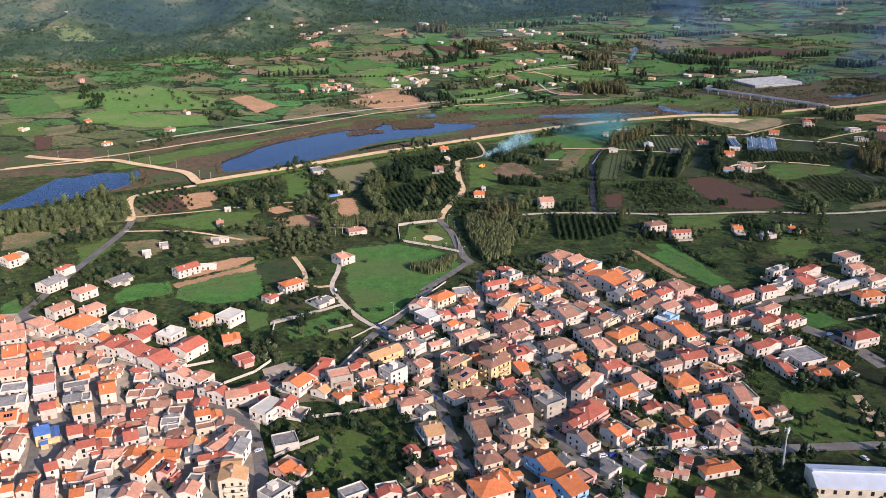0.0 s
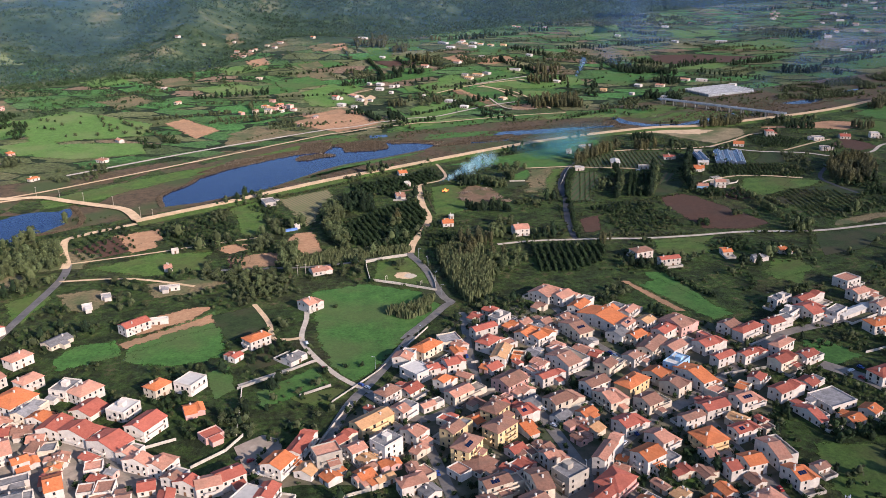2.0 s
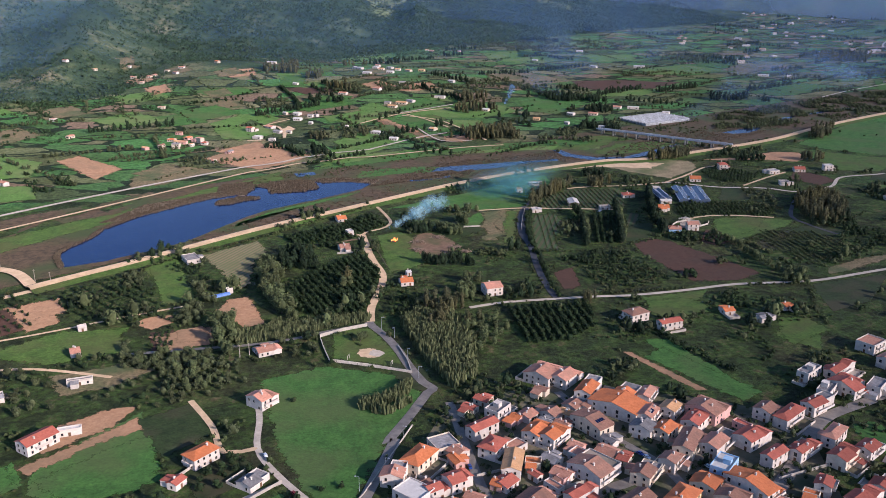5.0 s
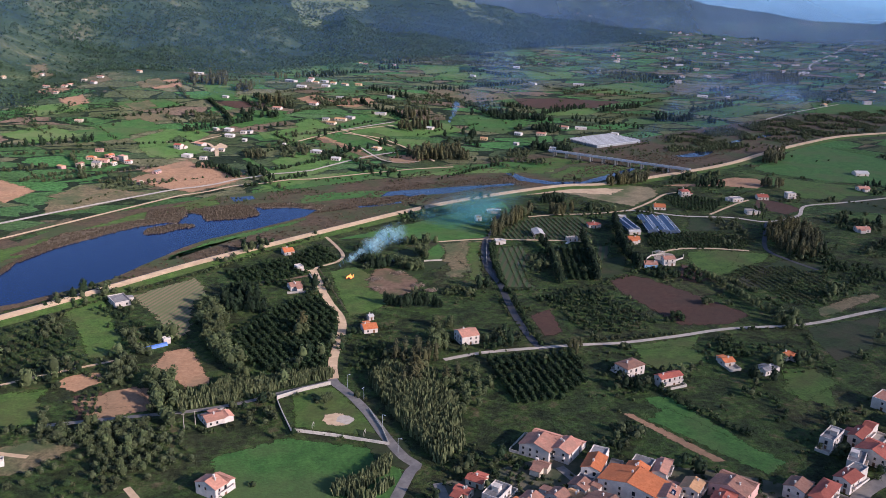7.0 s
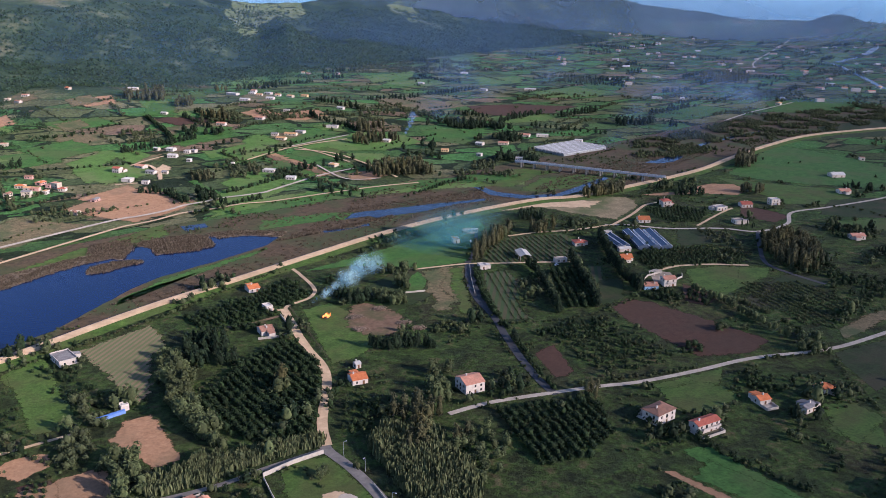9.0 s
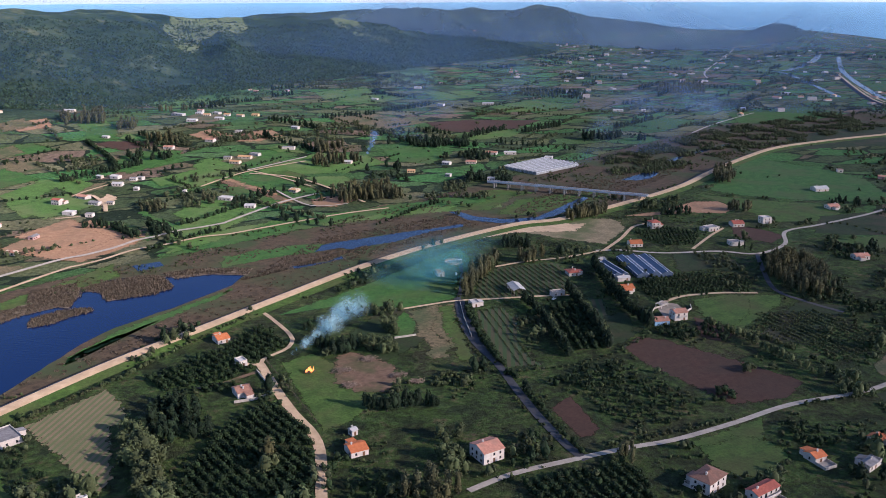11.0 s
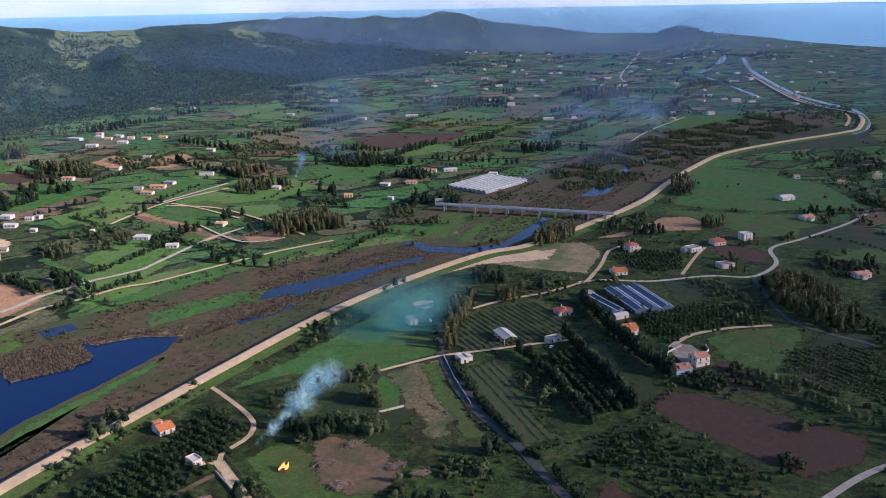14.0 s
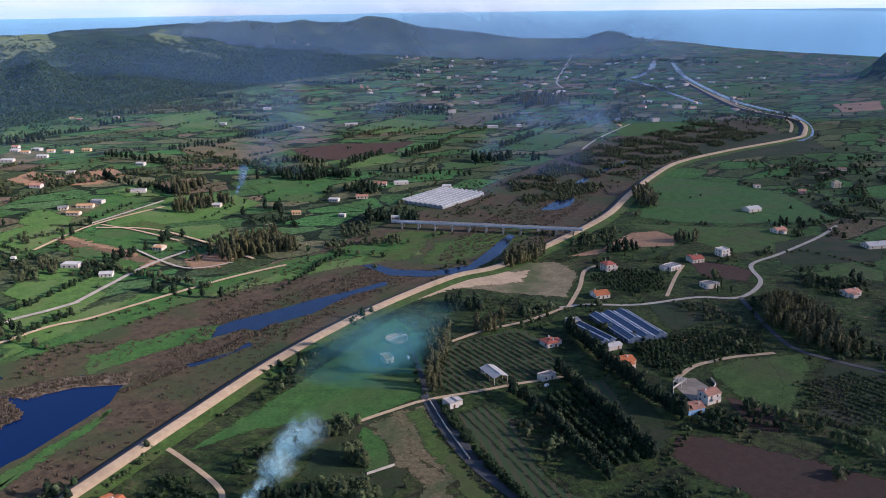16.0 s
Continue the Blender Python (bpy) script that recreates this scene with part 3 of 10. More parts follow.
drape("water", [(-213, 789), (-222, 826), (-205, 860), (-198, 885), (-157, 942), (-124, 985), (-110, 1012), (-78, 1020), (-72, 1013), (-57, 1018), (-30, 1019), (-13, 1009), (-4, 1009), (13, 1015), (23, 1015), (29, 1001), (40, 990), (24, 968), (0, 952), (-24, 936), (-61, 916), (-83, 895), (-101, 872), (-129, 833), (-183, 798)], WATER, "deep blue river lake with ragged reedy shores", "lake", ragged=2.0)

# ---- fields, lanes and roads ----
drape("ground_cover", [(-95, 360), (-57, 399), (-24, 454), (20, 532), (77, 541), (145, 510), (182, 482), (164, 429), (121, 320), (67, 288), (21, 262), (-21, 282), (-15, 359), (-64, 365)], YARD, "gardens and yards between the houses", "field")
drape("field", [(-158, 776), (-138, 782), (-115, 704), (-128, 696), (-141, 741)], GRASS, "small green meadow", "field")
drape("field", [(-150, 670), (-142, 680), (-125, 681), (-123, 666), (-137, 657)], SOIL, "bare brown garden plot", "field")
drape("field", [(-121, 635), (-118, 653), (-106, 659), (-102, 634), (-104, 631)], SOIL, "bare brown plot", "field")
drape("field", [(-138, 655), (-122, 656), (-121, 623), (-134, 626)], DARK_SOIL, "dug garden soil with young fruit trees", "field")
drape("field", [(-31, 634), (-7, 636), (5, 597), (5, 575), (-35, 594)], GRASS, "grassy village park inside low walls", "field")
drape("field", [(210, 751), (230, 764), (242, 754), (257, 721), (274, 670), (249, 658), (217, 664), (214, 678), (210, 703), (207, 724)], DARK_SOIL, "wide bare brown ploughed field", "field")
drape("field", [(129, 703), (148, 711), (142, 673), (135, 668), (126, 669)], DARK_SOIL, "small bare brown field", "field")
drape("field", [(292, 644), (358, 650), (313, 605), (276, 595)], DARK_AND_SHADED_GRASS, "dark green level meadow", "field")
drape("field", [(169, 645), (199, 648), (221, 648), (203, 627), (171, 627)], GRASS, "green meadow beside the lane", "field")
drape("field", [(144, 584), (161, 581), (174, 520), (155, 520), (148, 542)], MEADOW, "long green meadow behind the village", "field")
drape("field", [(126, 570), (132, 569), (153, 516), (145, 518)], SOIL, "strip of bare brown earth", "field")
drape("field", [(222, 576), (257, 578), (238, 547), (225, 562)], GRASS, "green meadow by the village edge", "field")
drape("field", [(19, 818), (42, 824), (51, 797), (59, 752), (35, 731), (17, 727), (16, 755)], GRASS, "green meadow with a bonfire on it", "field")
drape("field", [(67, 842), (108, 880), (160, 873), (145, 833), (126, 825), (103, 806), (73, 791)], DARK_AND_SHADED_GRASS, "grass plot with scattered trees", "field")
drape("field", [(159, 846), (181, 845), (177, 816), (156, 771), (155, 749), (140, 753), (133, 755), (141, 792)], VINEYARD, "rough field of thin dry rows", "field")
drape("field", [(241, 836), (252, 828), (219, 768), (224, 760), (199, 754), (213, 778)], VINEYARD, "dark field of dry rows", "field")
drape("field", [(37, 893), (112, 930), (181, 970), (216, 985), (212, 949), (188, 910), (160, 872), (121, 867), (100, 882), (71, 891)], MEADOW, "wide emerald meadow under the drifting smoke", "field")
drape("field", [(121, 867), (139, 869), (157, 866), (139, 820), (126, 792), (116, 794), (117, 817), (118, 843)], DRY_GRASS, "dry brown-green strip of pasture", "field", ragged=4)
drape("field", [(172, 874), (193, 906), (218, 925), (267, 917), (265, 894), (248, 852), (237, 846), (196, 855), (170, 862)], VINEYARD, "vineyard floor of brown and green stripes", "field")
# The trees' shade here is the sheet's own darker colour.
drape("field", [(230, 802), (252, 801), (231, 762), (214, 755), (195, 756)], DARK_AND_SHADED_GRASS, "grass field, the trees' shade put into its dark colour", "field")
drape("field", [(287, 1001), (342, 1031), (388, 1012), (389, 995), (376, 971), (333, 939), (314, 959), (298, 984)], SANDY_GRASS, "dry sandy pasture with worn patches", "field", ragged=3)
drape("field", [(403, 1014), (443, 1015), (502, 1034), (528, 1023), (523, 996), (498, 978), (465, 997), (428, 1001)], SOIL, "bare brown field beside the embankment", "field")
drape("field", [(694, 1174), (735, 1183), (759, 1106), (754, 1032), (696, 948), (652, 956), (598, 992), (564, 1029), (550, 1069)], MEADOW, "broad green meadow along the embankment", "field")
drape("field", [(527, 1059), (550, 1032), (591, 987), (642, 956), (566, 914), (516, 933), (523, 996)], GRASS, "broad green meadow", "field")
drape("field", [(472, 947), (488, 919), (489, 894), (460, 882), (444, 912)], DARK_SOIL, "brown field near the farmhouses", "field")
drape("field", [(503, 874), (564, 863), (565, 833), (538, 819), (516, 845)], GRASS, "green level meadow", "field")
drape("field", [(569, 934), (622, 927), (626, 865), (591, 847), (543, 870), (516, 892)], DARK_AND_SHADED_GRASS, "dark green meadow", "field")
drape("field", [(305, 802), (331, 802), (369, 782), (355, 767), (292, 741), (290, 763), (290, 780)], GRASS, "green field below the farm", "field")
drape("field", [(284, 776), (289, 762), (289, 739), (270, 732), (263, 744)], DARK_SOIL, "bare brown field strip", "field")
drape("field", [(365, 769), (395, 746), (314, 704), (301, 722), (301, 734)], DARK_AND_SHADED_GRASS, "dark field of low vines", "field")
drape("field", [(896, 1300), (1068, 1326), (1170, 1275), (1038, 1144), (934, 1187), (820, 1208)], DARK_AND_SHADED_GRASS, "dark green rows beyond the embankment", "field")
drape("field", [(24, 964), (18, 949), (-15, 926), (-45, 905), (-80, 880), (-95, 862), (-92, 878), (-60, 912), (-24, 933), (0, 949)], MEADOW, "green bank of the lake", "field", ragged=2.5)
drape("field", [(-10, 1067), (32, 1082), (103, 1096), (240, 1100), (321, 1091), (328, 1117), (256, 1127), (119, 1142), (0, 1123)], PASTURE, "light green strip along the far bank", "field", ragged=5)
drape("field", [(23, 1012), (122, 1026), (147, 1037), (87, 1054), (29, 1046)], MEADOW, "green scrub on the river bed", "field", ragged=9)
drape("field", [(342, 1120), (420, 1120), (459, 1102), (413, 1074), (316, 1054), (295, 1071)], GRASS, "green river flat by the bridge", "field", ragged=5)
drape("field", [(262, 1105), (287, 1142), (330, 1172), (350, 1168), (383, 1138), (345, 1122), (300, 1085)], GRASS, "green river flat before the bridge", "field", ragged=6)
drape("field", [(9, 1170), (55, 1205), (83, 1158), (48, 1118), (-1, 1117)], PASTURE, "bright green field", "field")
drape("field", [(82, 1313), (109, 1325), (138, 1205), (120, 1194), (103, 1241)], SOIL, "long brown field strip", "field")
drape("field", [(83, 1265), (118, 1201), (104, 1193), (79, 1249)], MEADOW, "green field strip", "field")
drape("field", [(111, 1334), (150, 1327), (179, 1224), (160, 1214), (134, 1278)], MEADOW, "green field with bare patches", "field")
drape("field", [(152, 1204), (180, 1213), (203, 1185), (168, 1162), (147, 1169)], SOIL, "bare brown field", "field")
drape("field", [(132, 1352), (226, 1418), (284, 1391), (294, 1342), (228, 1304), (177, 1314), (135, 1329)], PASTURE, "large green meadow", "field")
drape("field", [(174, 1305), (224, 1294), (221, 1214), (198, 1221), (181, 1255)], PASTURE, "green meadow", "field")
drape("field", [(92, 1551), (123, 1573), (148, 1529), (128, 1499), (99, 1515)], SOIL, "bare reddish field", "field")
drape("field", [(138, 1494), (164, 1522), (199, 1517), (171, 1484)], SOIL, "bare reddish field", "field")
drape("field", [(328, 1713), (424, 1745), (477, 1634), (379, 1568), (320, 1629)], DRY_GRASS, "pale stubble field", "field")
drape("field", [(470, 1637), (560, 1649), (669, 1601), (584, 1535), (485, 1521), (457, 1562)], DARK_SOIL, "wide brown ploughed field", "field")
drape("field", [(312, 1423), (371, 1429), (400, 1375), (338, 1314), (299, 1354)], MEADOW, "green field", "field")
drape("field", [(449, 1516), (534, 1543), (591, 1517), (534, 1460), (465, 1458)], PASTURE, "green field", "field")
drape("field", [(664, 1791), (786, 1838), (838, 1754), (761, 1699), (653, 1702)], PASTURE, "bright green field", "field")
drape("field", [(438, 2016), (542, 2019), (560, 1918), (471, 1854), (412, 1895)], PASTURE, "bright green field", "field")
drape("field", [(624, 2004), (746, 1989), (706, 1900), (603, 1876)], PASTURE, "green field", "field")
drape("field", [(639, 2302), (746, 2339), (772, 2201), (678, 2141), (618, 2194)], PASTURE, "bright green field at the hill foot", "field")
drape("field", [(193, 2135), (305, 2152), (357, 2064), (257, 1928), (173, 1948)], MEADOW, "green field at the hill foot", "field")
drape("field", [(1009, 1552), (1196, 1536), (1191, 1436), (1004, 1382), (931, 1431)], MEADOW, "broad green field inside the river bend", "field")
drape("field", [(753, 1528), (870, 1542), (914, 1462), (779, 1421), (711, 1441)], MEADOW, "green field", "field")
drape("field", [(885, 1816), (967, 1802), (955, 1722), (852, 1692), (817, 1743)], DRY_GRASS, "pale stubble field", "field")
drape("field", [(829, 1902), (920, 1863), (888, 1804), (803, 1809)], MEADOW, "green field", "field")
drape("field", [(1533, 2514), (1788, 2552), (1718, 2380), (1504, 2310)], MEADOW, "green field", "field")
drape("field", [(1775, 2323), (2030, 2378), (1822, 2134), (1618, 2090)], PASTURE, "green field", "field")
drape("field", [(1666, 1829), (1800, 1799), (1654, 1655), (1524, 1664)], MEADOW, "green field", "field")
drape("field", [(1551, 1450), (1687, 1420), (1540, 1334), (1443, 1365)], SOIL, "brown field", "field")
drape("field", [(-136, 1140), (-102, 1181), (-57, 1211), (-4, 1147), (-30, 1105), (-72, 1072), (-112, 1110)], SOIL, "broad bare brown field", "field")
drape("field", [(-58, 1198), (-29, 1192), (0, 1133), (-18, 1114)], MEADOW, "green strip", "field")
drape("field", [(-202, 1062), (-172, 1124), (-126, 1086), (-160, 1027), (-197, 1019)], DRY_GRASS, "grass field with tyre tracks", "field")
drape("field", [(-139, 1327), (-96, 1383), (-77, 1352), (-114, 1271)], PASTURE, "small bright green field", "field")
drape("field", [(-106, 1383), (-63, 1395), (-32, 1336), (-65, 1313)], PASTURE, "small bright green field", "field")
drape("field", [(-132, 1299), (-96, 1316), (-79, 1268), (-114, 1232)], PASTURE, "small bright green field", "field")
drape("field", [(-16, 1479), (44, 1482), (66, 1415), (20, 1394)], MEADOW, "green field", "field")
drape("field", [(76, 1339), (106, 1349), (133, 1239), (116, 1222)], SOIL, "long narrow brown strip", "field")
drape("field", [(128, 1346), (173, 1292), (141, 1243), (98, 1300)], MEADOW, "green field", "field")
drape("field", [(-45, 1663), (-1, 1698), (8, 1601), (-33, 1586)], PASTURE, "bright green field", "field")
drape("field", [(-126, 1662), (-77, 1695), (-70, 1640), (-117, 1616)], SOIL, "bare field", "field")
drape("field", [(-158, 1480), (-96, 1486), (-89, 1428), (-142, 1416)], DRY_GRASS, "pale stubble field", "field")
drape("field", [(-215, 1372), (-148, 1401), (-134, 1335), (-197, 1301)], MEADOW, "green field", "field")
drape("field", [(37, 1246), (110, 1259), (127, 1210), (57, 1171)], PASTURE, "green field", "field")
drape("field", [(149, 1539), (205, 1564), (211, 1514), (157, 1494)], SOIL, "bare reddish field", "field")
drape("field", [(403, 2029), (537, 2098), (526, 1991), (395, 1918)], PASTURE, "green field", "field")
drape("field", [(79, 1995), (183, 2038), (178, 1933), (88, 1876)], PASTURE, "green field", "field")
drape("field", [(-473, 1153), (-417, 1210), (-296, 1132), (-295, 1068), (-383, 1042), (-414, 1041)], PASTURE, "bright green meadow with oaks", "field")
drape("field", [(-412, 1026), (-348, 1038), (-287, 1038), (-272, 991), (-345, 967), (-388, 980)], PASTURE, "bright green meadow", "field")
drape("field", [(-510, 978), (-492, 997), (-429, 953), (-446, 921), (-488, 932)], GRASS, "green field", "field")
drape("field", [(-289, 1134), (-266, 1162), (-210, 1102), (-233, 1054)], SOIL, "bare reddish field", "field")
drape("field", [(-452, 933), (-430, 933), (-406, 875), (-423, 868)], DARK_SOIL, "bare orchard soil", "field")
drape("field", [(-206, 1079), (-169, 1116), (-108, 1083), (-157, 1033)], DRY_GRASS, "pale field", "field")
drape("field", [(-124, 1175), (-73, 1225), (-39, 1137), (-74, 1100)], SOIL, "bare brown field", "field")
drape("field", [(-567, 1099), (-525, 1152), (-461, 1102), (-471, 1040), (-512, 1010)], MEADOW, "green pasture", "field")
drape("field", [(-591, 1250), (-536, 1297), (-479, 1209), (-533, 1170)], DRY_GRASS, "dry pasture", "field")
drape("field", [(-715, 1605), (-667, 1641), (-604, 1579), (-664, 1527)], HILL_GRASS, "pale hillside clearing", "field")
drape("field", [(-172, 516), (-129, 556), (-119, 525), (-112, 488), (-148, 480), (-171, 489)], MEADOW, "green meadow between the gardens", "field")
drape("field", [(-183, 512), (-181, 521), (-170, 498), (-194, 485), (-209, 498)], MEADOW, "small green paddock", "field")
drape("field", [(-272, 482), (-264, 495), (-249, 465), (-260, 458)], MEADOW, "bright green meadow", "field")
drape("field", [(-122, 471), (-109, 479), (-102, 451), (-112, 440)], MEADOW, "green paddock", "field")
drape("field", [(-94, 447), (-65, 472), (-53, 450), (-88, 429)], MEADOW, "walled green paddock", "field")
drape("field", [(-76, 440), (-54, 448), (-43, 443), (-54, 429), (-70, 432)], GRASS, "walled green paddock", "field")
drape("field", [(-74, 577), (-38, 588), (10, 564), (10, 537), (-12, 504), (-31, 462), (-44, 450), (-58, 470), (-67, 505)], MEADOW, "large green meadow beside the village", "field")
drape("field", [(-76, 314), (-59, 333), (-28, 352), (-24, 340), (-36, 301), (-63, 298)], GRASS, "dark green walled orchard meadow", "field")
drape("field", [(157, 373), (195, 367), (186, 326), (154, 324), (148, 338)], GRASS, "broad dark green meadow", "field")
drape("field", [(198, 470), (212, 474), (224, 448), (205, 439), (195, 446)], MEADOW, "green plot beside the road", "field")
drape("field", [(68, 308), (84, 316), (93, 304), (91, 288), (67, 288)], GRASS, "shaded green plot", "field")
drape("field", [(85, 368), (105, 374), (102, 348), (82, 338)], GRASS, "green garden plot", "field")
drape("field", [(52, 410), (71, 420), (73, 397), (55, 392)], GRASS, "walled lawn between the streets", "field")
drape("field", [(-135, 546), (-103, 561), (-93, 524), (-116, 506)], DARK_AND_SHADED_GRASS, "rough garden plot", "field")
drape("field", [(-108, 497), (-84, 510), (-70, 487), (-98, 467)], DARK_AND_SHADED_GRASS, "dark orchard garden", "field")
drape("field", [(-257, 683), (-226, 723), (-208, 674), (-242, 653)], DARK_SOIL, "orchard soil", "field")
drape("field", [(-226, 706), (-208, 726), (-191, 681), (-210, 667)], SOIL, "bare plot", "field")
drape("field", [(-153, 777), (-132, 796), (-111, 703), (-134, 696)], GRASS, "green paddock", "field")
drape("field", [(-332, 608), (-316, 627), (-288, 613), (-296, 582), (-318, 577)], DRY_GRASS, "dry allotments", "field")
drape("field", [(134, 561), (152, 572), (180, 509), (163, 500)], MEADOW, "green meadow behind the houses", "field")
drape("pavement", [(-284, 466), (-250, 470), (-204, 442), (-131, 382), (-88, 350), (-73, 289), (-100, 251), (-201, 252)], PAVING, "pale trodden ground and paving between the houses", "field")
drape("field", [(245, 2878), (640, 4866), (632, 3692), (532, 3084), (437, 2897), (333, 2796), (303, 2693), (245, 2657), (255, 2792)], HILL_GRASS, "pale grassy clearing near the ridge", "field", ragged=6)
drape("field", [(926, 3595), (1027, 3666), (974, 3086), (960, 2938), (861, 2940), (868, 3212)], HILL_GRASS, "pale grassy clearing on the hillside", "field", ragged=6)
drape("field", [(-519, 1126), (-477, 1163), (-437, 1092), (-473, 1048)], PASTURE, "bright green pasture", "field", ragged=3)
drape("field", [(-447, 1031), (-400, 1062), (-359, 1017), (-404, 984)], PASTURE, "bright green pasture", "field", ragged=3)
drape("field", [(-501, 1270), (-451, 1309), (-403, 1255), (-455, 1204)], MEADOW, "green pasture with oaks", "field", ragged=3)
drape("field", [(-406, 1263), (-363, 1311), (-320, 1264), (-358, 1203)], DRY_GRASS, "pale stubble field", "field", ragged=3)
drape("field", [(-290, 1351), (-240, 1410), (-189, 1352), (-238, 1289)], PASTURE, "bright green field", "field", ragged=3)
drape("field", [(-195, 1403), (-129, 1450), (-90, 1390), (-154, 1338)], MEADOW, "green field", "field", ragged=3)
drape("field", [(-389, 1412), (-329, 1461), (-282, 1398), (-339, 1348)], DRY_GRASS, "pale stubble field", "field", ragged=3)
drape("field", [(-480, 1425), (-432, 1477), (-389, 1412), (-436, 1365)], PASTURE, "green field", "field", ragged=3)
drape("field", [(-635, 1379), (-598, 1437), (-533, 1355), (-573, 1293)], DRY_GRASS, "dry hillside pasture", "field", ragged=3)
drape("field", [(-304, 1522), (-232, 1547), (-188, 1502), (-256, 1457)], PASTURE, "green field", "field", ragged=3)
drape("field", [(-133, 1283), (-70, 1324), (-36, 1266), (-97, 1222)], PASTURE, "bright green field", "field", ragged=3)
drape("field", [(14, 1355), (85, 1386), (115, 1329), (45, 1289)], PASTURE, "green field", "field", ragged=3)
drape("field", [(-38, 1486), (37, 1506), (72, 1458), (-2, 1429)], DRY_GRASS, "pale stubble field", "field", ragged=3)
drape("field", [(-456, 962), (-429, 985), (-401, 946), (-438, 921)], DRY_GRASS, "pale dry field", "field", ragged=3)
drape("field", [(-174, 1543), (-98, 1567), (-68, 1525), (-141, 1493)], MEADOW, "green field", "field", ragged=3)
drape("field", [(-602, 1520), (-543, 1567), (-498, 1513), (-555, 1465)], MEADOW, "green hillside pasture", "field", ragged=3)
drape("field", [(-210, 495), (-202, 515), (-181, 518), (-171, 497), (-189, 486), (-203, 480)], MEADOW, "small green meadow behind the houses", "field", ragged=2)
drape("field", [(-170, 500), (-151, 516), (-130, 530), (-122, 531), (-114, 496), (-121, 483), (-143, 479), (-156, 484)], MEADOW, "green meadow between garden plots", "field", ragged=2)
drape("field", [(-179, 513), (-158, 529), (-131, 550), (-126, 536), (-152, 520), (-171, 504)], SOIL, "bare brown strip above the meadow", "field", ragged=2)
drape("field", [(-239, 594), (-215, 603), (-194, 585), (-206, 561), (-226, 567)], DRY_GRASS, "dry garden plot", "field", ragged=2)
drape("field", [(-268, 581), (-251, 606), (-237, 589), (-242, 549), (-252, 550)], GRASS, "green garden plot", "field", ragged=2)
drape("field", [(-285, 664), (-256, 682), (-228, 672), (-235, 640), (-266, 637)], DRY_GRASS, "dry allotment", "field", ragged=2)
drape("field", [(-235, 640), (-188, 669), (-148, 666), (-149, 627), (-188, 618)], GRASS, "green plot with fruit trees", "field", ragged=2)
drape("field", [(-303, 628), (-281, 644), (-266, 625), (-279, 598)], DRY_GRASS, "dry allotment", "field", ragged=2)
drape("field", [(-185, 606), (-147, 615), (-125, 601), (-148, 582), (-174, 578)], DRY_GRASS, "dry garden plot", "field", ragged=2)
drape("field", [(-235, 714), (-202, 729), (-190, 698), (-217, 683)], SOIL, "bare orchard soil", "field", ragged=2)
drape("field", [(-329, 826), (-299, 853), (-260, 889), (-190, 943), (-110, 1013), (-48, 1062), (-46, 1025), (-107, 973), (-168, 923), (-236, 861), (-286, 810), (-318, 796)], GRASS, "green strip below the far bank", "field", ragged=5)
drape("field", [(83, 1128), (149, 1143), (220, 1154), (293, 1155), (344, 1143), (310, 1117), (239, 1119), (168, 1109), (112, 1093), (36, 1067), (-19, 1054), (-9, 1071)], MEADOW, "long green flat beside the river", "field", ragged=6)
drape("field", [(-288, 1675), (-251, 1698), (-230, 1630), (-265, 1602)], SOIL, "bare terraced plot on the slope", "field", ragged=4)
drape("field", [(-228, 1710), (-189, 1733), (-174, 1668), (-208, 1641)], DRY_GRASS, "dry clearing on the slope", "field", ragged=4)
drape("field", [(-157, 1534), (-120, 1559), (-105, 1518), (-141, 1486)], DRY_GRASS, "dry clearing on the slope", "field", ragged=4)
drape("field", [(-247, 1573), (-212, 1592), (-194, 1542), (-227, 1512)], SOIL, "bare terraced plot on the slope", "field", ragged=4)
drape("field", [(-319, 1802), (-292, 1847), (-267, 1777), (-303, 1741)], DRY_GRASS, "dry clearing on the slope", "field", ragged=4)
drape("field", [(-145, 1655), (-105, 1692), (-89, 1646), (-133, 1614)], DRY_GRASS, "dry clearing on the slope", "field", ragged=4)
drape("field", [(-5, 595), (-6, 593), (-7, 591), (-10, 590), (-12, 590), (-15, 591), (-17, 593), (-19, 595), (-20, 598), (-20, 600), (-19, 602), (-17, 604), (-15, 605), (-12, 605), (-9, 604), (-7, 603), (-5, 600), (-4, 598)], SAND, "round sandy play yard in the park", "field")
drape("field", [(40, 797), (50, 812), (62, 817), (72, 802), (80, 785), (76, 765), (60, 754), (46, 760), (38, 778)], DIRT, "cleared brown earth with heaps of cut wood", "field", ragged=5)
drape("field", [(139, 864), (153, 863), (132, 798), (124, 769), (113, 777), (123, 814)], GRASS, "green verge beside the dark road", "field", ragged=2)
drape("field", [(302, 798), (348, 791), (323, 762), (296, 748), (284, 763)], GRASS, "green field below the farm", "field")
drape("field", [(364, 897), (388, 890), (400, 859), (380, 826), (362, 848), (337, 852), (341, 865)], DARK_AND_SHADED_GRASS, "rough weedy ground behind the greenhouses", "field")
drape("field", [(171, 641), (194, 642), (208, 630), (203, 611), (175, 605), (164, 618)], GRASS, "green garden meadow beside the houses", "field", ragged=3)
drape("field", [(238, 596), (259, 594), (260, 571), (224, 555), (226, 576)], GRASS, "green meadow below the lane", "field")
drape("field", [(325, 672), (358, 684), (386, 687), (383, 677), (335, 659), (314, 656)], DRY_GRASS, "dry bank and grass strip in the dark fields", "field")
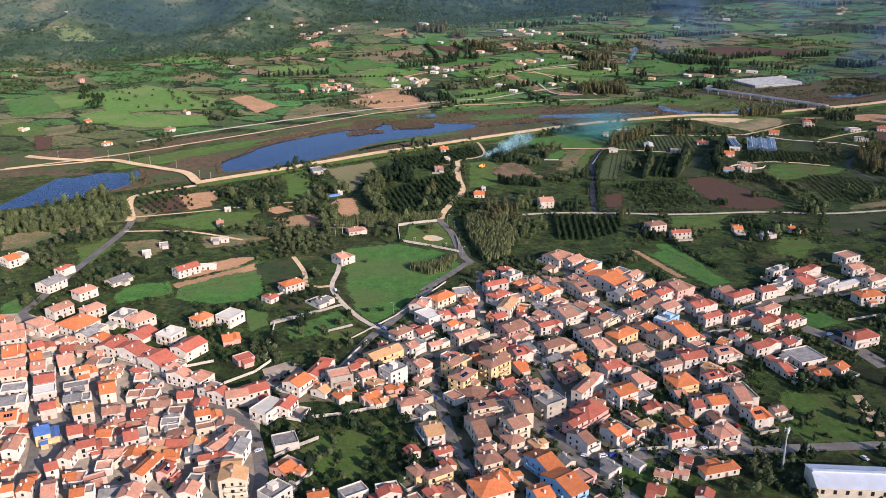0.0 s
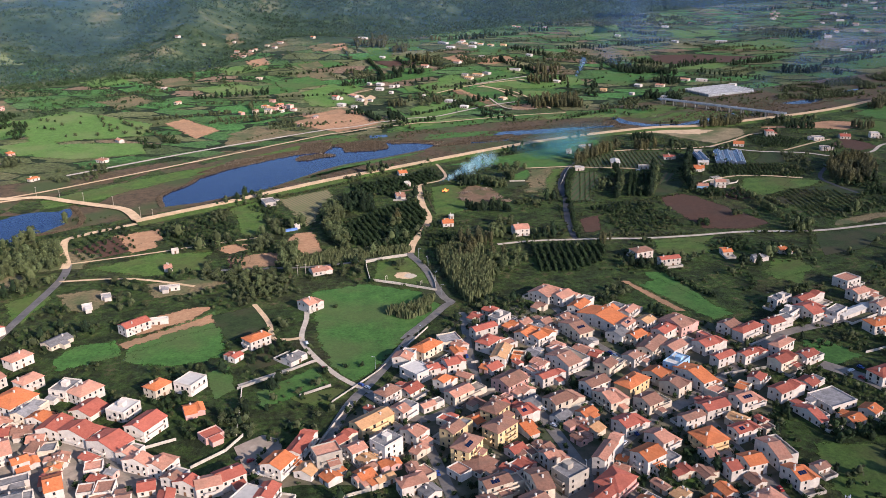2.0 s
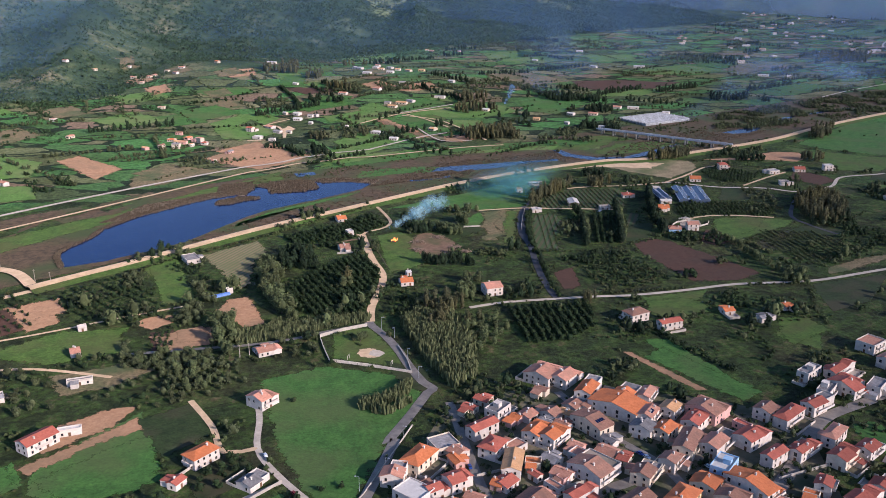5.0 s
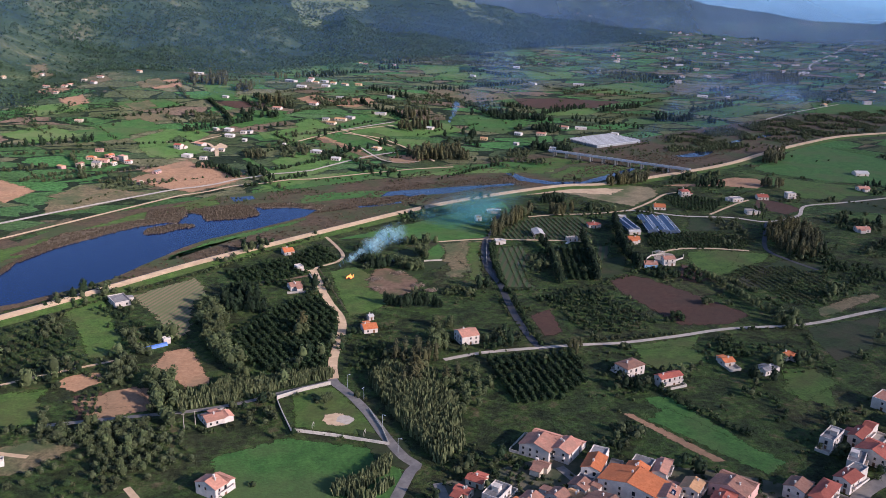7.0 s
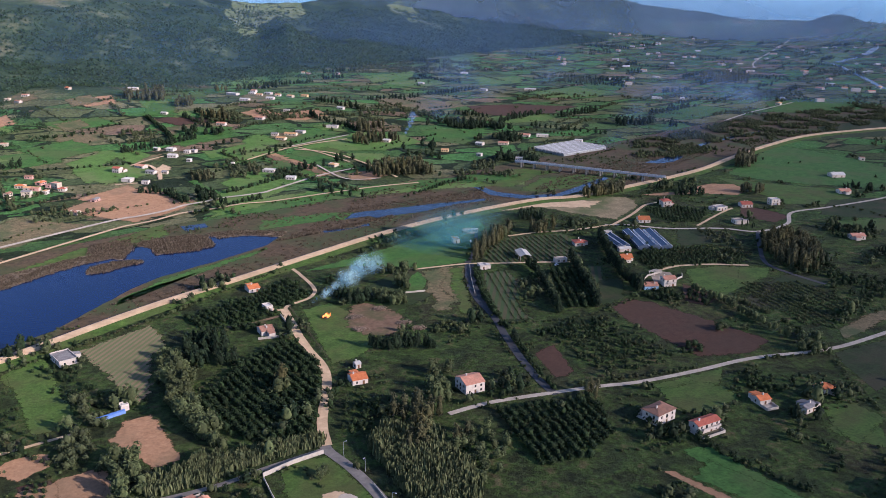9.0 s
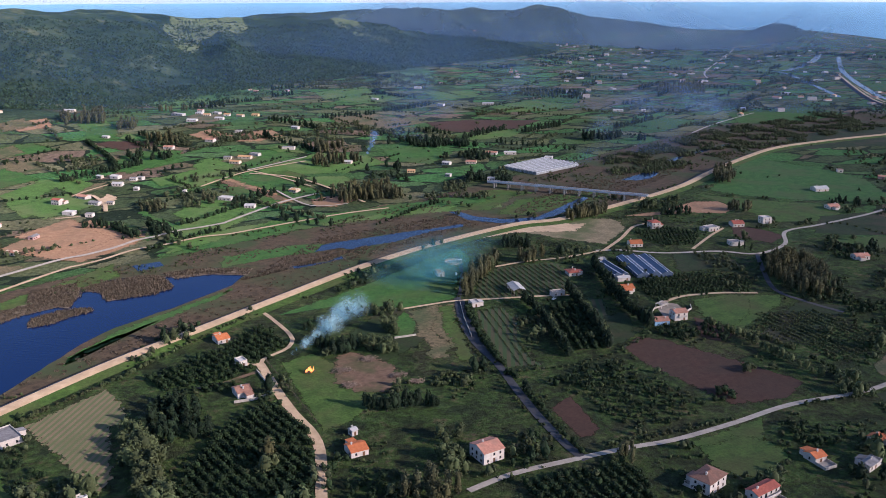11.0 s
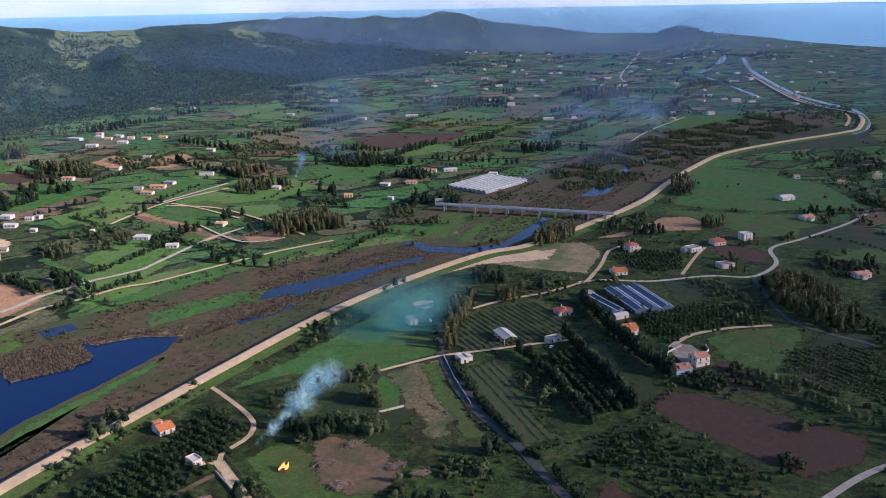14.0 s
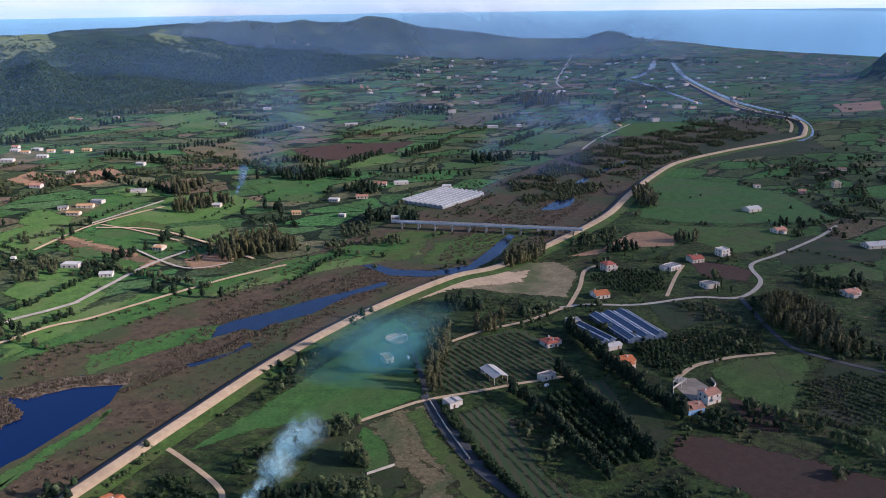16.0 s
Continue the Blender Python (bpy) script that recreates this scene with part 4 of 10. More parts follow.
drape("field", [(117, 866), (118, 843), (107, 822), (93, 823), (98, 845)], MEADOW, "small bright green paddock", "field")
drape("field", [(235, 1008), (277, 1027), (314, 1030), (345, 1034), (336, 1017), (357, 1005), (332, 984), (309, 993), (280, 1004), (245, 1000)], SAND, "bare sandy clearing at the embankment", "field", ragged=3)
drape("field", [(-183, 541), (-146, 562), (-130, 562), (-141, 540), (-170, 521)], SOIL, "bare brown field edge", "field")
# A darker sheet laid where the grass lies in shade.
drape("field", [(-6, 588), (18, 570), (13, 542), (-2, 553)], DARK_AND_SHADED_GRASS, "grass with shade put into a darker colour", "field")
drape("field", [(191, 367), (197, 368), (196, 342), (190, 330), (186, 330)], SAND, "bare earth track through the meadow", "field")
drape("field", [(-139, 650), (-100, 656), (-96, 628), (-125, 622)], SOIL, "bare brown plots", "field")
drape("pavement", [(266, 782), (272, 796), (284, 804), (290, 798), (286, 784), (278, 778)], PAVING, "pale paved yard of the farm", "field")
drape("pavement", [(-96, 397), (-84, 406), (-74, 400), (-76, 376), (-87, 374)], PAVING, "gravelled village square with parked cars", "field")
drape("water", [(103, 1024), (114, 1040), (126, 1044), (153, 1045), (179, 1048), (200, 1049), (216, 1049), (253, 1052), (248, 1043), (217, 1040), (195, 1033), (173, 1023), (154, 1022), (133, 1017), (125, 1026), (112, 1024)], RIVER_WATER, "narrow blue arm of the river among reeds", "water", ragged=1.5)
drape("water", [(72, 993), (82, 993), (104, 993), (119, 1003), (119, 996), (98, 990), (75, 987)], RIVER_WATER, "thin dark backwater among reeds", "water", ragged=1.5)
drape("water", [(260, 1099), (270, 1095), (275, 1072), (297, 1050), (327, 1045), (372, 1072), (414, 1098), (415, 1090), (365, 1052), (316, 1031), (284, 1040), (263, 1062)], RIVER_WATER, "blue river channel near the bridge", "water", ragged=1.5)
drape("water", [(500, 1150), (544, 1171), (568, 1179), (564, 1164), (536, 1143), (513, 1139)], RIVER_WATER, "blue pool of the river beyond the bridge", "water", ragged=1.5)
drape("water", [(606, 1213), (644, 1233), (666, 1241), (644, 1224), (608, 1204)], RIVER_WATER, "small blue pool among brown reeds", "water", ragged=1.5)
drape("water", [(690, 1253), (726, 1268), (785, 1287), (768, 1274), (717, 1256), (686, 1243)], RIVER_WATER, "thin blue river reach", "water", ragged=1.5)
drape("water", [(-37, 1048), (-16, 1051), (-14, 1038), (-34, 1031)], RIVER_WATER, "small pool among reeds", "water", ragged=1.5)
drape("field", [(-4, 595), (-5, 594), (-6, 593), (-7, 592), (-9, 592), (-10, 593), (-11, 594), (-12, 595), (-13, 596), (-12, 598), (-12, 599), (-11, 600), (-10, 601), (-8, 601), (-7, 600), (-6, 600), (-5, 598), (-4, 597)], CONCRETE, "round paved disc in the park", "field")
drape("field", [(118, 865), (138, 865), (122, 815), (113, 781), (100, 783), (107, 816)], DRY_GRASS, "strip of dry trodden earth in the pasture", "field", ragged=6)
drape("field", [(-48, 1564), (-26, 1645), (18, 1651), (1, 1552), (-15, 1554)], MEADOW, "green field beside a hedge", "field", ragged=1.5)
drape("field", [(-10, 1537), (11, 1583), (33, 1578), (18, 1537)], PASTURE, "small bright green field", "field", ragged=1.5)
drape("field", [(-27, 1683), (-17, 1768), (66, 1777), (66, 1714), (38, 1667)], GRASS, "pale green field", "field", ragged=1.5)
drape("field", [(-19, 1398), (-9, 1467), (30, 1487), (72, 1467), (63, 1439), (27, 1399), (-4, 1379)], MEADOW, "broad green field beyond the river", "field", ragged=1.5)
drape("field", [(-16, 1511), (-35, 1543), (-6, 1550), (46, 1528), (45, 1499), (-3, 1491)], DARK_SOIL, "dark brown fallow field", "field", ragged=1.5)
drape("field", [(64, 1393), (85, 1422), (98, 1424), (117, 1382), (108, 1356), (69, 1374)], PASTURE, "bright green field", "field", ragged=1.5)
drape("field", [(108, 1412), (122, 1445), (167, 1437), (208, 1415), (131, 1351)], MEADOW, "green meadow round a farm", "field", ragged=1.5)
drape("field", [(168, 1456), (206, 1476), (230, 1461), (214, 1413), (177, 1426)], PASTURE, "bright green field", "field", ragged=1.5)
drape("field", [(77, 1327), (89, 1328), (134, 1222), (128, 1209), (117, 1213)], FALLOW, "long brown field strip", "field", ragged=1.5)
drape("field", [(92, 1329), (108, 1334), (144, 1268), (145, 1242), (132, 1229)], MEADOW, "green field strip", "field", ragged=1.5)
drape("field", [(140, 1339), (166, 1343), (182, 1314), (170, 1274), (154, 1304)], GRASS, "pale green field with bare patches", "field", ragged=1.5)
drape("field", [(76, 1296), (103, 1287), (126, 1208), (105, 1211), (81, 1265)], MEADOW, "green field strip", "field", ragged=1.5)
drape("field", [(87, 1550), (124, 1578), (138, 1546), (98, 1519)], SOIL, "bare reddish field", "field", ragged=1.5)
drape("field", [(145, 1500), (183, 1539), (198, 1510), (160, 1489)], SOIL, "bare reddish field", "field", ragged=1.5)
drape("field", [(14, 1202), (31, 1229), (76, 1198), (95, 1182), (54, 1148), (27, 1154)], PASTURE, "large bright green field by the road", "field", ragged=1.5)
drape("field", [(-16, 1220), (-6, 1225), (15, 1162), (9, 1152)], MEADOW, "green field of leafy crop rows", "field", ragged=1.5)
drape("field", [(-70, 1310), (-45, 1353), (-29, 1356), (-34, 1329), (-68, 1303)], DRY_GRASS, "dry grass plot by the hamlet", "field", ragged=1.5)
drape("field", [(-46, 1283), (-34, 1307), (-23, 1287), (-30, 1269), (-43, 1245)], SAND, "bare sandy yard of the hamlet", "field", ragged=1.5)
drape("field", [(12, 1359), (33, 1348), (37, 1323), (20, 1316)], PASTURE, "small bright green plot", "field", ragged=1.5)
drape("field", [(84, 1922), (107, 2028), (205, 1990), (196, 1902), (99, 1841)], PASTURE, "bright green field under the slope", "field", ragged=1.5)
drape("field", [(110, 1705), (136, 1759), (176, 1721), (151, 1639), (111, 1620)], DRY_GRASS, "trodden ground between hamlet houses", "field", ragged=1.5)
drape("field", [(100, 1402), (120, 1424), (154, 1434), (148, 1403), (118, 1377)], DRY_GRASS, "trodden farmyard", "field", ragged=1.5)
drape("field", [(-116, 796), (-73, 824), (-65, 792), (-66, 779), (-74, 776), (-77, 727), (-86, 713)], CROP, "pale field with thin green crop rows", "field")
drape("field", [(-102, 681), (-93, 700), (-79, 703), (-74, 686), (-68, 651), (-82, 647)], SOIL, "bare reddish-brown ploughed field", "field")
drape("field", [(-122, 655), (-105, 658), (-101, 642), (-102, 633), (-121, 635)], SOIL, "bare brown plot", "field")
drape("islet", [(-18, 1008), (-15, 986), (-18, 978), (-33, 971), (-52, 971), (-61, 970), (-64, 991), (-76, 1001), (-73, 1010), (-57, 1016), (-43, 1017), (-29, 1018)], REED, "brown reed peninsula in the lake", "field", ragged=2.5)
drape("islet", [(-112, 990), (-90, 983), (-91, 969), (-86, 966), (-83, 980), (-79, 990), (-77, 1004), (-80, 1020), (-108, 1016)], REED, "tan reed spit reaching into the lake", "field", ragged=2)
drape("islet", [(-112, 938), (-98, 940), (-86, 948), (-74, 953), (-72, 959), (-80, 964), (-92, 963), (-108, 955)], REED, "low brown reed islet in the lake", "field", ragged=1.5)
drape("islet", [(-174, 955), (-143, 970), (-116, 986), (-87, 992), (-85, 976), (-115, 964), (-142, 944), (-166, 923), (-185, 906), (-205, 902), (-195, 918)], REED, "tan reed fringe along the lake", "field", ragged=3)
drape("islet", [(-20, 1020), (16, 1017), (47, 1002), (39, 986), (15, 1000), (-11, 1001)], REED, "tan reed fringe along the lake", "field", ragged=2)
road([(-249, 653), (-244, 621), (-248, 553), (-251, 486), (-248, 464), (-201, 433), (-156, 400), (-129, 376), (-108, 359), (-92, 344), (-84, 326), (-78, 306), (-76, 283)], 5.6, ASPHALT, label="narrow grey asphalt road")
road([(-95, 359), (-76, 372), (-58, 392), (-45, 430), (-34, 452), (-12, 502)] + [(-16, 500), (-2, 522), (11, 544)] + [(15, 548), (11, 556), (7, 576), (4, 599), (-1, 621), (-6, 635)] + [(-7, 642)], 5.2, ASPHALT, label="narrow grey asphalt road")
road([(-6, 642), (-3, 664), (8, 700), (12, 719), (12, 734), (10, 750), (9, 774), (9, 798), (9, 820)], 5.2, SAND, label="pale dirt track to the farm")
road([(9, 817), (12, 826), (21, 831), (30, 837), (36, 849), (36, 865), (34, 882), (32, 896), (29, 910)], 2.7, SAND, label="pale dirt track to the embankment")
road([(10, 819), (3, 823), (-4, 828)], 3.6, SAND, label="short sandy drive to the white hut")
road([(7, 811), (-5, 807), (-17, 803), (-30, 803)], 3.0, DIRT, label="brown earth track between the groves")
road([(-8, 639), (-36, 632), (-55, 626), (-80, 623), (-104, 624), (-150, 625)], 3.1, ASPHALT, label="narrow grey asphalt road")
road([(-33, 438), (-51, 458), (-67, 487), (-74, 508), (-73, 534), (-74, 553)], 3.1, CONCRETE, label="pale concrete lane")
road([(-74, 508), (-89, 508), (-95, 532), (-107, 561)], 3.1, SAND, label="curving pale gravel lane")
road([(-102, 455), (-78, 470), (-64, 478)], 2.3, CONCRETE, label="pale walled lane")
road([(-244, 618), (-197, 617), (-150, 597)], 2.7, SAND, label="pale farm lane")
road([(-247, 653), (-201, 666), (-146, 685), (-110, 695)], 2.3, SAND, label="pale farm lane")
road([(-36, 439), (-11, 411), (23, 434), (48, 439), (71, 445), (102, 455), (127, 467)], 6, ASPHALT, label="narrow grey asphalt road")
road([(307, 521), (275, 509), (226, 490), (190, 477), (157, 447), (127, 421), (94, 398), (67, 373), (50, 357), (41, 334)], 6.5, ASPHALT, label="wide grey village road")
road([(44, 412), (54, 358), (48, 339), (52, 324), (63, 317), (97, 319), (129, 321), (187, 324), (219, 322)], 6, ASPHALT, label="narrow grey asphalt road")
road([(36, 348), (50, 324), (61, 303), (75, 282)], 6, ASPHALT, label="narrow grey asphalt road")
road([(20, 532), (18, 461), (20, 431)], 4.5, ASPHALT, label="narrow grey asphalt road")
road([(-14, 408), (-6, 370), (1, 330), (9, 303), (14, 282)], 5, ASPHALT, label="narrow grey asphalt road")
road([(118, 403), (123, 371), (129, 321)], 5.5, ASPHALT, label="narrow grey asphalt road")
road([(76, 531), (87, 484), (99, 456), (102, 423), (110, 406)], 4.5, ASPHALT, label="narrow grey asphalt road")
road([(109, 492), (119, 451), (128, 421)], 4.5, ASPHALT, label="narrow grey asphalt road")
road([(197, 442), (213, 421), (221, 395)], 9, ASPHALT, label="wide grey road with parked cars")
road([(-248, 464), (-203, 372), (-180, 323), (-173, 288)], 4.2, ASPHALT, label="narrow grey asphalt road")
road([(-222, 442), (-188, 372), (-170, 334), (-162, 287)], 4.2, ASPHALT, label="narrow grey asphalt road")
road([(-183, 395), (-172, 372), (-155, 336)], 4.2, ASPHALT, label="narrow grey asphalt road")
road([(160, 873), (144, 833), (135, 797), (132, 762), (126, 732), (120, 696), (117, 664), (118, 651)], 4.7, TARMAC, label="dark asphalt road between hedges")
road([(161, 869), (152, 847), (142, 811), (133, 781)], 4.7, TARMAC, label="dark asphalt road between hedges")
road([(115, 869), (139, 869), (158, 868), (184, 860), (210, 853), (236, 844)], 2.7, SAND, label="pale farm lane")
road([(158, 868), (176, 899), (198, 947), (202, 963)], 3.1, TARMAC, label="dark lane to the hut")
road([(58, 651), (82, 655), (112, 654), (143, 652), (166, 649), (204, 650), (245, 653), (299, 648), (365, 658), (435, 663)], 3.5, CONCRETE, label="pale grey country lane")
road([(281, 804), (302, 809), (317, 807), (333, 803), (356, 792)], 3.1, SAND, label="curving pale gravel drive")
road([(313, 928), (332, 921), (359, 899), (402, 884), (426, 865), (467, 876), (499, 906), (544, 910), (617, 919), (666, 931)], 3.5, CONCRETE, label="pale country road")
# Dark tarmac colour takes the place of the shade on this lane.
road([(426, 865), (396, 827), (372, 791), (373, 763), (379, 738)], 3.5, TARMAC, label="country lane, its shade put into dark tarmac")
road([(318, 925), (354, 950), (387, 977), (407, 981)], 3.1, SAND, label="sandy farm track")
road([(388, 898), (430, 924), (458, 939)], 2.7, SAND, label="pale farm drive")
road([(218, 925), (247, 927), (277, 923), (316, 926)], 3.1, SAND, label="pale farm track")
road([(122, 1337), (163, 1305), (186, 1241), (199, 1167)], 3.1, SAND, label="pale lane")
road([(60, 1299), (119, 1345), (199, 1375)], 3.1, SAND, label="pale lane")
road([(-420, 846), (-396, 838), (-356, 830), (-330, 833), (-302, 818), (-270, 800), (-243, 783), (-224, 750)], 8, SAND, label="broad sandy track across the river bed")
road([(-470, 780), (-423, 796), (-396, 808), (-372, 816), (-345, 828)], 4, SAND, label="sandy track beside the pond")
road([(-215, 748), (-243, 731), (-259, 719), (-268, 708), (-262, 683), (-250, 653), (-249, 643)], 6, SAND, label="sandy track to the embankment")
road([(1886, 2528), (1521, 2186), (1398, 2030)], 4.7, CONCRETE, label="far two-lane road")
road([(1920, 2563), (2244, 2863), (2310, 2946)], 4.7, CONCRETE, label="far two-lane road")
road([(798, 1384), (893, 1442), (1047, 1517)], 3.1, CONCRETE, label="pale far lane")
road([(130, 1255), (145, 1177), (181, 1168)], 2.3, CONCRETE, label="pale lane")
road([(2270, 2419), (1848, 2030), (1496, 1644), (1393, 1494), (1341, 1403), (1260, 1326), (1161, 1259), (1089, 1233)], 14, SKY_TINTED_WATER, label="blue river curving towards the sea")
road([(1717, 2161), (1656, 2029), (1466, 1752), (1370, 1619)], 12, SKY_TINTED_WATER, label="far reach of the river, sky reflection in its colour")
road([(1722, 2106), (1978, 2266), (2311, 2530)], 20, SKY_TINTED_WATER, label="far reach of the river")
road([(1740, 1945), (1426, 1580), (1287, 1379), (1157, 1287)], 4.7, SAND, label="pale track along the far river")
road([(-86, 1224), (-75, 1223), (-64, 1225)], 3, SAND, label="pale lane through the hamlet")
road([(-41, 1234), (-40, 1264), (-47, 1299), (-54, 1306)], 4, SAND, label="sandy lane into the hamlet")
road([(54, 1146), (84, 1171), (111, 1193), (132, 1207), (165, 1222)], 4, CONCRETE, label="pale country road on the far bank")
road([(129, 1344), (150, 1309), (170, 1256)], 2.6, SAND, label="pale farm lane")
road([(122, 1352), (162, 1372), (206, 1396)], 3, CONCRETE, label="pale farm road")
road([(-68, 1305), (-52, 1323), (-30, 1341)], 2.6, SAND, label="pale lane behind the hamlet")
road([(-420, 800), (-344, 843), (-264, 908), (-193, 968)] + [(-93, 1053), (-75, 1064), (-56, 1073), (-30, 1091), (-5, 1096), (27, 1107), (50, 1106), (79, 1113), (121, 1123), (166, 1132), (212, 1135)], 3.6, SAND, label="pale track along the far bank")
road([(-330, 905), (-250, 972), (-173, 1030)] + [(-92, 1084), (-69, 1092), (-45, 1104), (-27, 1119), (-9, 1126), (10, 1136), (34, 1140), (56, 1146)], 4.4, CONCRETE, label="pale country road on the far bank")


# ---- house builder ----
TAKEN = {}


def take(x, y, r):
    """Marks ground as built on, in cells of 4 metres."""
    n = int(r // 4) + 1
    for i in range(-n, n + 1):
        for j in range(-n, n + 1):
            if math.hypot(i * 4, j * 4) <= r + 1:
                TAKEN[(round(x / 4) + i, round(y / 4) + j)] = True


def taken(x, y):
    return (round(x / 4), round(y / 4)) in TAKEN


def box(bm, x0, x1, y0, y1, z0, z1, mat=0):
    v = [bm.verts.new(p) for p in ((x0, y0, z0), (x1, y0, z0), (x1, y1, z0), (x0, y1, z0), (x0, y0, z1), (x1, y0, z1), (x1, y1, z1), (x0, y1, z1))]
    for f in ((3, 2, 1, 0), (4, 5, 6, 7), (0, 1, 5, 4), (1, 2, 6, 5), (2, 3, 7, 6), (3, 0, 4, 7)):
        bm.faces.new([v[i] for i in f]).material_index = mat
    return v


def window_mesh(w, h):
    """A window in the plane y = 0, seen from -y: frame, recessed pane with a mullion, sill."""
    bm = bmesh.new()
    t = 0.09
    box(bm, -w / 2, -w / 2 + t, -0.05, 0.05, 0, h, 0)
    box(bm, w / 2 - t, w / 2, -0.05, 0.05, 0, h, 0)
    box(bm, -w / 2, w / 2, -0.05, 0.05, h - t, h, 0)
    box(bm, -w / 2 - 0.08, w / 2 + 0.08, -0.12, 0.05, -0.08, 0.02, 0)
    box(bm, -w / 2 + t, w / 2 - t, -0.012, 0.04, 0.02, h - t, 1)
    return to_mesh(bm, "window", [FRAME, GLASS])


def door_mesh(w, h):
    bm = bmesh.new()
    box(bm, -w / 2 - 0.1, -w / 2, -0.08, 0.05, 0, h + 0.1, 0)
    box(bm, w / 2, w / 2 + 0.1, -0.08, 0.05, 0, h + 0.1, 0)
    box(bm, -w / 2, w / 2, -0.08, 0.05, h, h + 0.1, 0)
    box(bm, -w / 2, w / 2, -0.04, 0.04, 0, h, 1)
    return to_mesh(bm, "door", [FRAME, DOOR])


WINDOW, SHOP, DOOR_LEAF = window_mesh(1.1, 1.3), window_mesh(1.5, 1.95), door_mesh(1.1, 2.05)


def chimney_mesh():
    bm = bmesh.new()
    box(bm, -0.35, 0.35, -0.3, 0.3, -0.9, 0.95)
    box(bm, -0.48, 0.48, -0.42, 0.42, 0.95, 1.07)
    box(bm, -0.25, 0.25, -0.2, 0.2, 1.07, 1.3)
    return to_mesh(bm, "chimney", WALLS["w"][1])


CHIMNEY = chimney_mesh()
STOREY = 2.6
WORDS = {1: "single-storey", 2: "two-storey", 3: "three-storey"}


def gable_wall(w, d, h, rise):
    """Walls with gables at the two x ends; the ridge runs along x."""
    bm = bmesh.new()
    p = [(-w / 2, -d / 2), (w / 2, -d / 2), (w / 2, d / 2), (-w / 2, d / 2)]
    lo = [bm.verts.new((x, y, -0.6)) for x, y in p]
    hi = [bm.verts.new((x, y, h)) for x, y in p]
    r0, r1 = bm.verts.new((-w / 2, 0, h + rise)), bm.verts.new((w / 2, 0, h + rise))
    bm.faces.new((lo[0], lo[1], hi[1], hi[0]))
    bm.faces.new((lo[2], lo[3], hi[3], hi[2]))
    bm.faces.new((lo[1], lo[2], hi[2], r1, hi[1]))
    bm.faces.new((lo[3], lo[0], hi[0], r0, hi[3]))
    bm.faces.new((hi[0], hi[1], r1, r0))
    bm.faces.new((hi[2], hi[3], r0, r1))
    return bm


def slab(bm, pts, thick, mat=0):
    """A roof plane of some thickness from its upper outline."""
    up = [bm.verts.new(p) for p in pts]
    dn = [bm.verts.new((p[0], p[1], p[2] - thick)) for p in pts]
    bm.faces.new(up).material_index = mat
    bm.faces.new(dn[::-1]).material_index = mat
    for i in range(len(up)):
        j = (i + 1) % len(up)
        bm.faces.new((up[i], dn[i], dn[j], up[j])).material_index = mat


def gable_roof(w, d, h, rise, over=0.45):
    bm = bmesh.new()
    drop = rise / (d / 2) * over
    x, y = w / 2 + over * 0.6, d / 2 + over
    top = h + rise + 0.2
    slab(bm, [(-x, -y, h - drop + 0.2), (x, -y, h - drop + 0.2), (x, 0, top), (-x, 0, top)], 0.16)
    slab(bm, [(x, y, h - drop + 0.2), (-x, y, h - drop + 0.2), (-x, 0, top), (x, 0, top)], 0.16)
    box(bm, -x, x, -0.14, 0.14, top - 0.1, top + 0.1)
    return bm


def hip_roof(w, d, h, rise, over=0.5):
    bm = bmesh.new()
    x, y = w / 2 + over, d / 2 + over
    k = max(0.3, x - y)
    z0, z1 = h + 0.05, h + rise + 0.2
    a, b, c, e = (-x, -y, z0), (x, -y, z0), (x, y, z0), (-x, y, z0)
    r0, r1 = (-k, 0, z1), (k, 0, z1)
    slab(bm, [a, b, r1, r0], 0.14)
    slab(bm, [c, e, r0, r1], 0.14)
    slab(bm, [b, c, r1], 0.14)
    slab(bm, [e, a, r0], 0.14)
    box(bm, -k, k, -0.13, 0.13, z1 - 0.1, z1 + 0.09)
    return bm


def flat_roof(w, d, h):
    bm = bmesh.new()
    x, y, t = w / 2, d / 2, 0.22
    box(bm, -x + t, x - t, -y + t, y - t, h - 0.05, h + 0.12)
    box(bm, -x - 0.02, x + 0.02, -y - 0.02, -y + t, h - 0.1, h + 0.75, 1)
    box(bm, -x - 0.02, x + 0.02, y - t, y + 0.02, h - 0.1, h + 0.75, 1)
    box(bm, -x - 0.02, -x + t, -y + t, y - t, h - 0.1, h + 0.75, 1)
    box(bm, x - t, x + 0.02, -y + t, y - t, h - 0.1, h + 0.75, 1)
    return bm


HAMLET = {}


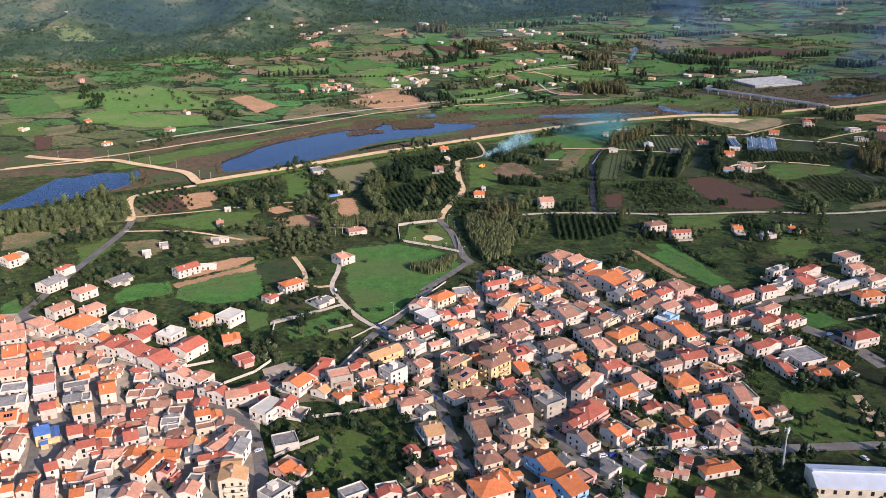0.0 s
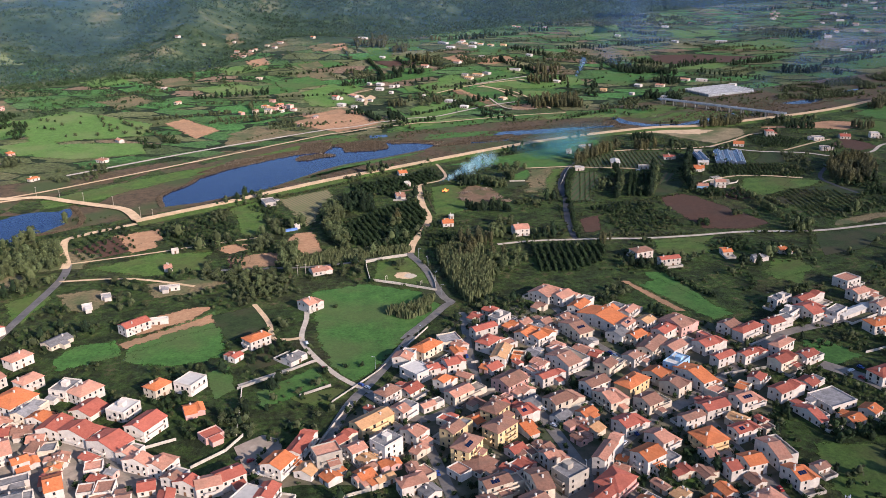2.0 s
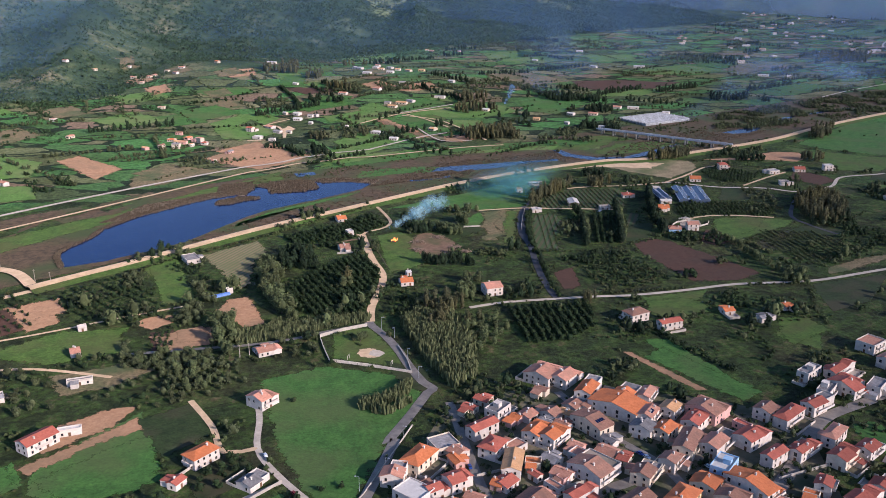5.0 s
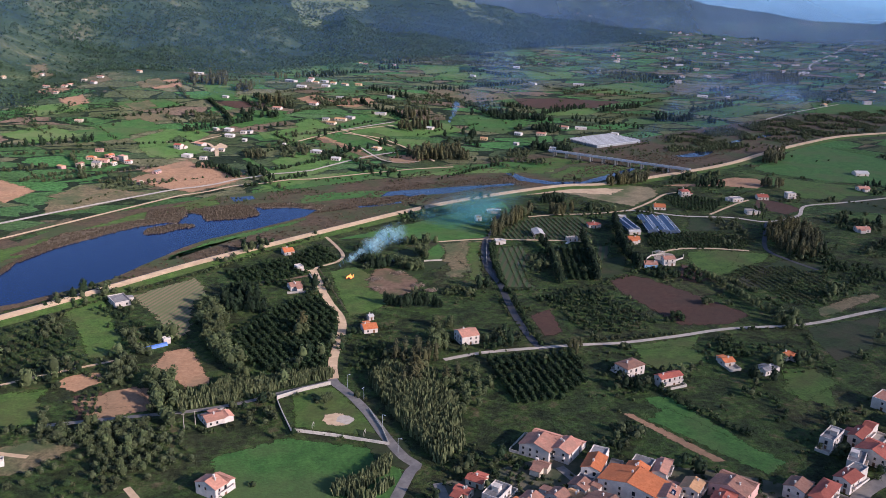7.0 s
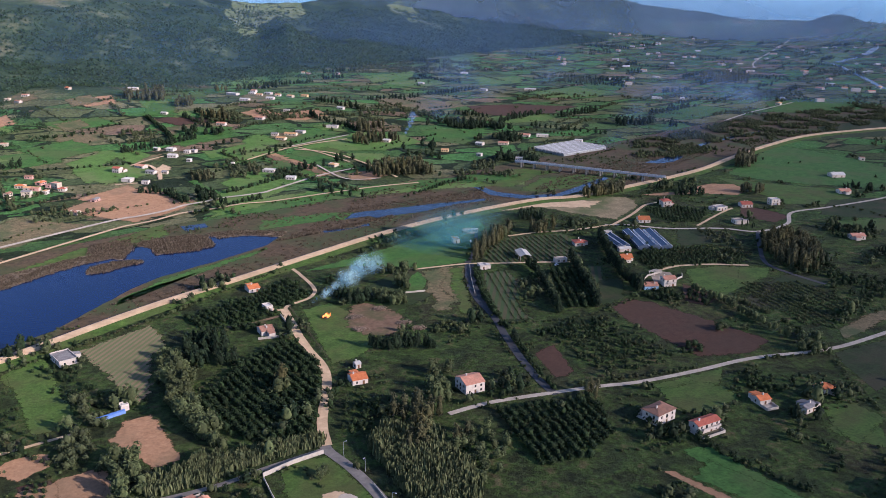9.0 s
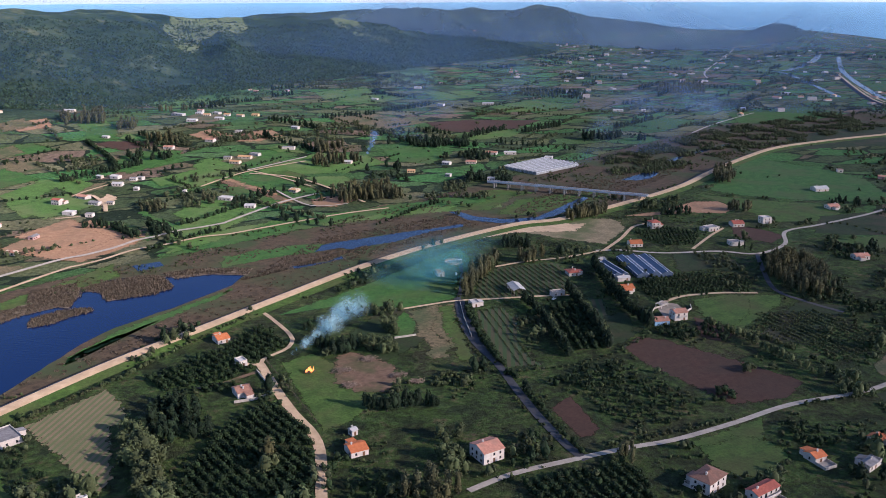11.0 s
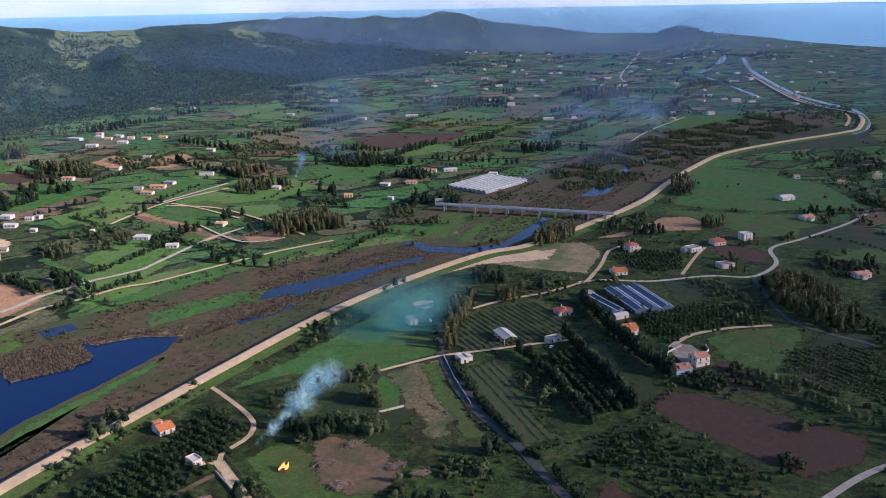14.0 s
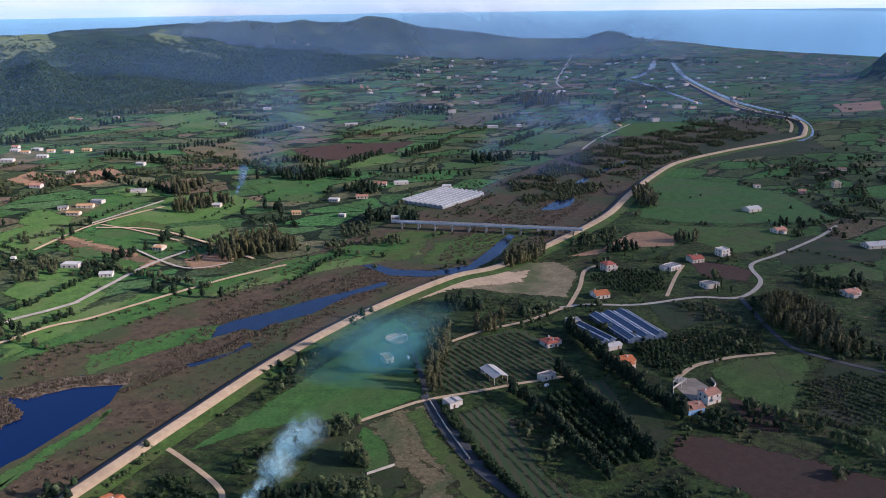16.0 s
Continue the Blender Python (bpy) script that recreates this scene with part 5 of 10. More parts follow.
def far_house(x, y, w, d, rot, storeys, roof, tiles, paint):
    """A small house of a far hamlet: walls, roof and dark openings, gathered by material."""
    take(x, y, max(w, d) / 2 + 0.5)
    if d > w:
        w, d, rot = d, w, rot + 90
    rng = random.Random(int(x * 31 + y * 17))
    w, d = w * 0.9, d * 0.9
    if rng.random() < 0.6:
        storeys = 1
    if tiles in "or" and rng.random() < 0.6:
        tiles = rng.choice("pwtg")
    h, rise = STOREY * storeys + 0.2, d * 0.15
    m = pose(x, y, height(x, y), 0, 0, rot)
    gaps = bmesh.new()
    for s in range(storeys):
        for i in range(3):
            u = (i - 1) * w * 0.3
            if rng.random() < 0.8:
                box(gaps, u - 0.6, u + 0.6, -d / 2 - 0.05, -d / 2 + 0.1, s * STOREY + 0.8, s * STOREY + 2.1)
                box(gaps, -w / 2 - 0.05, -w / 2 + 0.1, u * 0.4 - 0.6, u * 0.4 + 0.6, s * STOREY + 0.8, s * STOREY + 2.1)
    if roof == "f":
        body = bmesh.new()
        box(body, -w / 2, w / 2, -d / 2, d / 2, -0.6, h + 0.6)
        top = bmesh.new()
        box(top, -w / 2 + 0.3, w / 2 - 0.3, -d / 2 + 0.3, d / 2 - 0.3, h + 0.5, h + 0.62)
    else:
        body = gable_wall(w, d, h, rise)
        top = gable_roof(w, d, h, rise) if roof != "h" else hip_roof(w, d, h, rise)
    for bm, mat in ((body, WALLS[paint][1]), (top, ROOFS[tiles][1]), (gaps, GLASS)):
        rows = HAMLET.setdefault(mat.name, (mat, [], []))
        k = len(rows[1])
        bm.verts.index_update()
        rows[1].extend(tuple(m @ v.co) for v in bm.verts)
        rows[2].extend(tuple(k + v.index for v in f.verts) for f in bm.faces)
        bm.free()


def settle_hamlets():
    verts, faces, mats, index = [], [], [], []
    for i, (mat, v, f) in enumerate(HAMLET.values()):
        k = len(verts)
        verts += v
        faces += [tuple(a + k for a in row) for row in f]
        index += [i] * len(f)
        mats.append(mat)
    me = raw_mesh("hamlet", verts, faces, mats)
    me.polygons.foreach_set("material_index", index)
    tagged(new("hamlet", me), "scattered pale houses of far hamlets with tiled roofs", "houses", kind="stuff")


def house(x, y, w, d, rot, storeys, roof, tiles, paint, name="house"):
    if y > 1060:
        return far_house(x, y, w, d, rot, storeys, roof, tiles, paint)
    rng = random.Random(int(x * 31 + y * 17))
    far = y > 1000
    if roof == "f" and y < 640:
        w, d = min(w, 6 + w * 0.42), min(d, 6 + d * 0.42)
    take(x, y, max(w, d) / 2 + 0.5)
    if roof == "b" or (roof == "h" and d > w):
        w, d, rot = d, w, rot + 90
    home = new(name)
    z = height(x, y)
    home.matrix_world = pose(x, y, z, 0, 0, rot)
    tiled, rm = ROOFS[tiles]
    wname, wm = WALLS[paint]
    style = {"a": "gabled", "b": "gabled", "h": "hipped", "f": "flat"}[roof]
    where = "outbuilding" if name == "outbuilding" else "farmhouse" if y > 640 else "village house"
    tagged(home, f"{wname} {WORDS[storeys]} {where} with {style} {tiled} roof", "house" if name == "house" else name, {"outbuilding": "outbuildings"}.get(name, "farmhouses" if y > 640 else "village houses"))
    h = STOREY * storeys + 0.2 + rng.uniform(-0.15, 0.35)
    rise = min(2.6, d / 2 * 0.34)
    split = None
    if roof == "f":
        bm = bmesh.new()
        box(bm, -w / 2, w / 2, -d / 2, d / 2, -0.6, h)
        part("wall", bm, wm, home)
        part("roof", flat_roof(w, d, h), [rm, wm], home)
        if storeys > 1 and rng.random() < 0.6:
            bm = bmesh.new()
            sx = rng.uniform(-0.2, 0.2) * w
            box(bm, sx - 1.6, sx + 1.6, -1.5, 1.5, h + 0.12, h + 2.4)
            box(bm, sx - 1.8, sx + 1.8, -1.7, 1.7, h + 2.4, h + 2.55)
            part("stair_head", bm, wm, home)
    elif roof == "h":
        bm = bmesh.new()
        box(bm, -w / 2, w / 2, -d / 2, d / 2, -0.6, h)
        part("wall", bm, wm, home)
        part("roof", hip_roof(w, d, h, rise), rm, home)
    elif name == "house" and w > 8.2 and y < 640 and rng.random() < 0.75:
        # two joined blocks of different height: the second takes the +x end
        cut, low = w * rng.uniform(0.52, 0.68), rng.choice((0.35, 0.7, STOREY, STOREY)) if storeys > 1 else rng.choice((0.3, 0.5))
        split = (-w / 2 + cut, storeys - 1 if low == STOREY else storeys)
        part("wall", gable_wall(cut, d, h, rise), wm, home).matrix_local = pose((cut - w) / 2, 0, 0)
        part("roof", gable_roof(cut, d, h, rise), rm, home).matrix_local = pose((cut - w) / 2, 0, 0)
        ww, wd, wh = w - cut, d * rng.uniform(0.72, 1.0), h - low
        at = pose(w / 2 - ww / 2, rng.choice((-1, 1)) * (d - wd) / 2, 0)
        style = rng.random()
        if style < 0.4:
            bm = bmesh.new()
            box(bm, -ww / 2, ww / 2, -wd / 2, wd / 2, -0.6, wh)
            o = part("wing", bm, wm, home)
            part("terrace", flat_roof(ww, wd, wh), [ROOFS["g"][1] if rng.random() < 0.5 else PAVING, wm], o)
        else:
            o = part("wing", gable_wall(wd, ww, wh, min(1.5, ww * 0.16)), wm, home)
            part("wing_roof", gable_roof(wd, ww, wh, min(1.5, ww * 0.16)), rm, o)
            at = at @ pose(0, 0, 0, 0, 0, 90)
        o.matrix_local = at
    else:
        part("wall", gable_wall(w, d, h, rise), wm, home)
        part("roof", gable_roof(w, d, h, rise), rm, home)
    if roof != "f":
        for _ in range(1 if far else rng.choice((1, 1, 2))):
            c = new("chimney", CHIMNEY)
            c.parent = home
            cy = rng.uniform(-0.25, 0.25) * d
            c.matrix_local = pose(rng.uniform(-0.42, 0.0 if split else 0.3) * w, cy, h + rise * (1 - abs(cy) / (d / 2)) + 0.15)
    if not far and rng.random() < 0.5:
        # a lower wing on one side
        aw, ad, e = rng.uniform(3, 5.5), rng.uniform(3, 4.5), rng.choice((-1, 1))
        ah = STOREY * (1 if storeys < 3 else 2) + 0.1
        bm = bmesh.new()
        box(bm, -aw / 2, aw / 2, -ad / 2, ad / 2, -0.6, ah)
        o = part("wing", bm, wm, home)
        bm = bmesh.new()
        slab(bm, [(-aw / 2 - 0.2, -ad / 2 - 0.3, ah + 0.1), (aw / 2 + 0.2, -ad / 2 - 0.3, ah + 0.1), (aw / 2 + 0.2, ad / 2, ah + 0.75), (-aw / 2 - 0.2, ad / 2, ah + 0.75)], 0.14)
        lean = part("lean_to_roof", bm, rm, o)
        o.matrix_local = pose(rng.uniform(-0.2, 0.2) * w, -d / 2 - ad / 2 + 0.01, 0) if e < 0 else pose(0, d / 2 + ad / 2 - 0.01, 0, 0, 0, 180)
    # windows only on the sides turned to the camera's view: south, east and west
    doored = False
    for side, (length, depth) in enumerate(((w, d), (d, w), (w, d), (d, w))):
        face = rot - 90 + 90 * side
        ny = math.sin(radians(face))
        if ny > 0.45:
            continue
        m = pose(0, 0, 0, 0, 0, 90 * side) @ pose(0, -depth / 2, 0)
        n = max(1, min(2 if far else 4, int((length - 1) / 3.1)))
        for s in range(storeys):
            for i in range(n):
                u = (i + 0.5) / n * (length - 1.0) - (length - 1.0) / 2
                if split and (side == 1 or (side in (0, 2) and (u if side == 0 else -u) > split[0] - 0.7)):
                    continue
                if s == 0 and not doored and ny < -0.3 and i == n // 2:
                    doored = True
                    o = new("door", DOOR_LEAF)
                    o.parent = home
                    o.matrix_local = m @ pose(u, -0.01, 0.02)
                    continue
                if rng.random() < (0.14 if s else 0.3):
                    continue
                tall = s > 0 and storeys > 1 and rng.random() < 0.22
                o = new("window", SHOP if tall else WINDOW)
                o.parent = home
                o.matrix_local = m @ pose(u, -0.01, s * STOREY + (0.2 if tall else 0.85))
        if storeys > 1 and ny < -0.2 and not far and length > 7 and rng.random() < 0.55:
            bw = length * rng.uniform(0.35, 0.8)
            bm = bmesh.new()
            for s in range(1, storeys):
                zz = s * STOREY + 0.05
                box(bm, -bw / 2, bw / 2, -1.3, 0, zz - 0.18, zz)
                box(bm, -bw / 2, bw / 2, -1.3, -1.2, zz + 0.002, zz + 0.9)
                box(bm, -bw / 2, -bw / 2 + 0.1, -1.2, 0, zz + 0.002, zz + 0.9)
                box(bm, bw / 2 - 0.1, bw / 2, -1.2, 0, zz + 0.002, zz + 0.9)
            o = part("balcony", bm, wm, home)
            o.matrix_local = m @ pose(rng.uniform(-0.1, 0.1) * length, 0, 0)
    if roof != "f" and name == "house" and y < 640 and rng.random() < 0.07:
        # solar panels on the sunny slope
        for i in range(rng.choice((2, 3, 4))):
            bm = bmesh.new()
            box(bm, -0.55, 0.55, -0.9, 0.9, 0, 0.06)
            o = part("solar_panel", bm, SOLAR, home, "dark blue solar panel")
            tilt = math.degrees(math.atan2(rise, d / 2))
            o.matrix_local = pose(-w * 0.3 + i * 1.25, -d * 0.25, h + rise * 0.5 + 0.3, tilt)
    if name == "house" and y < 640 and x > -85:
        walled_yard(home, rng, x, y, w, d, rot)
    return home


def walled_yard(home, rng, x, y, w, d, rot):
    """A paved yard with a low wall on the side of a house where there is room."""
    for e in rng.sample((-1, 1), 2):
        deep = rng.uniform(3.5, 6.0)
        m = pose(x, y, 0, 0, 0, rot)
        spots = [m @ Vector((u * w / 2, e * (d / 2 + v * deep), 0)) for u in (-1, 0, 1) for v in (0.45, 1.0)]
        if any(taken(p.x, p.y) and (p - Vector((x, y, 0))).length > max(w, d) / 2 + 1.5 for p in spots):
            continue
        bm = bmesh.new()
        y0, y1 = sorted((e * d / 2, e * (d / 2 + deep)))
        box(bm, -w / 2, w / 2, y0, y1, -0.3, 0.42)
        part("yard", bm, rng.choice((PAVING, CONCRETE, YARD)), home, "paved yard")
        bm = bmesh.new()
        edge = e * (d / 2 + deep)
        box(bm, -w / 2, w / 2, edge - 0.12, edge + 0.12, -0.3, 1.45)
        for u in (-w / 2, w / 2):
            box(bm, u - 0.12, u + 0.12, min(y0, y1), max(y0, y1) - 0.0, -0.3, 1.4)
        part("yard_wall", bm, GREY_WALL, home, "pale rendered yard wall")
        return


SOLAR = plain("solar_glass", (0.012, 0.018, 0.05), 0.15)

for line in ROADS:
    for x, y in line:
        take(x, y, 2.2)


def infill(pts, rot, gap, seed):
    """Small houses and outbuildings that fill the gaps of a closely built quarter."""
    rng = random.Random(seed)
    xs, ys = [p[0] for p in pts], [p[1] for p in pts]
    x = min(xs)
    while x < max(xs):
        y = min(ys)
        while y < max(ys):
            px, py = x + rng.uniform(-1, 1), y + rng.uniform(-1, 1)
            if within(px, py, pts) and not any(taken(px + a, py + b) for a, b in ((0, 0), (2.5, 0), (-2.5, 0), (0, 2.5), (0, -2.5))):
                house(px, py, rng.uniform(6.5, 9.5), rng.uniform(6, 8), rot + rng.choice((0, 90)) + rng.uniform(-5, 5), 1, rng.choice("aabbf"), rng.choice("pprobgt"), rng.choice("wwwcw"), "outbuilding")
            y += gap
        x += gap


def within(x, y, pts):
    hit = False
    for (ax, ay), (bx, by) in zip(pts, pts[1:] + pts[:1]):
        if (ay > y) != (by > y) and x < (bx - ax) * (y - ay) / (by - ay) + ax:
            hit = not hit
    return hit

# ---- the houses, one by one ----
house(-243.6, 440.5, 10.8, 13.9, 27, 2, "a", "p", "w")
house(-237.7, 428.5, 12.0, 10.5, 23, 2, "a", "p", "w")
house(-228.4, 410.0, 10.7, 14.7, 22, 2, "a", "o", "w")
house(-222.6, 396.2, 12.1, 10.4, 19, 2, "a", "p", "w")
house(-217.8, 386.5, 11.7, 8.0, 23, 2, "a", "p", "c")
house(-210.2, 370.6, 12.0, 8.5, 17, 2, "f", "g", "w")
house(-204.9, 358.8, 11.6, 9.9, 17, 2, "a", "g", "w")
house(-198.4, 345.5, 10.4, 9.8, 18, 2, "a", "o", "w")
house(-187.9, 323.2, 6.3, 15.7, 9, 2, "b", "p", "w")
house(-230.1, 445.0, 13.9, 9.3, -36, 2, "h", "p", "w")
house(-223.2, 441.6, 9.3, 9.6, -30, 1, "b", "p", "w")
house(-217.9, 418.9, 12.8, 8.3, 36, 2, "a", "r", "c")
house(-211.8, 404.6, 10.6, 11.3, 29, 2, "a", "o", "w")
house(-206.5, 394.5, 11.0, 11.2, 21, 2, "a", "p", "w")
house(-199.0, 379.2, 9.1, 9.8, 22, 2, "a", "r", "w")
house(-194.1, 367.9, 10.0, 8.8, 23, 2, "f", "w", "w")
house(-186.2, 353.1, 6.7, 7.8, 24, 2, "a", "r", "w")
house(-178.4, 333.2, 9.7, 9.8, 27, 2, "a", "u", "y")
house(-209.4, 428.1, 6.8, 8.9, -17, 1, "b", "p", "w")
house(-197.1, 399.7, 7.8, 14.9, 28, 2, "a", "p", "w")
house(-183.5, 390.5, 10.7, 6.4, 32, 2, "a", "o", "w")
house(-183.2, 377.4, 12.8, 6.4, 22, 1, "f", "g", "w")
house(-175.7, 361.2, 11.7, 8.0, 17, 2, "a", "g", "w")
house(-168.8, 350.6, 8.8, 10.4, 24, 2, "a", "t", "w")
house(-163.2, 334.3, 11.6, 9.5, 24, 2, "a", "r", "w")
house(-153.9, 322.6, 12.8, 6.9, 25, 2, "a", "r", "w")
house(-161.1, 316.1, 5.9, 13.9, -1, 2, "b", "p", "w")
house(-164.3, 305.0, 5.0, 7.2, 31, 2, "a", "r", "w")
house(-164.6, 369.8, 7.1, 12.2, 22, 2, "a", "o", "w")
house(-156.4, 354.3, 9.9, 8.5, 18, 1, "a", "p", "w")
house(-137.1, 328.7, 10.3, 9.7, 23, 2, "a", "r", "w")
house(-124.4, 304.8, 5.6, 15.4, -17, 2, "b", "o", "w")
house(-115.5, 302.9, 5.1, 8.7, -17, 2, "b", "r", "k")
house(-144.2, 287.3, 8.8, 6.9, 17, 2, "a", "o", "w")
house(-169.1, 294.7, 5.0, 16.0, 10, 2, "b", "o", "w")
house(-175.2, 289.8, 5.0, 5.8, 23, 2, "a", "o", "w")
house(-157.7, 288.2, 5.0, 13.0, 19, 2, "a", "p", "w")
house(-125.0, 288.6, 8.1, 12.5, -1, 2, "b", "p", "w")
house(-208.7, 445.4, 16.9, 16.4, -31, 2, "h", "o", "w")
house(-196.9, 434.9, 9.1, 15.7, -23, 2, "b", "g", "c")
house(-188.3, 428.3, 9.8, 12.2, -24, 2, "b", "o", "w")
house(-179.8, 418.2, 11.4, 12.8, -16, 2, "b", "r", "w")
house(-165.8, 413.2, 18.0, 14.2, -29, 2, "b", "r", "w")
house(-150.1, 400.7, 18.2, 11.3, -34, 2, "b", "r", "w")
house(-139.2, 392.1, 8.0, 9.6, -27, 2, "b", "p", "w")
house(-132.3, 384.6, 13.6, 9.8, -26, 2, "b", "p", "w")
house(-123.5, 381.0, 10.4, 10.7, -28, 2, "b", "p", "w")
house(-115.2, 370.6, 8.7, 9.2, -30, 2, "b", "b", "w")
house(-108.0, 366.4, 12.1, 9.8, -27, 2, "b", "r", "w")
house(-101.0, 363.7, 10.4, 8.5, 17, 2, "a", "p", "w")
house(-93.3, 368.8, 11.5, 8.9, 32, 2, "a", "r", "w")
house(-176.2, 451.4, 11.9, 13.5, -37, 2, "h", "p", "w")
house(-187.1, 455.8, 10.2, 16.1, -19, 2, "f", "g", "w")
house(-170.1, 435.9, 13.8, 12.3, -28, 1, "b", "r", "w")
house(-152.5, 431.6, 11.1, 14.3, -26, 2, "f", "w", "w")
house(-138.0, 415.1, 12.0, 15.2, -30, 2, "b", "r", "w")
house(-140.9, 451.4, 8.9, 10.4, -36, 2, "h", "o", "c")
house(-125.2, 454.0, 11.7, 14.9, -30, 2, "f", "w", "w")
house(-119.2, 429.5, 9.4, 9.9, 20, 1, "a", "o", "k")
house(-107.2, 405.9, 9.3, 7.8, 38, 1, "f", "r", "k")
house(-72.6, 378.0, 10.6, 16.6, -30, 2, "b", "o", "w")
house(-64.9, 390.3, 7.0, 19.5, -21, 2, "b", "r", "w")
house(-48.9, 389.7, 6.1, 19.4, -47, 2, "b", "r", "c")
house(-53.5, 377.2, 12.5, 8.7, 21, 3, "f", "p", "g")
house(-41.3, 382.2, 7.8, 7.3, 33, 2, "a", "p", "w")
house(-61.5, 372.1, 8.7, 8.0, -29, 1, "b", "t", "w")
house(-110.4, 347.1, 11.8, 6.4, 22, 2, "a", "o", "w")
house(-84.0, 351.7, 9.9, 19.1, -30, 2, "f", "w", "w")
house(-76.1, 354.6, 7.4, 10.5, -18, 2, "b", "r", "w")
house(-71.8, 326.9, 9.8, 10.6, -69, 1, "f", "g", "w")
house(-90.2, 321.2, 8.3, 18.0, -7, 2, "b", "g", "w")
house(-86.6, 297.1, 10.8, 15.8, 6, 3, "b", "t", "c")
house(-97.9, 311.9, 14.9, 5.0, 19, 2, "a", "r", "w")
house(-96.9, 325.1, 6.2, 20.5, -28, 2, "b", "p", "w")
house(-67.6, 308.0, 10.2, 10.7, -35, 1, "b", "o", "k")
house(-68.7, 287.2, 8.6, 11.2, -38, 2, "f", "g", "w")
house(-51.5, 284.6, 8.1, 5.0, 15, 2, "a", "o", "w")
house(-38.5, 290.2, 6.8, 10.4, -58, 1, "f", "g", "w")
house(-24.4, 287.6, 8.8, 8.5, 17, 2, "b", "r", "w")
house(-102.2, 291.4, 7.2, 14.0, -8, 2, "b", "p", "w")
house(-34.3, 406.3, 9.0, 19.4, -50, 2, "b", "t", "y")
house(-26.5, 431.3, 8.1, 11.0, -45, 2, "h", "b", "w")
house(-16.9, 470.1, 9.4, 12.8, -22, 2, "b", "p", "w")
house(-11.5, 453.1, 17.5, 12.2, -50, 2, "f", "w", "w")
house(-15.2, 437.7, 8.5, 10.1, -44, 1, "b", "r", "w")
house(-4.7, 479.1, 9.6, 15.9, -43, 2, "h", "o", "c")
house(8.6, 491.1, 12.4, 12.6, -74, 1, "f", "g", "c")
house(-1.0, 454.9, 11.5, 6.3, 22, 2, "a", "r", "w")
house(8.6, 459.5, 11.3, 8.6, 20, 2, "a", "r", "w")
house(2.3, 441.8, 6.6, 12.3, -39, 2, "b", "o", "w")
house(11.3, 429.6, 7.8, 21.2, -53, 2, "b", "p", "c")
house(-19.1, 415.2, 8.5, 10.9, -44, 2, "b", "p", "w")
house(-6.1, 421.0, 5.0, 12.0, -59, 1, "b", "p", "w")
house(-28.0, 382.9, 9.6, 11.5, -47, 3, "f", "g", "w")
house(-15.2, 394.0, 10.1, 8.9, -45, 2, "b", "p", "w")
house(4.0, 392.4, 7.5, 17.2, -42, 3, "b", "b", "y")
house(6.4, 376.4, 8.9, 12.9, -34, 3, "h", "b", "y")
house(22.6, 389.6, 9.1, 14.0, -48, 3, "h", "b", "y")
house(22.3, 405.1, 8.8, 11.3, -42, 3, "h", "b", "y")
house(34.0, 436.5, 12.0, 14.1, -52, 2, "b", "b", "k")
house(37.0, 405.9, 8.6, 10.0, -65, 2, "b", "r", "w")
house(35.0, 395.8, 9.1, 6.5, -64, 1, "b", "o", "w")
house(28.6, 498.9, 6.7, 15.1, -62, 2, "b", "r", "w")
house(29.2, 481.5, 8.9, 11.8, -43, 2, "h", "r", "w")
house(34.1, 466.3, 8.0, 16.3, -22, 2, "b", "t", "w")
house(52.9, 490.7, 8.8, 14.9, -46, 2, "b", "o", "w")
house(59.1, 485.8, 8.7, 15.0, -50, 2, "b", "o", "w")
house(39.7, 512.9, 7.7, 13.6, -48, 2, "f", "g", "w")
house(84.5, 541.8, 10.2, 18.8, -50, 2, "b", "p", "w")
house(73.7, 546.9, 14.6, 17.7, -46, 2, "b", "p", "w")
house(91.0, 525.6, 8.3, 20.5, -41, 2, "b", "o", "w")
house(98.5, 505.9, 25.8, 14.4, -50, 2, "b", "o", "w")
house(103.2, 484.4, 10.5, 14.4, -47, 2, "b", "g", "w")
house(106.7, 515.8, 9.4, 16.4, -47, 2, "b", "o", "w")
house(118.2, 515.1, 6.0, 18.1, -41, 2, "b", "p", "w")
house(111.2, 496.4, 7.1, 19.1, -44, 2, "b", "p", "w")
house(123.3, 498.5, 7.9, 15.3, -49, 2, "b", "t", "w")
house(112.5, 480.8, 8.1, 16.1, -52, 2, "b", "o", "c")
house(128.8, 484.9, 8.7, 16.2, -50, 2, "b", "r", "w")
house(115.2, 466.1, 9.0, 18.7, -41, 2, "b", "b", "c")
house(139.1, 493.1, 16.0, 15.3, -57, 2, "b", "b", "k")
house(130.5, 465.8, 8.6, 23.2, -54, 2, "b", "p", "w")
house(146.6, 465.8, 9.7, 16.6, -63, 2, "b", "r", "w")
house(103.4, 456.1, 7.4, 13.8, -50, 2, "b", "b", "w")
house(88.3, 449.8, 8.6, 16.8, -44, 2, "b", "b", "c")
house(96.3, 454.2, 5.0, 14.5, -48, 1, "f", "g", "c")
house(127.6, 431.7, 21.0, 12.9, -64, 2, "b", "o", "w")
house(121.6, 445.4, 8.2, 16.8, -47, 2, "f", "w", "s")
house(109.5, 436.6, 10.5, 14.8, -47, 2, "b", "o", "c")
house(113.9, 423.7, 11.3, 11.3, -52, 2, "b", "b", "c")
house(93.0, 426.5, 9.3, 16.2, -51, 2, "h", "o", "y")
house(98.2, 410.1, 10.7, 14.9, -61, 2, "b", "b", "c")
house(74.9, 428.6, 8.8, 13.1, -59, 2, "b", "b", "w")
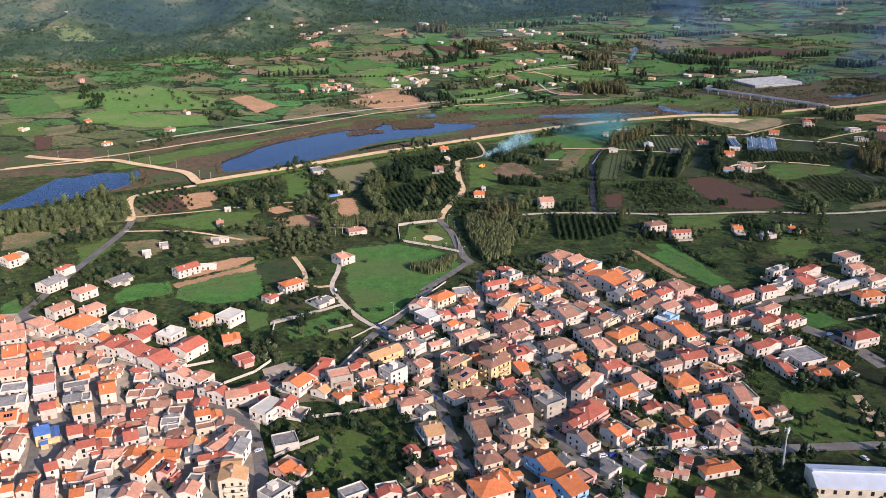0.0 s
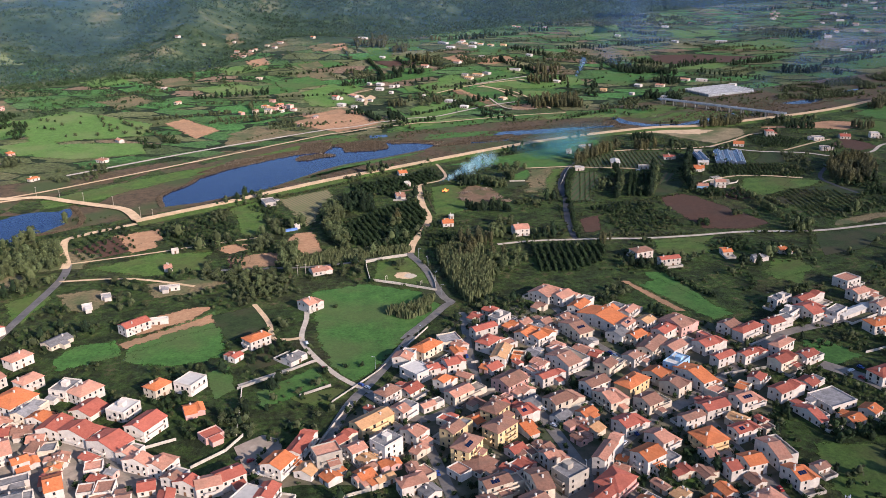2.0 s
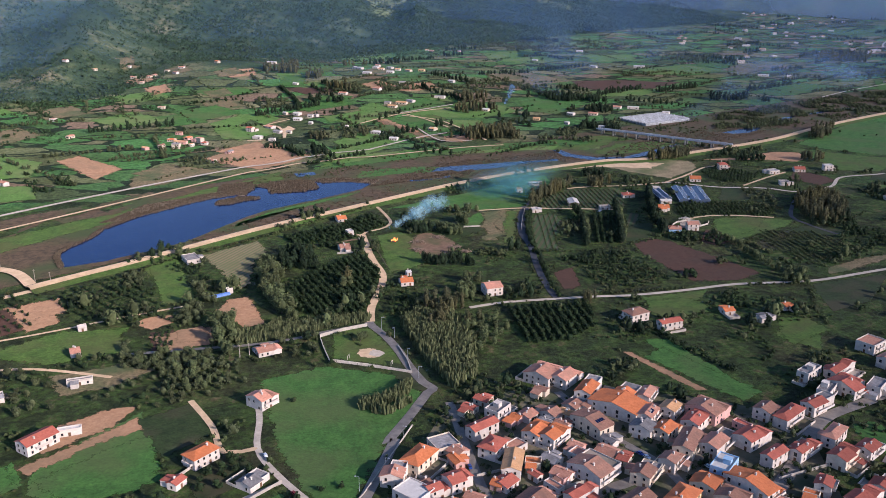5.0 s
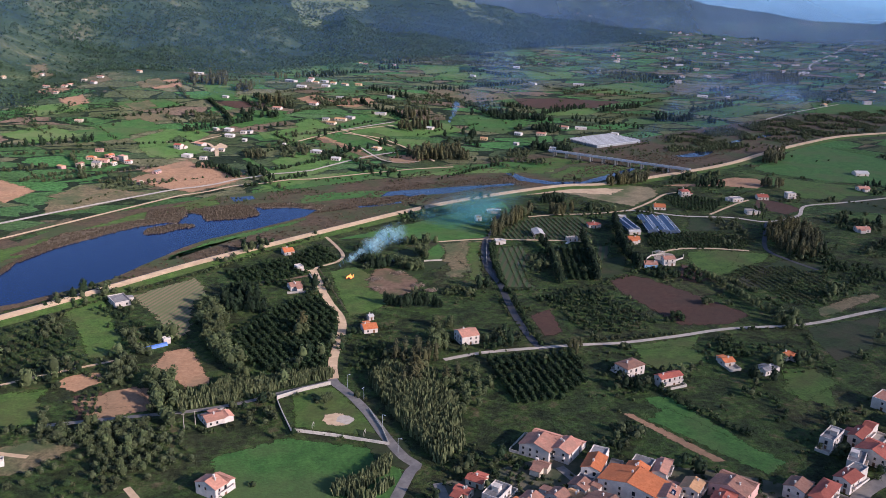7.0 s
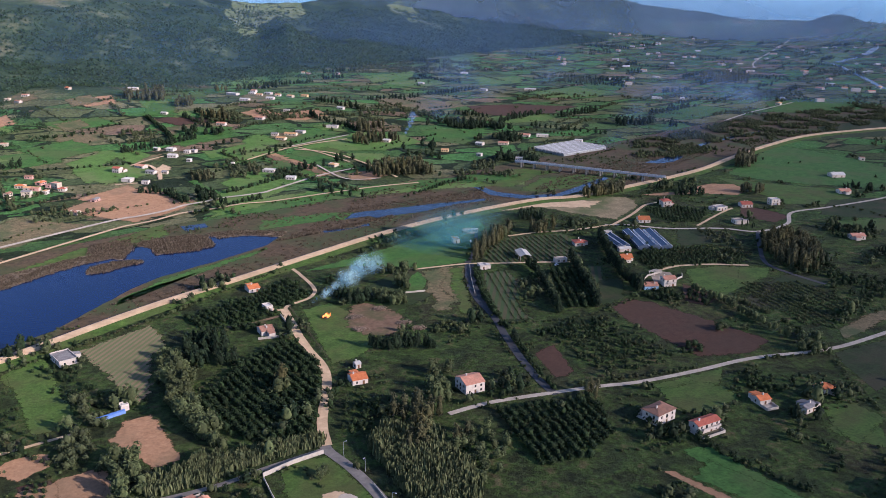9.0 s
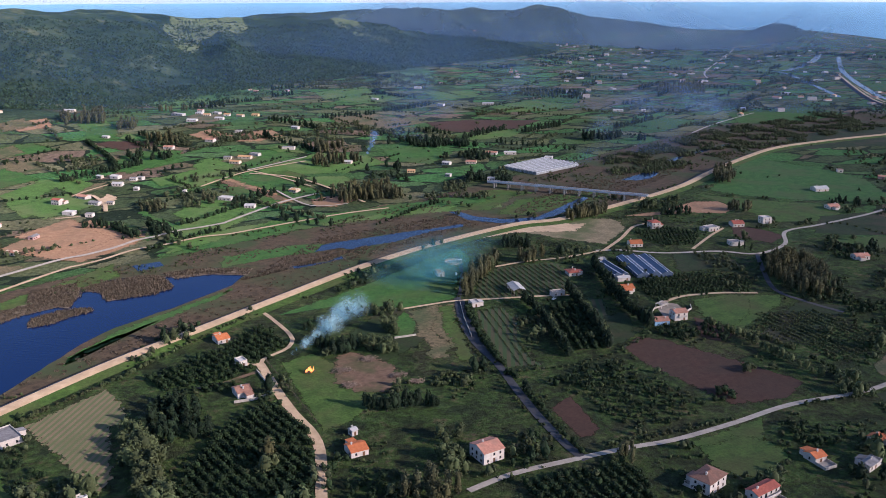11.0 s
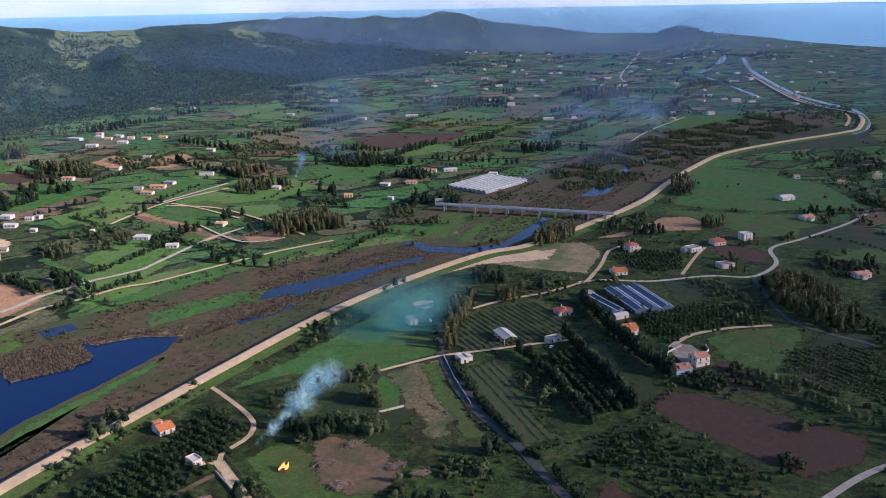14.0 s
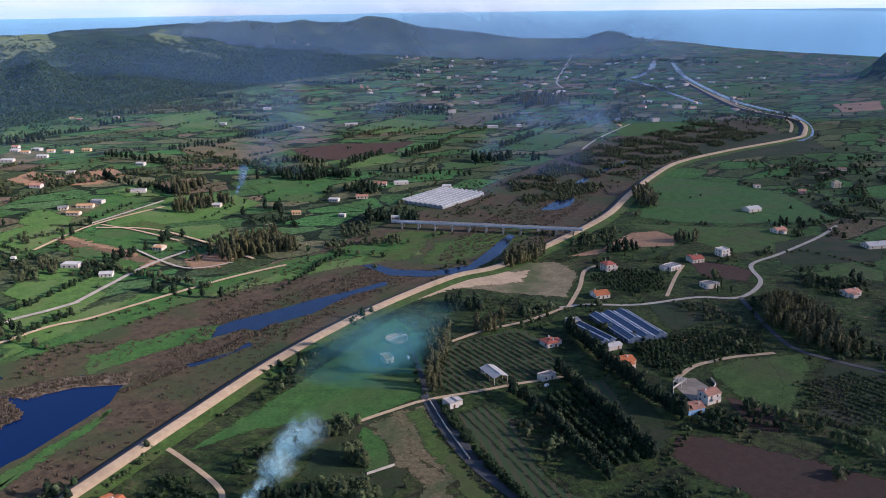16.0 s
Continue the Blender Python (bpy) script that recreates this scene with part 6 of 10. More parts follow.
house(79.5, 414.8, 14.3, 11.0, -67, 2, "b", "p", "c")
house(57.1, 416.8, 9.2, 19.4, -58, 2, "b", "b", "c")
house(55.3, 439.8, 5.9, 15.1, -61, 2, "b", "r", "w")
house(67.7, 456.8, 17.4, 16.3, -57, 2, "b", "b", "w")
house(81.7, 492.9, 19.1, 14.1, -64, 2, "b", "b", "c")
house(79.7, 514.6, 8.0, 12.6, -52, 1, "b", "b", "w")
house(167.6, 487.1, 8.7, 15.5, -58, 2, "b", "b", "w")
house(173.2, 478.8, 7.0, 17.7, -59, 2, "h", "r", "w")
house(194.4, 487.1, 7.8, 19.1, -67, 2, "b", "r", "w")
house(209.2, 518.1, 6.4, 19.7, -59, 2, "f", "g", "w")
house(205.8, 497.7, 6.6, 16.7, -50, 2, "f", "g", "w")
house(227.2, 518.2, 6.3, 22.2, -61, 2, "b", "r", "w")
house(221.1, 501.1, 15.5, 16.2, -67, 2, "b", "r", "w")
house(232.9, 496.2, 6.8, 15.1, -53, 2, "f", "g", "w")
house(245.2, 499.6, 6.0, 26.4, -63, 1, "b", "w", "w")
house(263.8, 542.6, 11.4, 17.1, -64, 2, "f", "p", "w")
house(263.3, 523.0, 8.8, 19.1, -67, 2, "b", "p", "w")
house(264.7, 502.6, 7.3, 17.4, -59, 2, "b", "p", "w")
house(248.9, 477.8, 9.5, 15.9, -78, 2, "h", "o", "w")
house(183.2, 458.6, 6.2, 14.8, -55, 2, "h", "p", "w")
house(177.4, 442.5, 8.6, 16.4, -61, 2, "b", "r", "c")
house(192.6, 446.1, 7.1, 15.0, -61, 2, "b", "r", "w")
house(164.9, 451.9, 5.5, 19.3, -61, 2, "b", "r", "w")
house(147.3, 448.8, 6.0, 12.7, -62, 2, "b", "r", "w")
house(156.9, 426.1, 6.6, 13.4, -45, 2, "b", "r", "w")
house(219.9, 422.0, 9.6, 16.1, -70, 2, "h", "r", "w")
house(181.3, 421.8, 8.5, 12.2, -56, 1, "b", "r", "w")
house(142.9, 406.1, 9.4, 15.3, -70, 2, "b", "p", "w")
house(164.6, 412.4, 7.9, 17.3, -63, 2, "b", "r", "w")
house(182.7, 403.6, 21.7, 23.7, -70, 1, "f", "g", "w")
house(168.1, 391.8, 16.4, 8.5, -70, 1, "b", "r", "w")
house(183.2, 385.2, 7.6, 8.4, -65, 1, "b", "o", "w")
house(195.0, 391.6, 8.0, 7.2, -54, 1, "b", "o", "w")
house(82.7, 392.2, 9.6, 15.7, -61, 2, "b", "r", "w")
house(92.6, 377.4, 11.3, 11.8, -60, 2, "b", "p", "w")
house(80.6, 360.3, 10.0, 10.9, -60, 3, "b", "o", "w")
house(65.5, 366.9, 5.5, 23.3, -35, 3, "b", "p", "w")
house(42.8, 368.8, 7.4, 10.8, -64, 2, "b", "p", "w")
house(45.8, 351.6, 10.0, 13.0, -57, 3, "f", "g", "g")
house(63.2, 346.5, 11.4, 13.7, -46, 2, "h", "r", "k")
house(56.7, 338.4, 6.1, 13.1, -49, 2, "b", "r", "k")
house(57.5, 324.7, 12.4, 8.3, -52, 2, "b", "b", "w")
house(72.4, 330.6, 9.8, 10.1, -51, 2, "b", "o", "w")
house(111.7, 373.7, 11.8, 12.3, -71, 2, "h", "o", "y")
house(110.5, 391.8, 6.0, 11.6, -66, 2, "b", "b", "w")
house(123.8, 400.1, 8.2, 13.5, -70, 2, "b", "r", "w")
house(114.6, 352.2, 8.1, 9.4, -73, 2, "b", "r", "w")
house(122.8, 354.6, 9.2, 8.7, -77, 2, "b", "o", "w")
house(108.6, 365.2, 8.0, 5.2, -73, 1, "b", "p", "w")
house(99.3, 325.8, 5.8, 11.4, -72, 2, "b", "r", "w")
house(118.5, 328.5, 9.7, 10.9, -68, 2, "h", "p", "w")
house(129.8, 379.1, 7.2, 13.2, -68, 2, "b", "r", "w")
house(136.9, 361.6, 17.0, 10.2, -79, 2, "b", "p", "w")
house(138.4, 344.1, 11.9, 9.6, -75, 2, "b", "o", "w")
house(150.3, 350.6, 5.0, 6.8, -69, 1, "b", "b", "w")
house(-18.1, 355.7, 7.1, 11.5, -71, 2, "h", "p", "w")
house(-8.0, 331.2, 11.6, 8.2, -69, 2, "b", "t", "w")
house(-3.7, 318.1, 5.0, 8.1, -62, 1, "b", "r", "w")
house(-5.0, 298.9, 5.1, 11.4, -60, 2, "h", "b", "y")
house(-13.8, 300.1, 7.4, 5.0, -55, 2, "h", "b", "y")
house(17.6, 348.6, 7.1, 17.7, -69, 3, "b", "b", "c")
house(32.2, 346.5, 15.0, 7.1, -77, 3, "b", "b", "c")
house(28.4, 332.3, 11.3, 8.6, -60, 3, "b", "b", "c")
house(12.0, 333.6, 18.9, 6.1, -72, 2, "b", "b", "c")
house(15.2, 317.1, 5.1, 9.6, -52, 2, "b", "b", "c")
house(15.9, 308.3, 8.3, 8.9, -65, 2, "h", "b", "c")
house(26.7, 323.3, 8.3, 7.0, -59, 2, "h", "b", "c")
house(25.5, 331.2, 6.5, 5.8, -52, 2, "b", "b", "c")
house(10.6, 368.6, 11.4, 11.7, -47, 1, "h", "b", "w")
house(15.6, 289.4, 13.0, 14.4, -66, 2, "h", "o", "w")
house(38.3, 306.2, 15.8, 8.1, -54, 2, "b", "o", "s")
house(45.0, 292.1, 18.1, 9.4, -54, 2, "b", "o", "s")
house(35.0, 285.1, 9.8, 7.3, -64, 2, "b", "o", "s")
house(109.8, 304.2, 5.8, 15.8, -74, 1, "h", "o", "w")
house(99.3, 287.0, 6.3, 6.0, -26, 1, "b", "r", "w")
house(-250.6, 507.3, 11.3, 14.9, -26, 2, "b", "g", "w")
house(-228.5, 466.9, 9.3, 13.0, -33, 2, "b", "p", "w")
house(-208.7, 465.8, 9.2, 11.6, -36, 2, "h", "p", "w")
house(-224.2, 493.4, 9.4, 12.4, -37, 2, "h", "p", "w")
house(-172.0, 530.6, 9.1, 15.9, -45, 2, "b", "r", "w")
house(-211.8, 517.2, 9.4, 14.7, -34, 1, "b", "g", "c")
house(-98.2, 501.9, 8.6, 13.4, -49, 2, "h", "o", "w")
house(-107.2, 484.5, 5.0, 6.7, -35, 1, "b", "r", "w")
house(-75.5, 479.6, 8.3, 12.3, -44, 1, "b", "g", "w")
house(-71.3, 550.1, 11.3, 11.4, -47, 2, "b", "p", "w")
house(-252.0, 531.3, 6.1, 12.1, -30, 2, "b", "r", "w")
house(-294.6, 552.3, 12.1, 15.0, -35, 2, "b", "o", "w")
house(-68.0, 610.5, 8.2, 13.4, -72, 1, "b", "p", "w")
house(-4.2, 865.0, 9.4, 7.8, -79, 1, "b", "o", "w")
house(-8.8, 786.3, 9.2, 8.0, -82, 1, "b", "b", "w")
house(25.6, 702.5, 8.9, 8.5, -87, 1, "b", "o", "w")
house(78.4, 673.4, 11.7, 11.2, -83, 2, "b", "p", "w")
house(152.6, 610.7, 9.6, 13.3, -72, 2, "h", "b", "w")
house(166.7, 593.8, 6.2, 14.3, -81, 2, "b", "r", "w")
house(212.2, 607.8, 6.8, 6.9, -90, 1, "b", "o", "w")
house(252.5, 607.5, 6.4, 8.8, -78, 1, "b", "o", "w")
house(229.4, 592.6, 5.0, 11.7, -76, 1, "b", "g", "w")
house(-121.8, 784.3, 15.7, 10.2, -69, 1, "f", "g", "w")
house(-1.0, 824.3, 6.6, 4.8, -76, 1, "f", "w", "w")
house(29.9, 719.4, 3.6, 3.2, -76, 1, "b", "w", "w", "outbuilding")
house(-92.3, 711.5, 4.0, 4.0, -68, 1, "f", "w", "w")
house(226.1, 848.9, 4.9, 9.3, -96, 1, "f", "g", "w")
house(163.9, 854.8, 7.3, 5.5, -95, 1, "f", "w", "w")
house(261.4, 883.9, 9.3, 8.1, -102, 1, "h", "r", "w")
house(170.2, 924.8, 8.4, 5.5, -99, 1, "f", "t", "w")
house(352.0, 927.9, 10.9, 10.5, -111, 1, "b", "o", "w")
house(297.9, 900.5, 6.4, 8.5, -112, 1, "f", "w", "w")
house(275.9, 836.8, 9.5, 9.5, -103, 1, "b", "o", "w")
house(287.1, 855.9, 4.9, 9.9, -99, 1, "b", "w", "w")
house(256.6, 774.3, 8.4, 9.8, -107, 1, "b", "p", "s")
house(272.9, 776.2, 7.7, 9.0, -100, 2, "b", "p", "w")
house(402.5, 967.5, 9.0, 8.4, -102, 2, "h", "r", "w")
house(443.1, 938.8, 9.1, 11.1, -93, 1, "f", "g", "w")
house(474.2, 940.5, 9.9, 10.6, -108, 1, "b", "r", "w")
house(505.1, 937.6, 8.0, 8.6, -101, 2, "f", "w", "w")
house(428.2, 893.5, 8.9, 9.0, -106, 1, "f", "g", "w")
house(490.4, 820.4, 8.1, 11.8, -107, 1, "b", "p", "w")
house(623.4, 873.0, 11.9, 18.5, -116, 1, "b", "w", "w")
house(657.8, 1014.7, 11.0, 14.8, -105, 1, "b", "w", "w")
house(605.5, 951.3, 9.0, 11.5, -104, 1, "b", "p", "w")
house(303, 2070, 10.3, 6.4, -50, 1, "a", "o", "k")
house(718, 2109, 8.5, 5.6, -50, 1, "a", "b", "c")
house(998, 2297, 9.1, 5.8, -20, 2, "h", "o", "k")
house(984, 2238, 7.7, 7.1, -50, 1, "h", "o", "c")
house(1665, 3081, 7.6, 6.4, 55, 1, "a", "o", "k")
house(1675, 3027, 10.9, 5.8, 55, 1, "h", "p", "k")
house(-174, 1230, 10.4, 7.2, -20, 1, "h", "o", "c")
house(-168, 1267, 9.2, 6.2, -20, 1, "a", "b", "k")
house(-160, 1217, 10.3, 6.8, -20, 2, "a", "p", "k")
house(-156, 1241, 9.3, 7.4, 55, 1, "h", "o", "k")
house(-147, 1228, 7.4, 6.6, 55, 1, "f", "b", "k")
house(-141, 1223, 10.9, 6.5, -50, 2, "f", "p", "c")
house(-166, 1194, 10.0, 6.1, -20, 2, "a", "r", "c")
house(-200, 1189, 9.0, 6.1, -50, 1, "a", "t", "k")
house(-182, 1190, 8.0, 5.6, 55, 2, "a", "b", "c")
house(-122, 1121, 8.9, 7.4, -35, 1, "h", "b", "c")
house(-105, 1163, 9.9, 5.8, 55, 1, "a", "o", "k")
house(-204, 1427, 10.6, 6.9, -20, 1, "f", "r", "c")
house(-237, 1664, 7.3, 7.5, -50, 1, "a", "p", "c")
house(-202, 1655, 10.8, 6.8, -50, 1, "a", "b", "w")
house(-138, 1726, 9.7, 6.8, -50, 2, "a", "o", "c")
house(296, 2088, 7.8, 6.0, -20, 1, "a", "t", "c")
house(363, 2064, 8.9, 6.6, -50, 1, "a", "r", "k")
house(-311, 959, 10.6, 7.5, -35, 1, "h", "b", "w")
house(-315, 1043, 10.1, 6.0, -50, 1, "a", "p", "w")
house(-415, 992, 8.9, 6.9, -50, 1, "h", "o", "k")
house(-357, 893, 9.8, 5.6, 55, 1, "h", "o", "w")
house(-472, 952, 8.7, 6.1, -35, 1, "a", "t", "w")
house(-331, 1350, 8.8, 7.1, -35, 1, "f", "r", "w")
house(-292, 1249, 10.2, 6.3, 55, 1, "a", "r", "c")
house(-167, 1220, 7.5, 6.5, -20, 1, "a", "o", "w")
house(-150, 1203, 7.1, 5.6, 55, 1, "f", "r", "w")
house(-135, 1212, 7.9, 6.4, -20, 1, "h", "r", "w")
house(-336, 1708, 7.7, 6.7, 55, 1, "h", "t", "c")
house(-729, 1721, 9.5, 5.8, -50, 2, "a", "r", "c")
house(-750, 1616, 8.8, 6.0, -50, 1, "f", "o", "c")
house(-376, 1690, 9.1, 7.4, -35, 1, "a", "b", "w")
house(-511, 1221, 7.8, 5.5, 55, 2, "h", "b", "k")
house(-626, 1265, 7.9, 6.1, 55, 1, "h", "p", "c")
house(824, 1022, 8.4, 6.0, -35, 2, "f", "r", "c")
house(769, 1029, 7.6, 6.0, -50, 1, "a", "p", "k")
house(758, 1077, 7.4, 6.9, 55, 1, "f", "b", "w")
house(922, 1071, 10.2, 6.3, -35, 1, "a", "b", "w")
house(1492, 3061, 10.4, 7.3, -30, 1, "h", "w", "c")
house(1647, 3054, 10.5, 5.9, -30, 1, "h", "w", "c")
house(1656, 3016, 10.2, 5.7, -30, 1, "a", "w", "w")
house(-19, 1370, 11, 9, -40, 2, "a", "w", "w")
house(-20, 1338, 12, 8, -28, 1, "a", "w", "w")
house(-57, 1297, 14, 9, -50, 1, "a", "p", "w")
house(-73, 1239, 12, 9, -34, 2, "f", "w", "w")
house(-82, 1280, 10, 8, -40, 2, "a", "r", "w")
house(-2, 1354, 8, 6, -28, 1, "f", "g", "w")
house(6, 1355, 7, 6, -50, 1, "f", "g", "w")
house(-4, 1312, 6, 5, -34, 1, "f", "w", "w")
house(-48, 1268, 12, 8, -40, 1, "a", "g", "w")
house(-34, 1263, 7, 5, -28, 1, "a", "g", "c")
house(-35, 1377, 8, 5, -50, 1, "a", "w", "c")
house(41, 1282, 4, 4, -34, 1, "f", "w", "w")
house(75, 1238, 16, 10, -40, 1, "f", "w", "w")
house(90, 1197, 11, 8, -28, 1, "a", "w", "w")
house(148, 1244, 10, 10, -50, 2, "h", "t", "c")
house(55, 1483, 14, 8, -34, 1, "a", "p", "w")
house(-12, 1568, 10, 6, -40, 1, "a", "w", "w")
house(-46, 1767, 20, 8, -28, 1, "a", "w", "c")
house(105, 1732, 24, 9, -50, 1, "f", "w", "w")
house(112, 1651, 16, 9, -34, 1, "a", "w", "w")
house(138, 1740, 12, 9, -40, 2, "f", "w", "w")
house(144, 1711, 11, 8, -28, 1, "a", "t", "c")
house(163, 1736, 14, 9, -50, 2, "f", "w", "w")
house(153, 1662, 14, 8, -34, 1, "a", "w", "w")
house(147, 1783, 10, 8, -40, 1, "a", "p", "w")
house(173, 1706, 10, 8, -28, 1, "a", "t", "w")
house(190, 1691, 12, 8, -50, 1, "a", "t", "c")
house(215, 1700, 12, 8, -34, 1, "a", "t", "y")
house(110, 1504, 13, 9, -40, 1, "a", "p", "w")
house(196, 1442, 18, 9, -28, 1, "f", "g", "w")
house(148, 1419, 14, 8, -50, 1, "f", "g", "w")
house(133, 1409, 18, 8, -34, 1, "a", "t", "c")
house(117, 1390, 14, 8, -40, 1, "a", "t", "c")
house(113, 1412, 10, 7, -28, 1, "a", "g", "c")
house(241, 1568, 12, 7, -50, 1, "a", "w", "w")
house(156, 1546, 10, 8, -34, 1, "f", "g", "w")
house(-77, 1282, 9, 7, -40, 1, "a", "b", "w")
house(-56, 1224, 8, 6, -28, 1, "f", "g", "w")
house(245, 1354, 12, 9, -40, 1, "a", "w", "c")
house(299, 1284, 10, 7, -28, 1, "a", "t", "y")
house(358, 1312, 11, 8, -50, 1, "a", "w", "w")
house(389, 1307, 14, 9, -34, 1, "a", "p", "c")
house(442, 1353, 16, 9, -40, 1, "a", "p", "w")
house(465, 1345, 18, 9, -28, 1, "f", "w", "w")
house(330, 1248, 7, 6, -50, 1, "f", "w", "w")
house(360, 1200, 9, 7, -34, 2, "f", "w", "w")
house(493, 1295, 11, 9, -40, 2, "f", "w", "w")
house(675, 1806, 24, 10, -28, 1, "a", "w", "c")
house(582, 1814, 14, 9, -50, 1, "f", "w", "w")
house(637, 2048, 16, 9, -34, 1, "a", "w", "w")
house(848, 1639, 20, 9, -40, 1, "f", "w", "w")
house(889, 1620, 8, 8, -28, 3, "f", "w", "w")
house(489, 1907, 12, 8, -50, 1, "a", "w", "w")
house(-210, 567, 6, 4.5, 20, 1, "f", "w", "w", "outbuilding")
house(-203, 583, 6, 4, 20, 1, "f", "g", "w", "outbuilding")
house(-175, 633, 5, 4, 20, 1, "a", "p", "w", "outbuilding")
house(-177, 666, 5, 3.5, 20, 1, "f", "w", "w", "outbuilding")
house(-165, 592, 16, 3, 8, 1, "f", "g", "w", "outbuilding")
house(-160, 539, 11, 3.5, 8, 1, "f", "w", "w", "outbuilding")
spread = random.Random(63)
for _ in range(150):
    fx = spread.uniform(900, 2500)
    fy = spread.uniform(1500, 1450 + 0.85 * fx)
    if fy < 0.62 * fx + 560 or spread.random() < 0.35 or fy > foot_y(fx) - 60:
        continue
    house(round(fx), round(fy), spread.uniform(9, 20), spread.uniform(8, 11), spread.uniform(0, 180), spread.choice((1, 1, 2)), spread.choice("aaf"), spread.choice("pwwt"), "w")

infill([(-271, 454), (-246, 459), (-220, 441), (-179, 415), (-139, 382), (-105, 357), (-91, 340), (-78, 283), (-189, 284)], 8, 8.5, 3)
infill([(-90, 360), (-45, 399), (-20, 432), (20, 512), (75, 521), (142, 501), (164, 458), (124, 373), (53, 348), (24, 300), (-9, 301), (-15, 359), (-63, 362)], 35, 13, 4)
house(1117, 3646, 9.3, 6.8, -30, 1, "f", "b", "c")
house(1145, 3654, 8.7, 6.6, -30, 1, "a", "r", "k")
house(1173, 3660, 8.1, 6.7, -30, 1, "h", "p", "k")
house(1201, 3664, 7.1, 5.7, -30, 1, "a", "b", "c")
house(1222, 3651, 8.3, 5.7, -30, 1, "h", "o", "w")
house(1344, 3516, 10.8, 5.8, -30, 1, "a", "r", "c")
house(1455, 3510, 10.4, 6.8, -30, 1, "a", "t", "k")
house(1490, 3467, 10.4, 5.5, -30, 1, "a", "o", "w")
house(2298, 3256, 8.3, 6.2, -30, 1, "a", "t", "k")
house(2312, 3238, 9.9, 7.1, -30, 1, "a", "t", "w")
house(2064, 3134, 8.5, 7.1, -30, 1, "a", "p", "c")
house(2086, 3093, 8.5, 6.4, -30, 1, "a", "p", "k")
house(2693, 2657, 10.8, 6.4, -30, 1, "a", "o", "c")
house(2730, 2608, 7.5, 5.5, -30, 1, "f", "r", "w")
house(2875, 2612, 9.0, 7.4, -30, 1, "h", "o", "w")
house(2782, 2312, 10.2, 7.5, -30, 1, "a", "r", "k")
house(2357, 2719, 7.6, 7.3, -30, 1, "a", "t", "w")
house(2478, 2242, 8.2, 6.2, -30, 1, "a", "t", "k")
house(2730, 2174, 7.2, 6.3, -30, 1, "a", "r", "w")
house(2617, 2011, 7.6, 7.4, -30, 1, "f", "b", "c")
house(2444, 2511, 9.2, 6.3, -30, 1, "a", "o", "k")
house(2327, 2860, 8.4, 7.1, -30, 1, "a", "p", "c")
house(2292, 2883, 10.2, 5.5, -30, 1, "f", "b", "w")
house(2913, 2441, 7.2, 5.9, -30, 1, "f", "o", "k")
house(1612, 3060, 9.1, 7.4, -30, 1, "f", "t", "w")
house(1617, 3042, 7.2, 6.3, -30, 1, "f", "t", "w")
house(1641, 3051, 7.9, 6.3, -30, 1, "f", "b", "k")
house(1652, 3013, 7.1, 7.1, -30, 1, "a", "r", "c")
house(1721, 2766, 8.2, 5.9, -30, 1, "a", "r", "c")
house(1723, 2739, 8.6, 5.9, -30, 1, "a", "b", "c")
house(1067, 2446, 8.1, 6.8, -30, 1, "a", "p", "k")
house(1027, 2346, 7.3, 6.9, -30, 1, "a", "b", "c")
house(1019, 2305, 7.8, 5.5, -30, 1, "f", "r", "k")
house(1044, 2419, 7.5, 6.0, -30, 1, "h", "t", "w")
house(1473, 3071, 7.1, 7.1, -30, 1, "a", "r", "c")
house(-274, 1691, 10.0, 6.2, -30, 1, "a", "p", "c")
house(-244, 1659, 8.2, 7.3, -30, 1, "a", "p", "c")
house(-251, 1615, 7.4, 6.8, -30, 1, "h", "p", "c")
house(-218, 1684, 8.5, 6.5, -30, 1, "f", "p", "c")
house(-195, 1694, 10.9, 5.8, -30, 1, "a", "p", "w")
house(-291, 1772, 9.9, 5.8, -30, 1, "f", "p", "w")
house(-220.3, 335.4, 7.0, 5.0, 18, 1, "a", "t", "w", "outbuilding")
house(-109.1, 327.8, 8.3, 4.0, -28, 1, "a", "o", "w", "outbuilding")
house(-170.1, 384.7, 6.6, 4.1, 32, 1, "a", "o", "c", "outbuilding")
house(-191.5, 277.3, 7.7, 4.0, 23, 1, "a", "o", "w", "outbuilding")
house(-125.8, 272.8, 8.6, 5.5, -1, 1, "a", "r", "k", "outbuilding")
house(-114.7, 259.5, 8.9, 4.4, -1, 1, "a", "b", "c", "outbuilding")
house(-144.1, 256.0, 4.7, 4.7, -1, 1, "a", "b", "k", "outbuilding")
house(-171.8, 281.7, 4.9, 3.9, 23, 1, "a", "o", "c", "outbuilding")
house(-127.2, 346.8, 6.8, 5.0, 22, 1, "a", "g", "k", "outbuilding")
house(-186.6, 265.9, 6.8, 5.2, 23, 1, "f", "p", "w", "outbuilding")
house(-176.7, 273.1, 6.4, 4.1, 23, 1, "a", "t", "c", "outbuilding")
house(-141.2, 352.1, 6.9, 5.9, 22, 1, "a", "b", "c", "outbuilding")
house(-132.0, 309.4, 7.1, 4.8, -17, 1, "a", "p", "c", "outbuilding")
house(-178.7, 259.9, 7.4, 4.2, 23, 1, "a", "p", "w", "outbuilding")
house(-112.9, 249.6, 5.9, 5.2, -1, 1, "a", "b", "c", "outbuilding")
house(-92.3, 256.8, 6.1, 3.9, -1, 1, "a", "t", "k", "outbuilding")
house(-155.0, 253.7, 8.6, 5.0, -1, 1, "f", "t", "k", "outbuilding")
house(-108.4, 265.5, 8.1, 5.2, -1, 1, "a", "g", "k", "outbuilding")
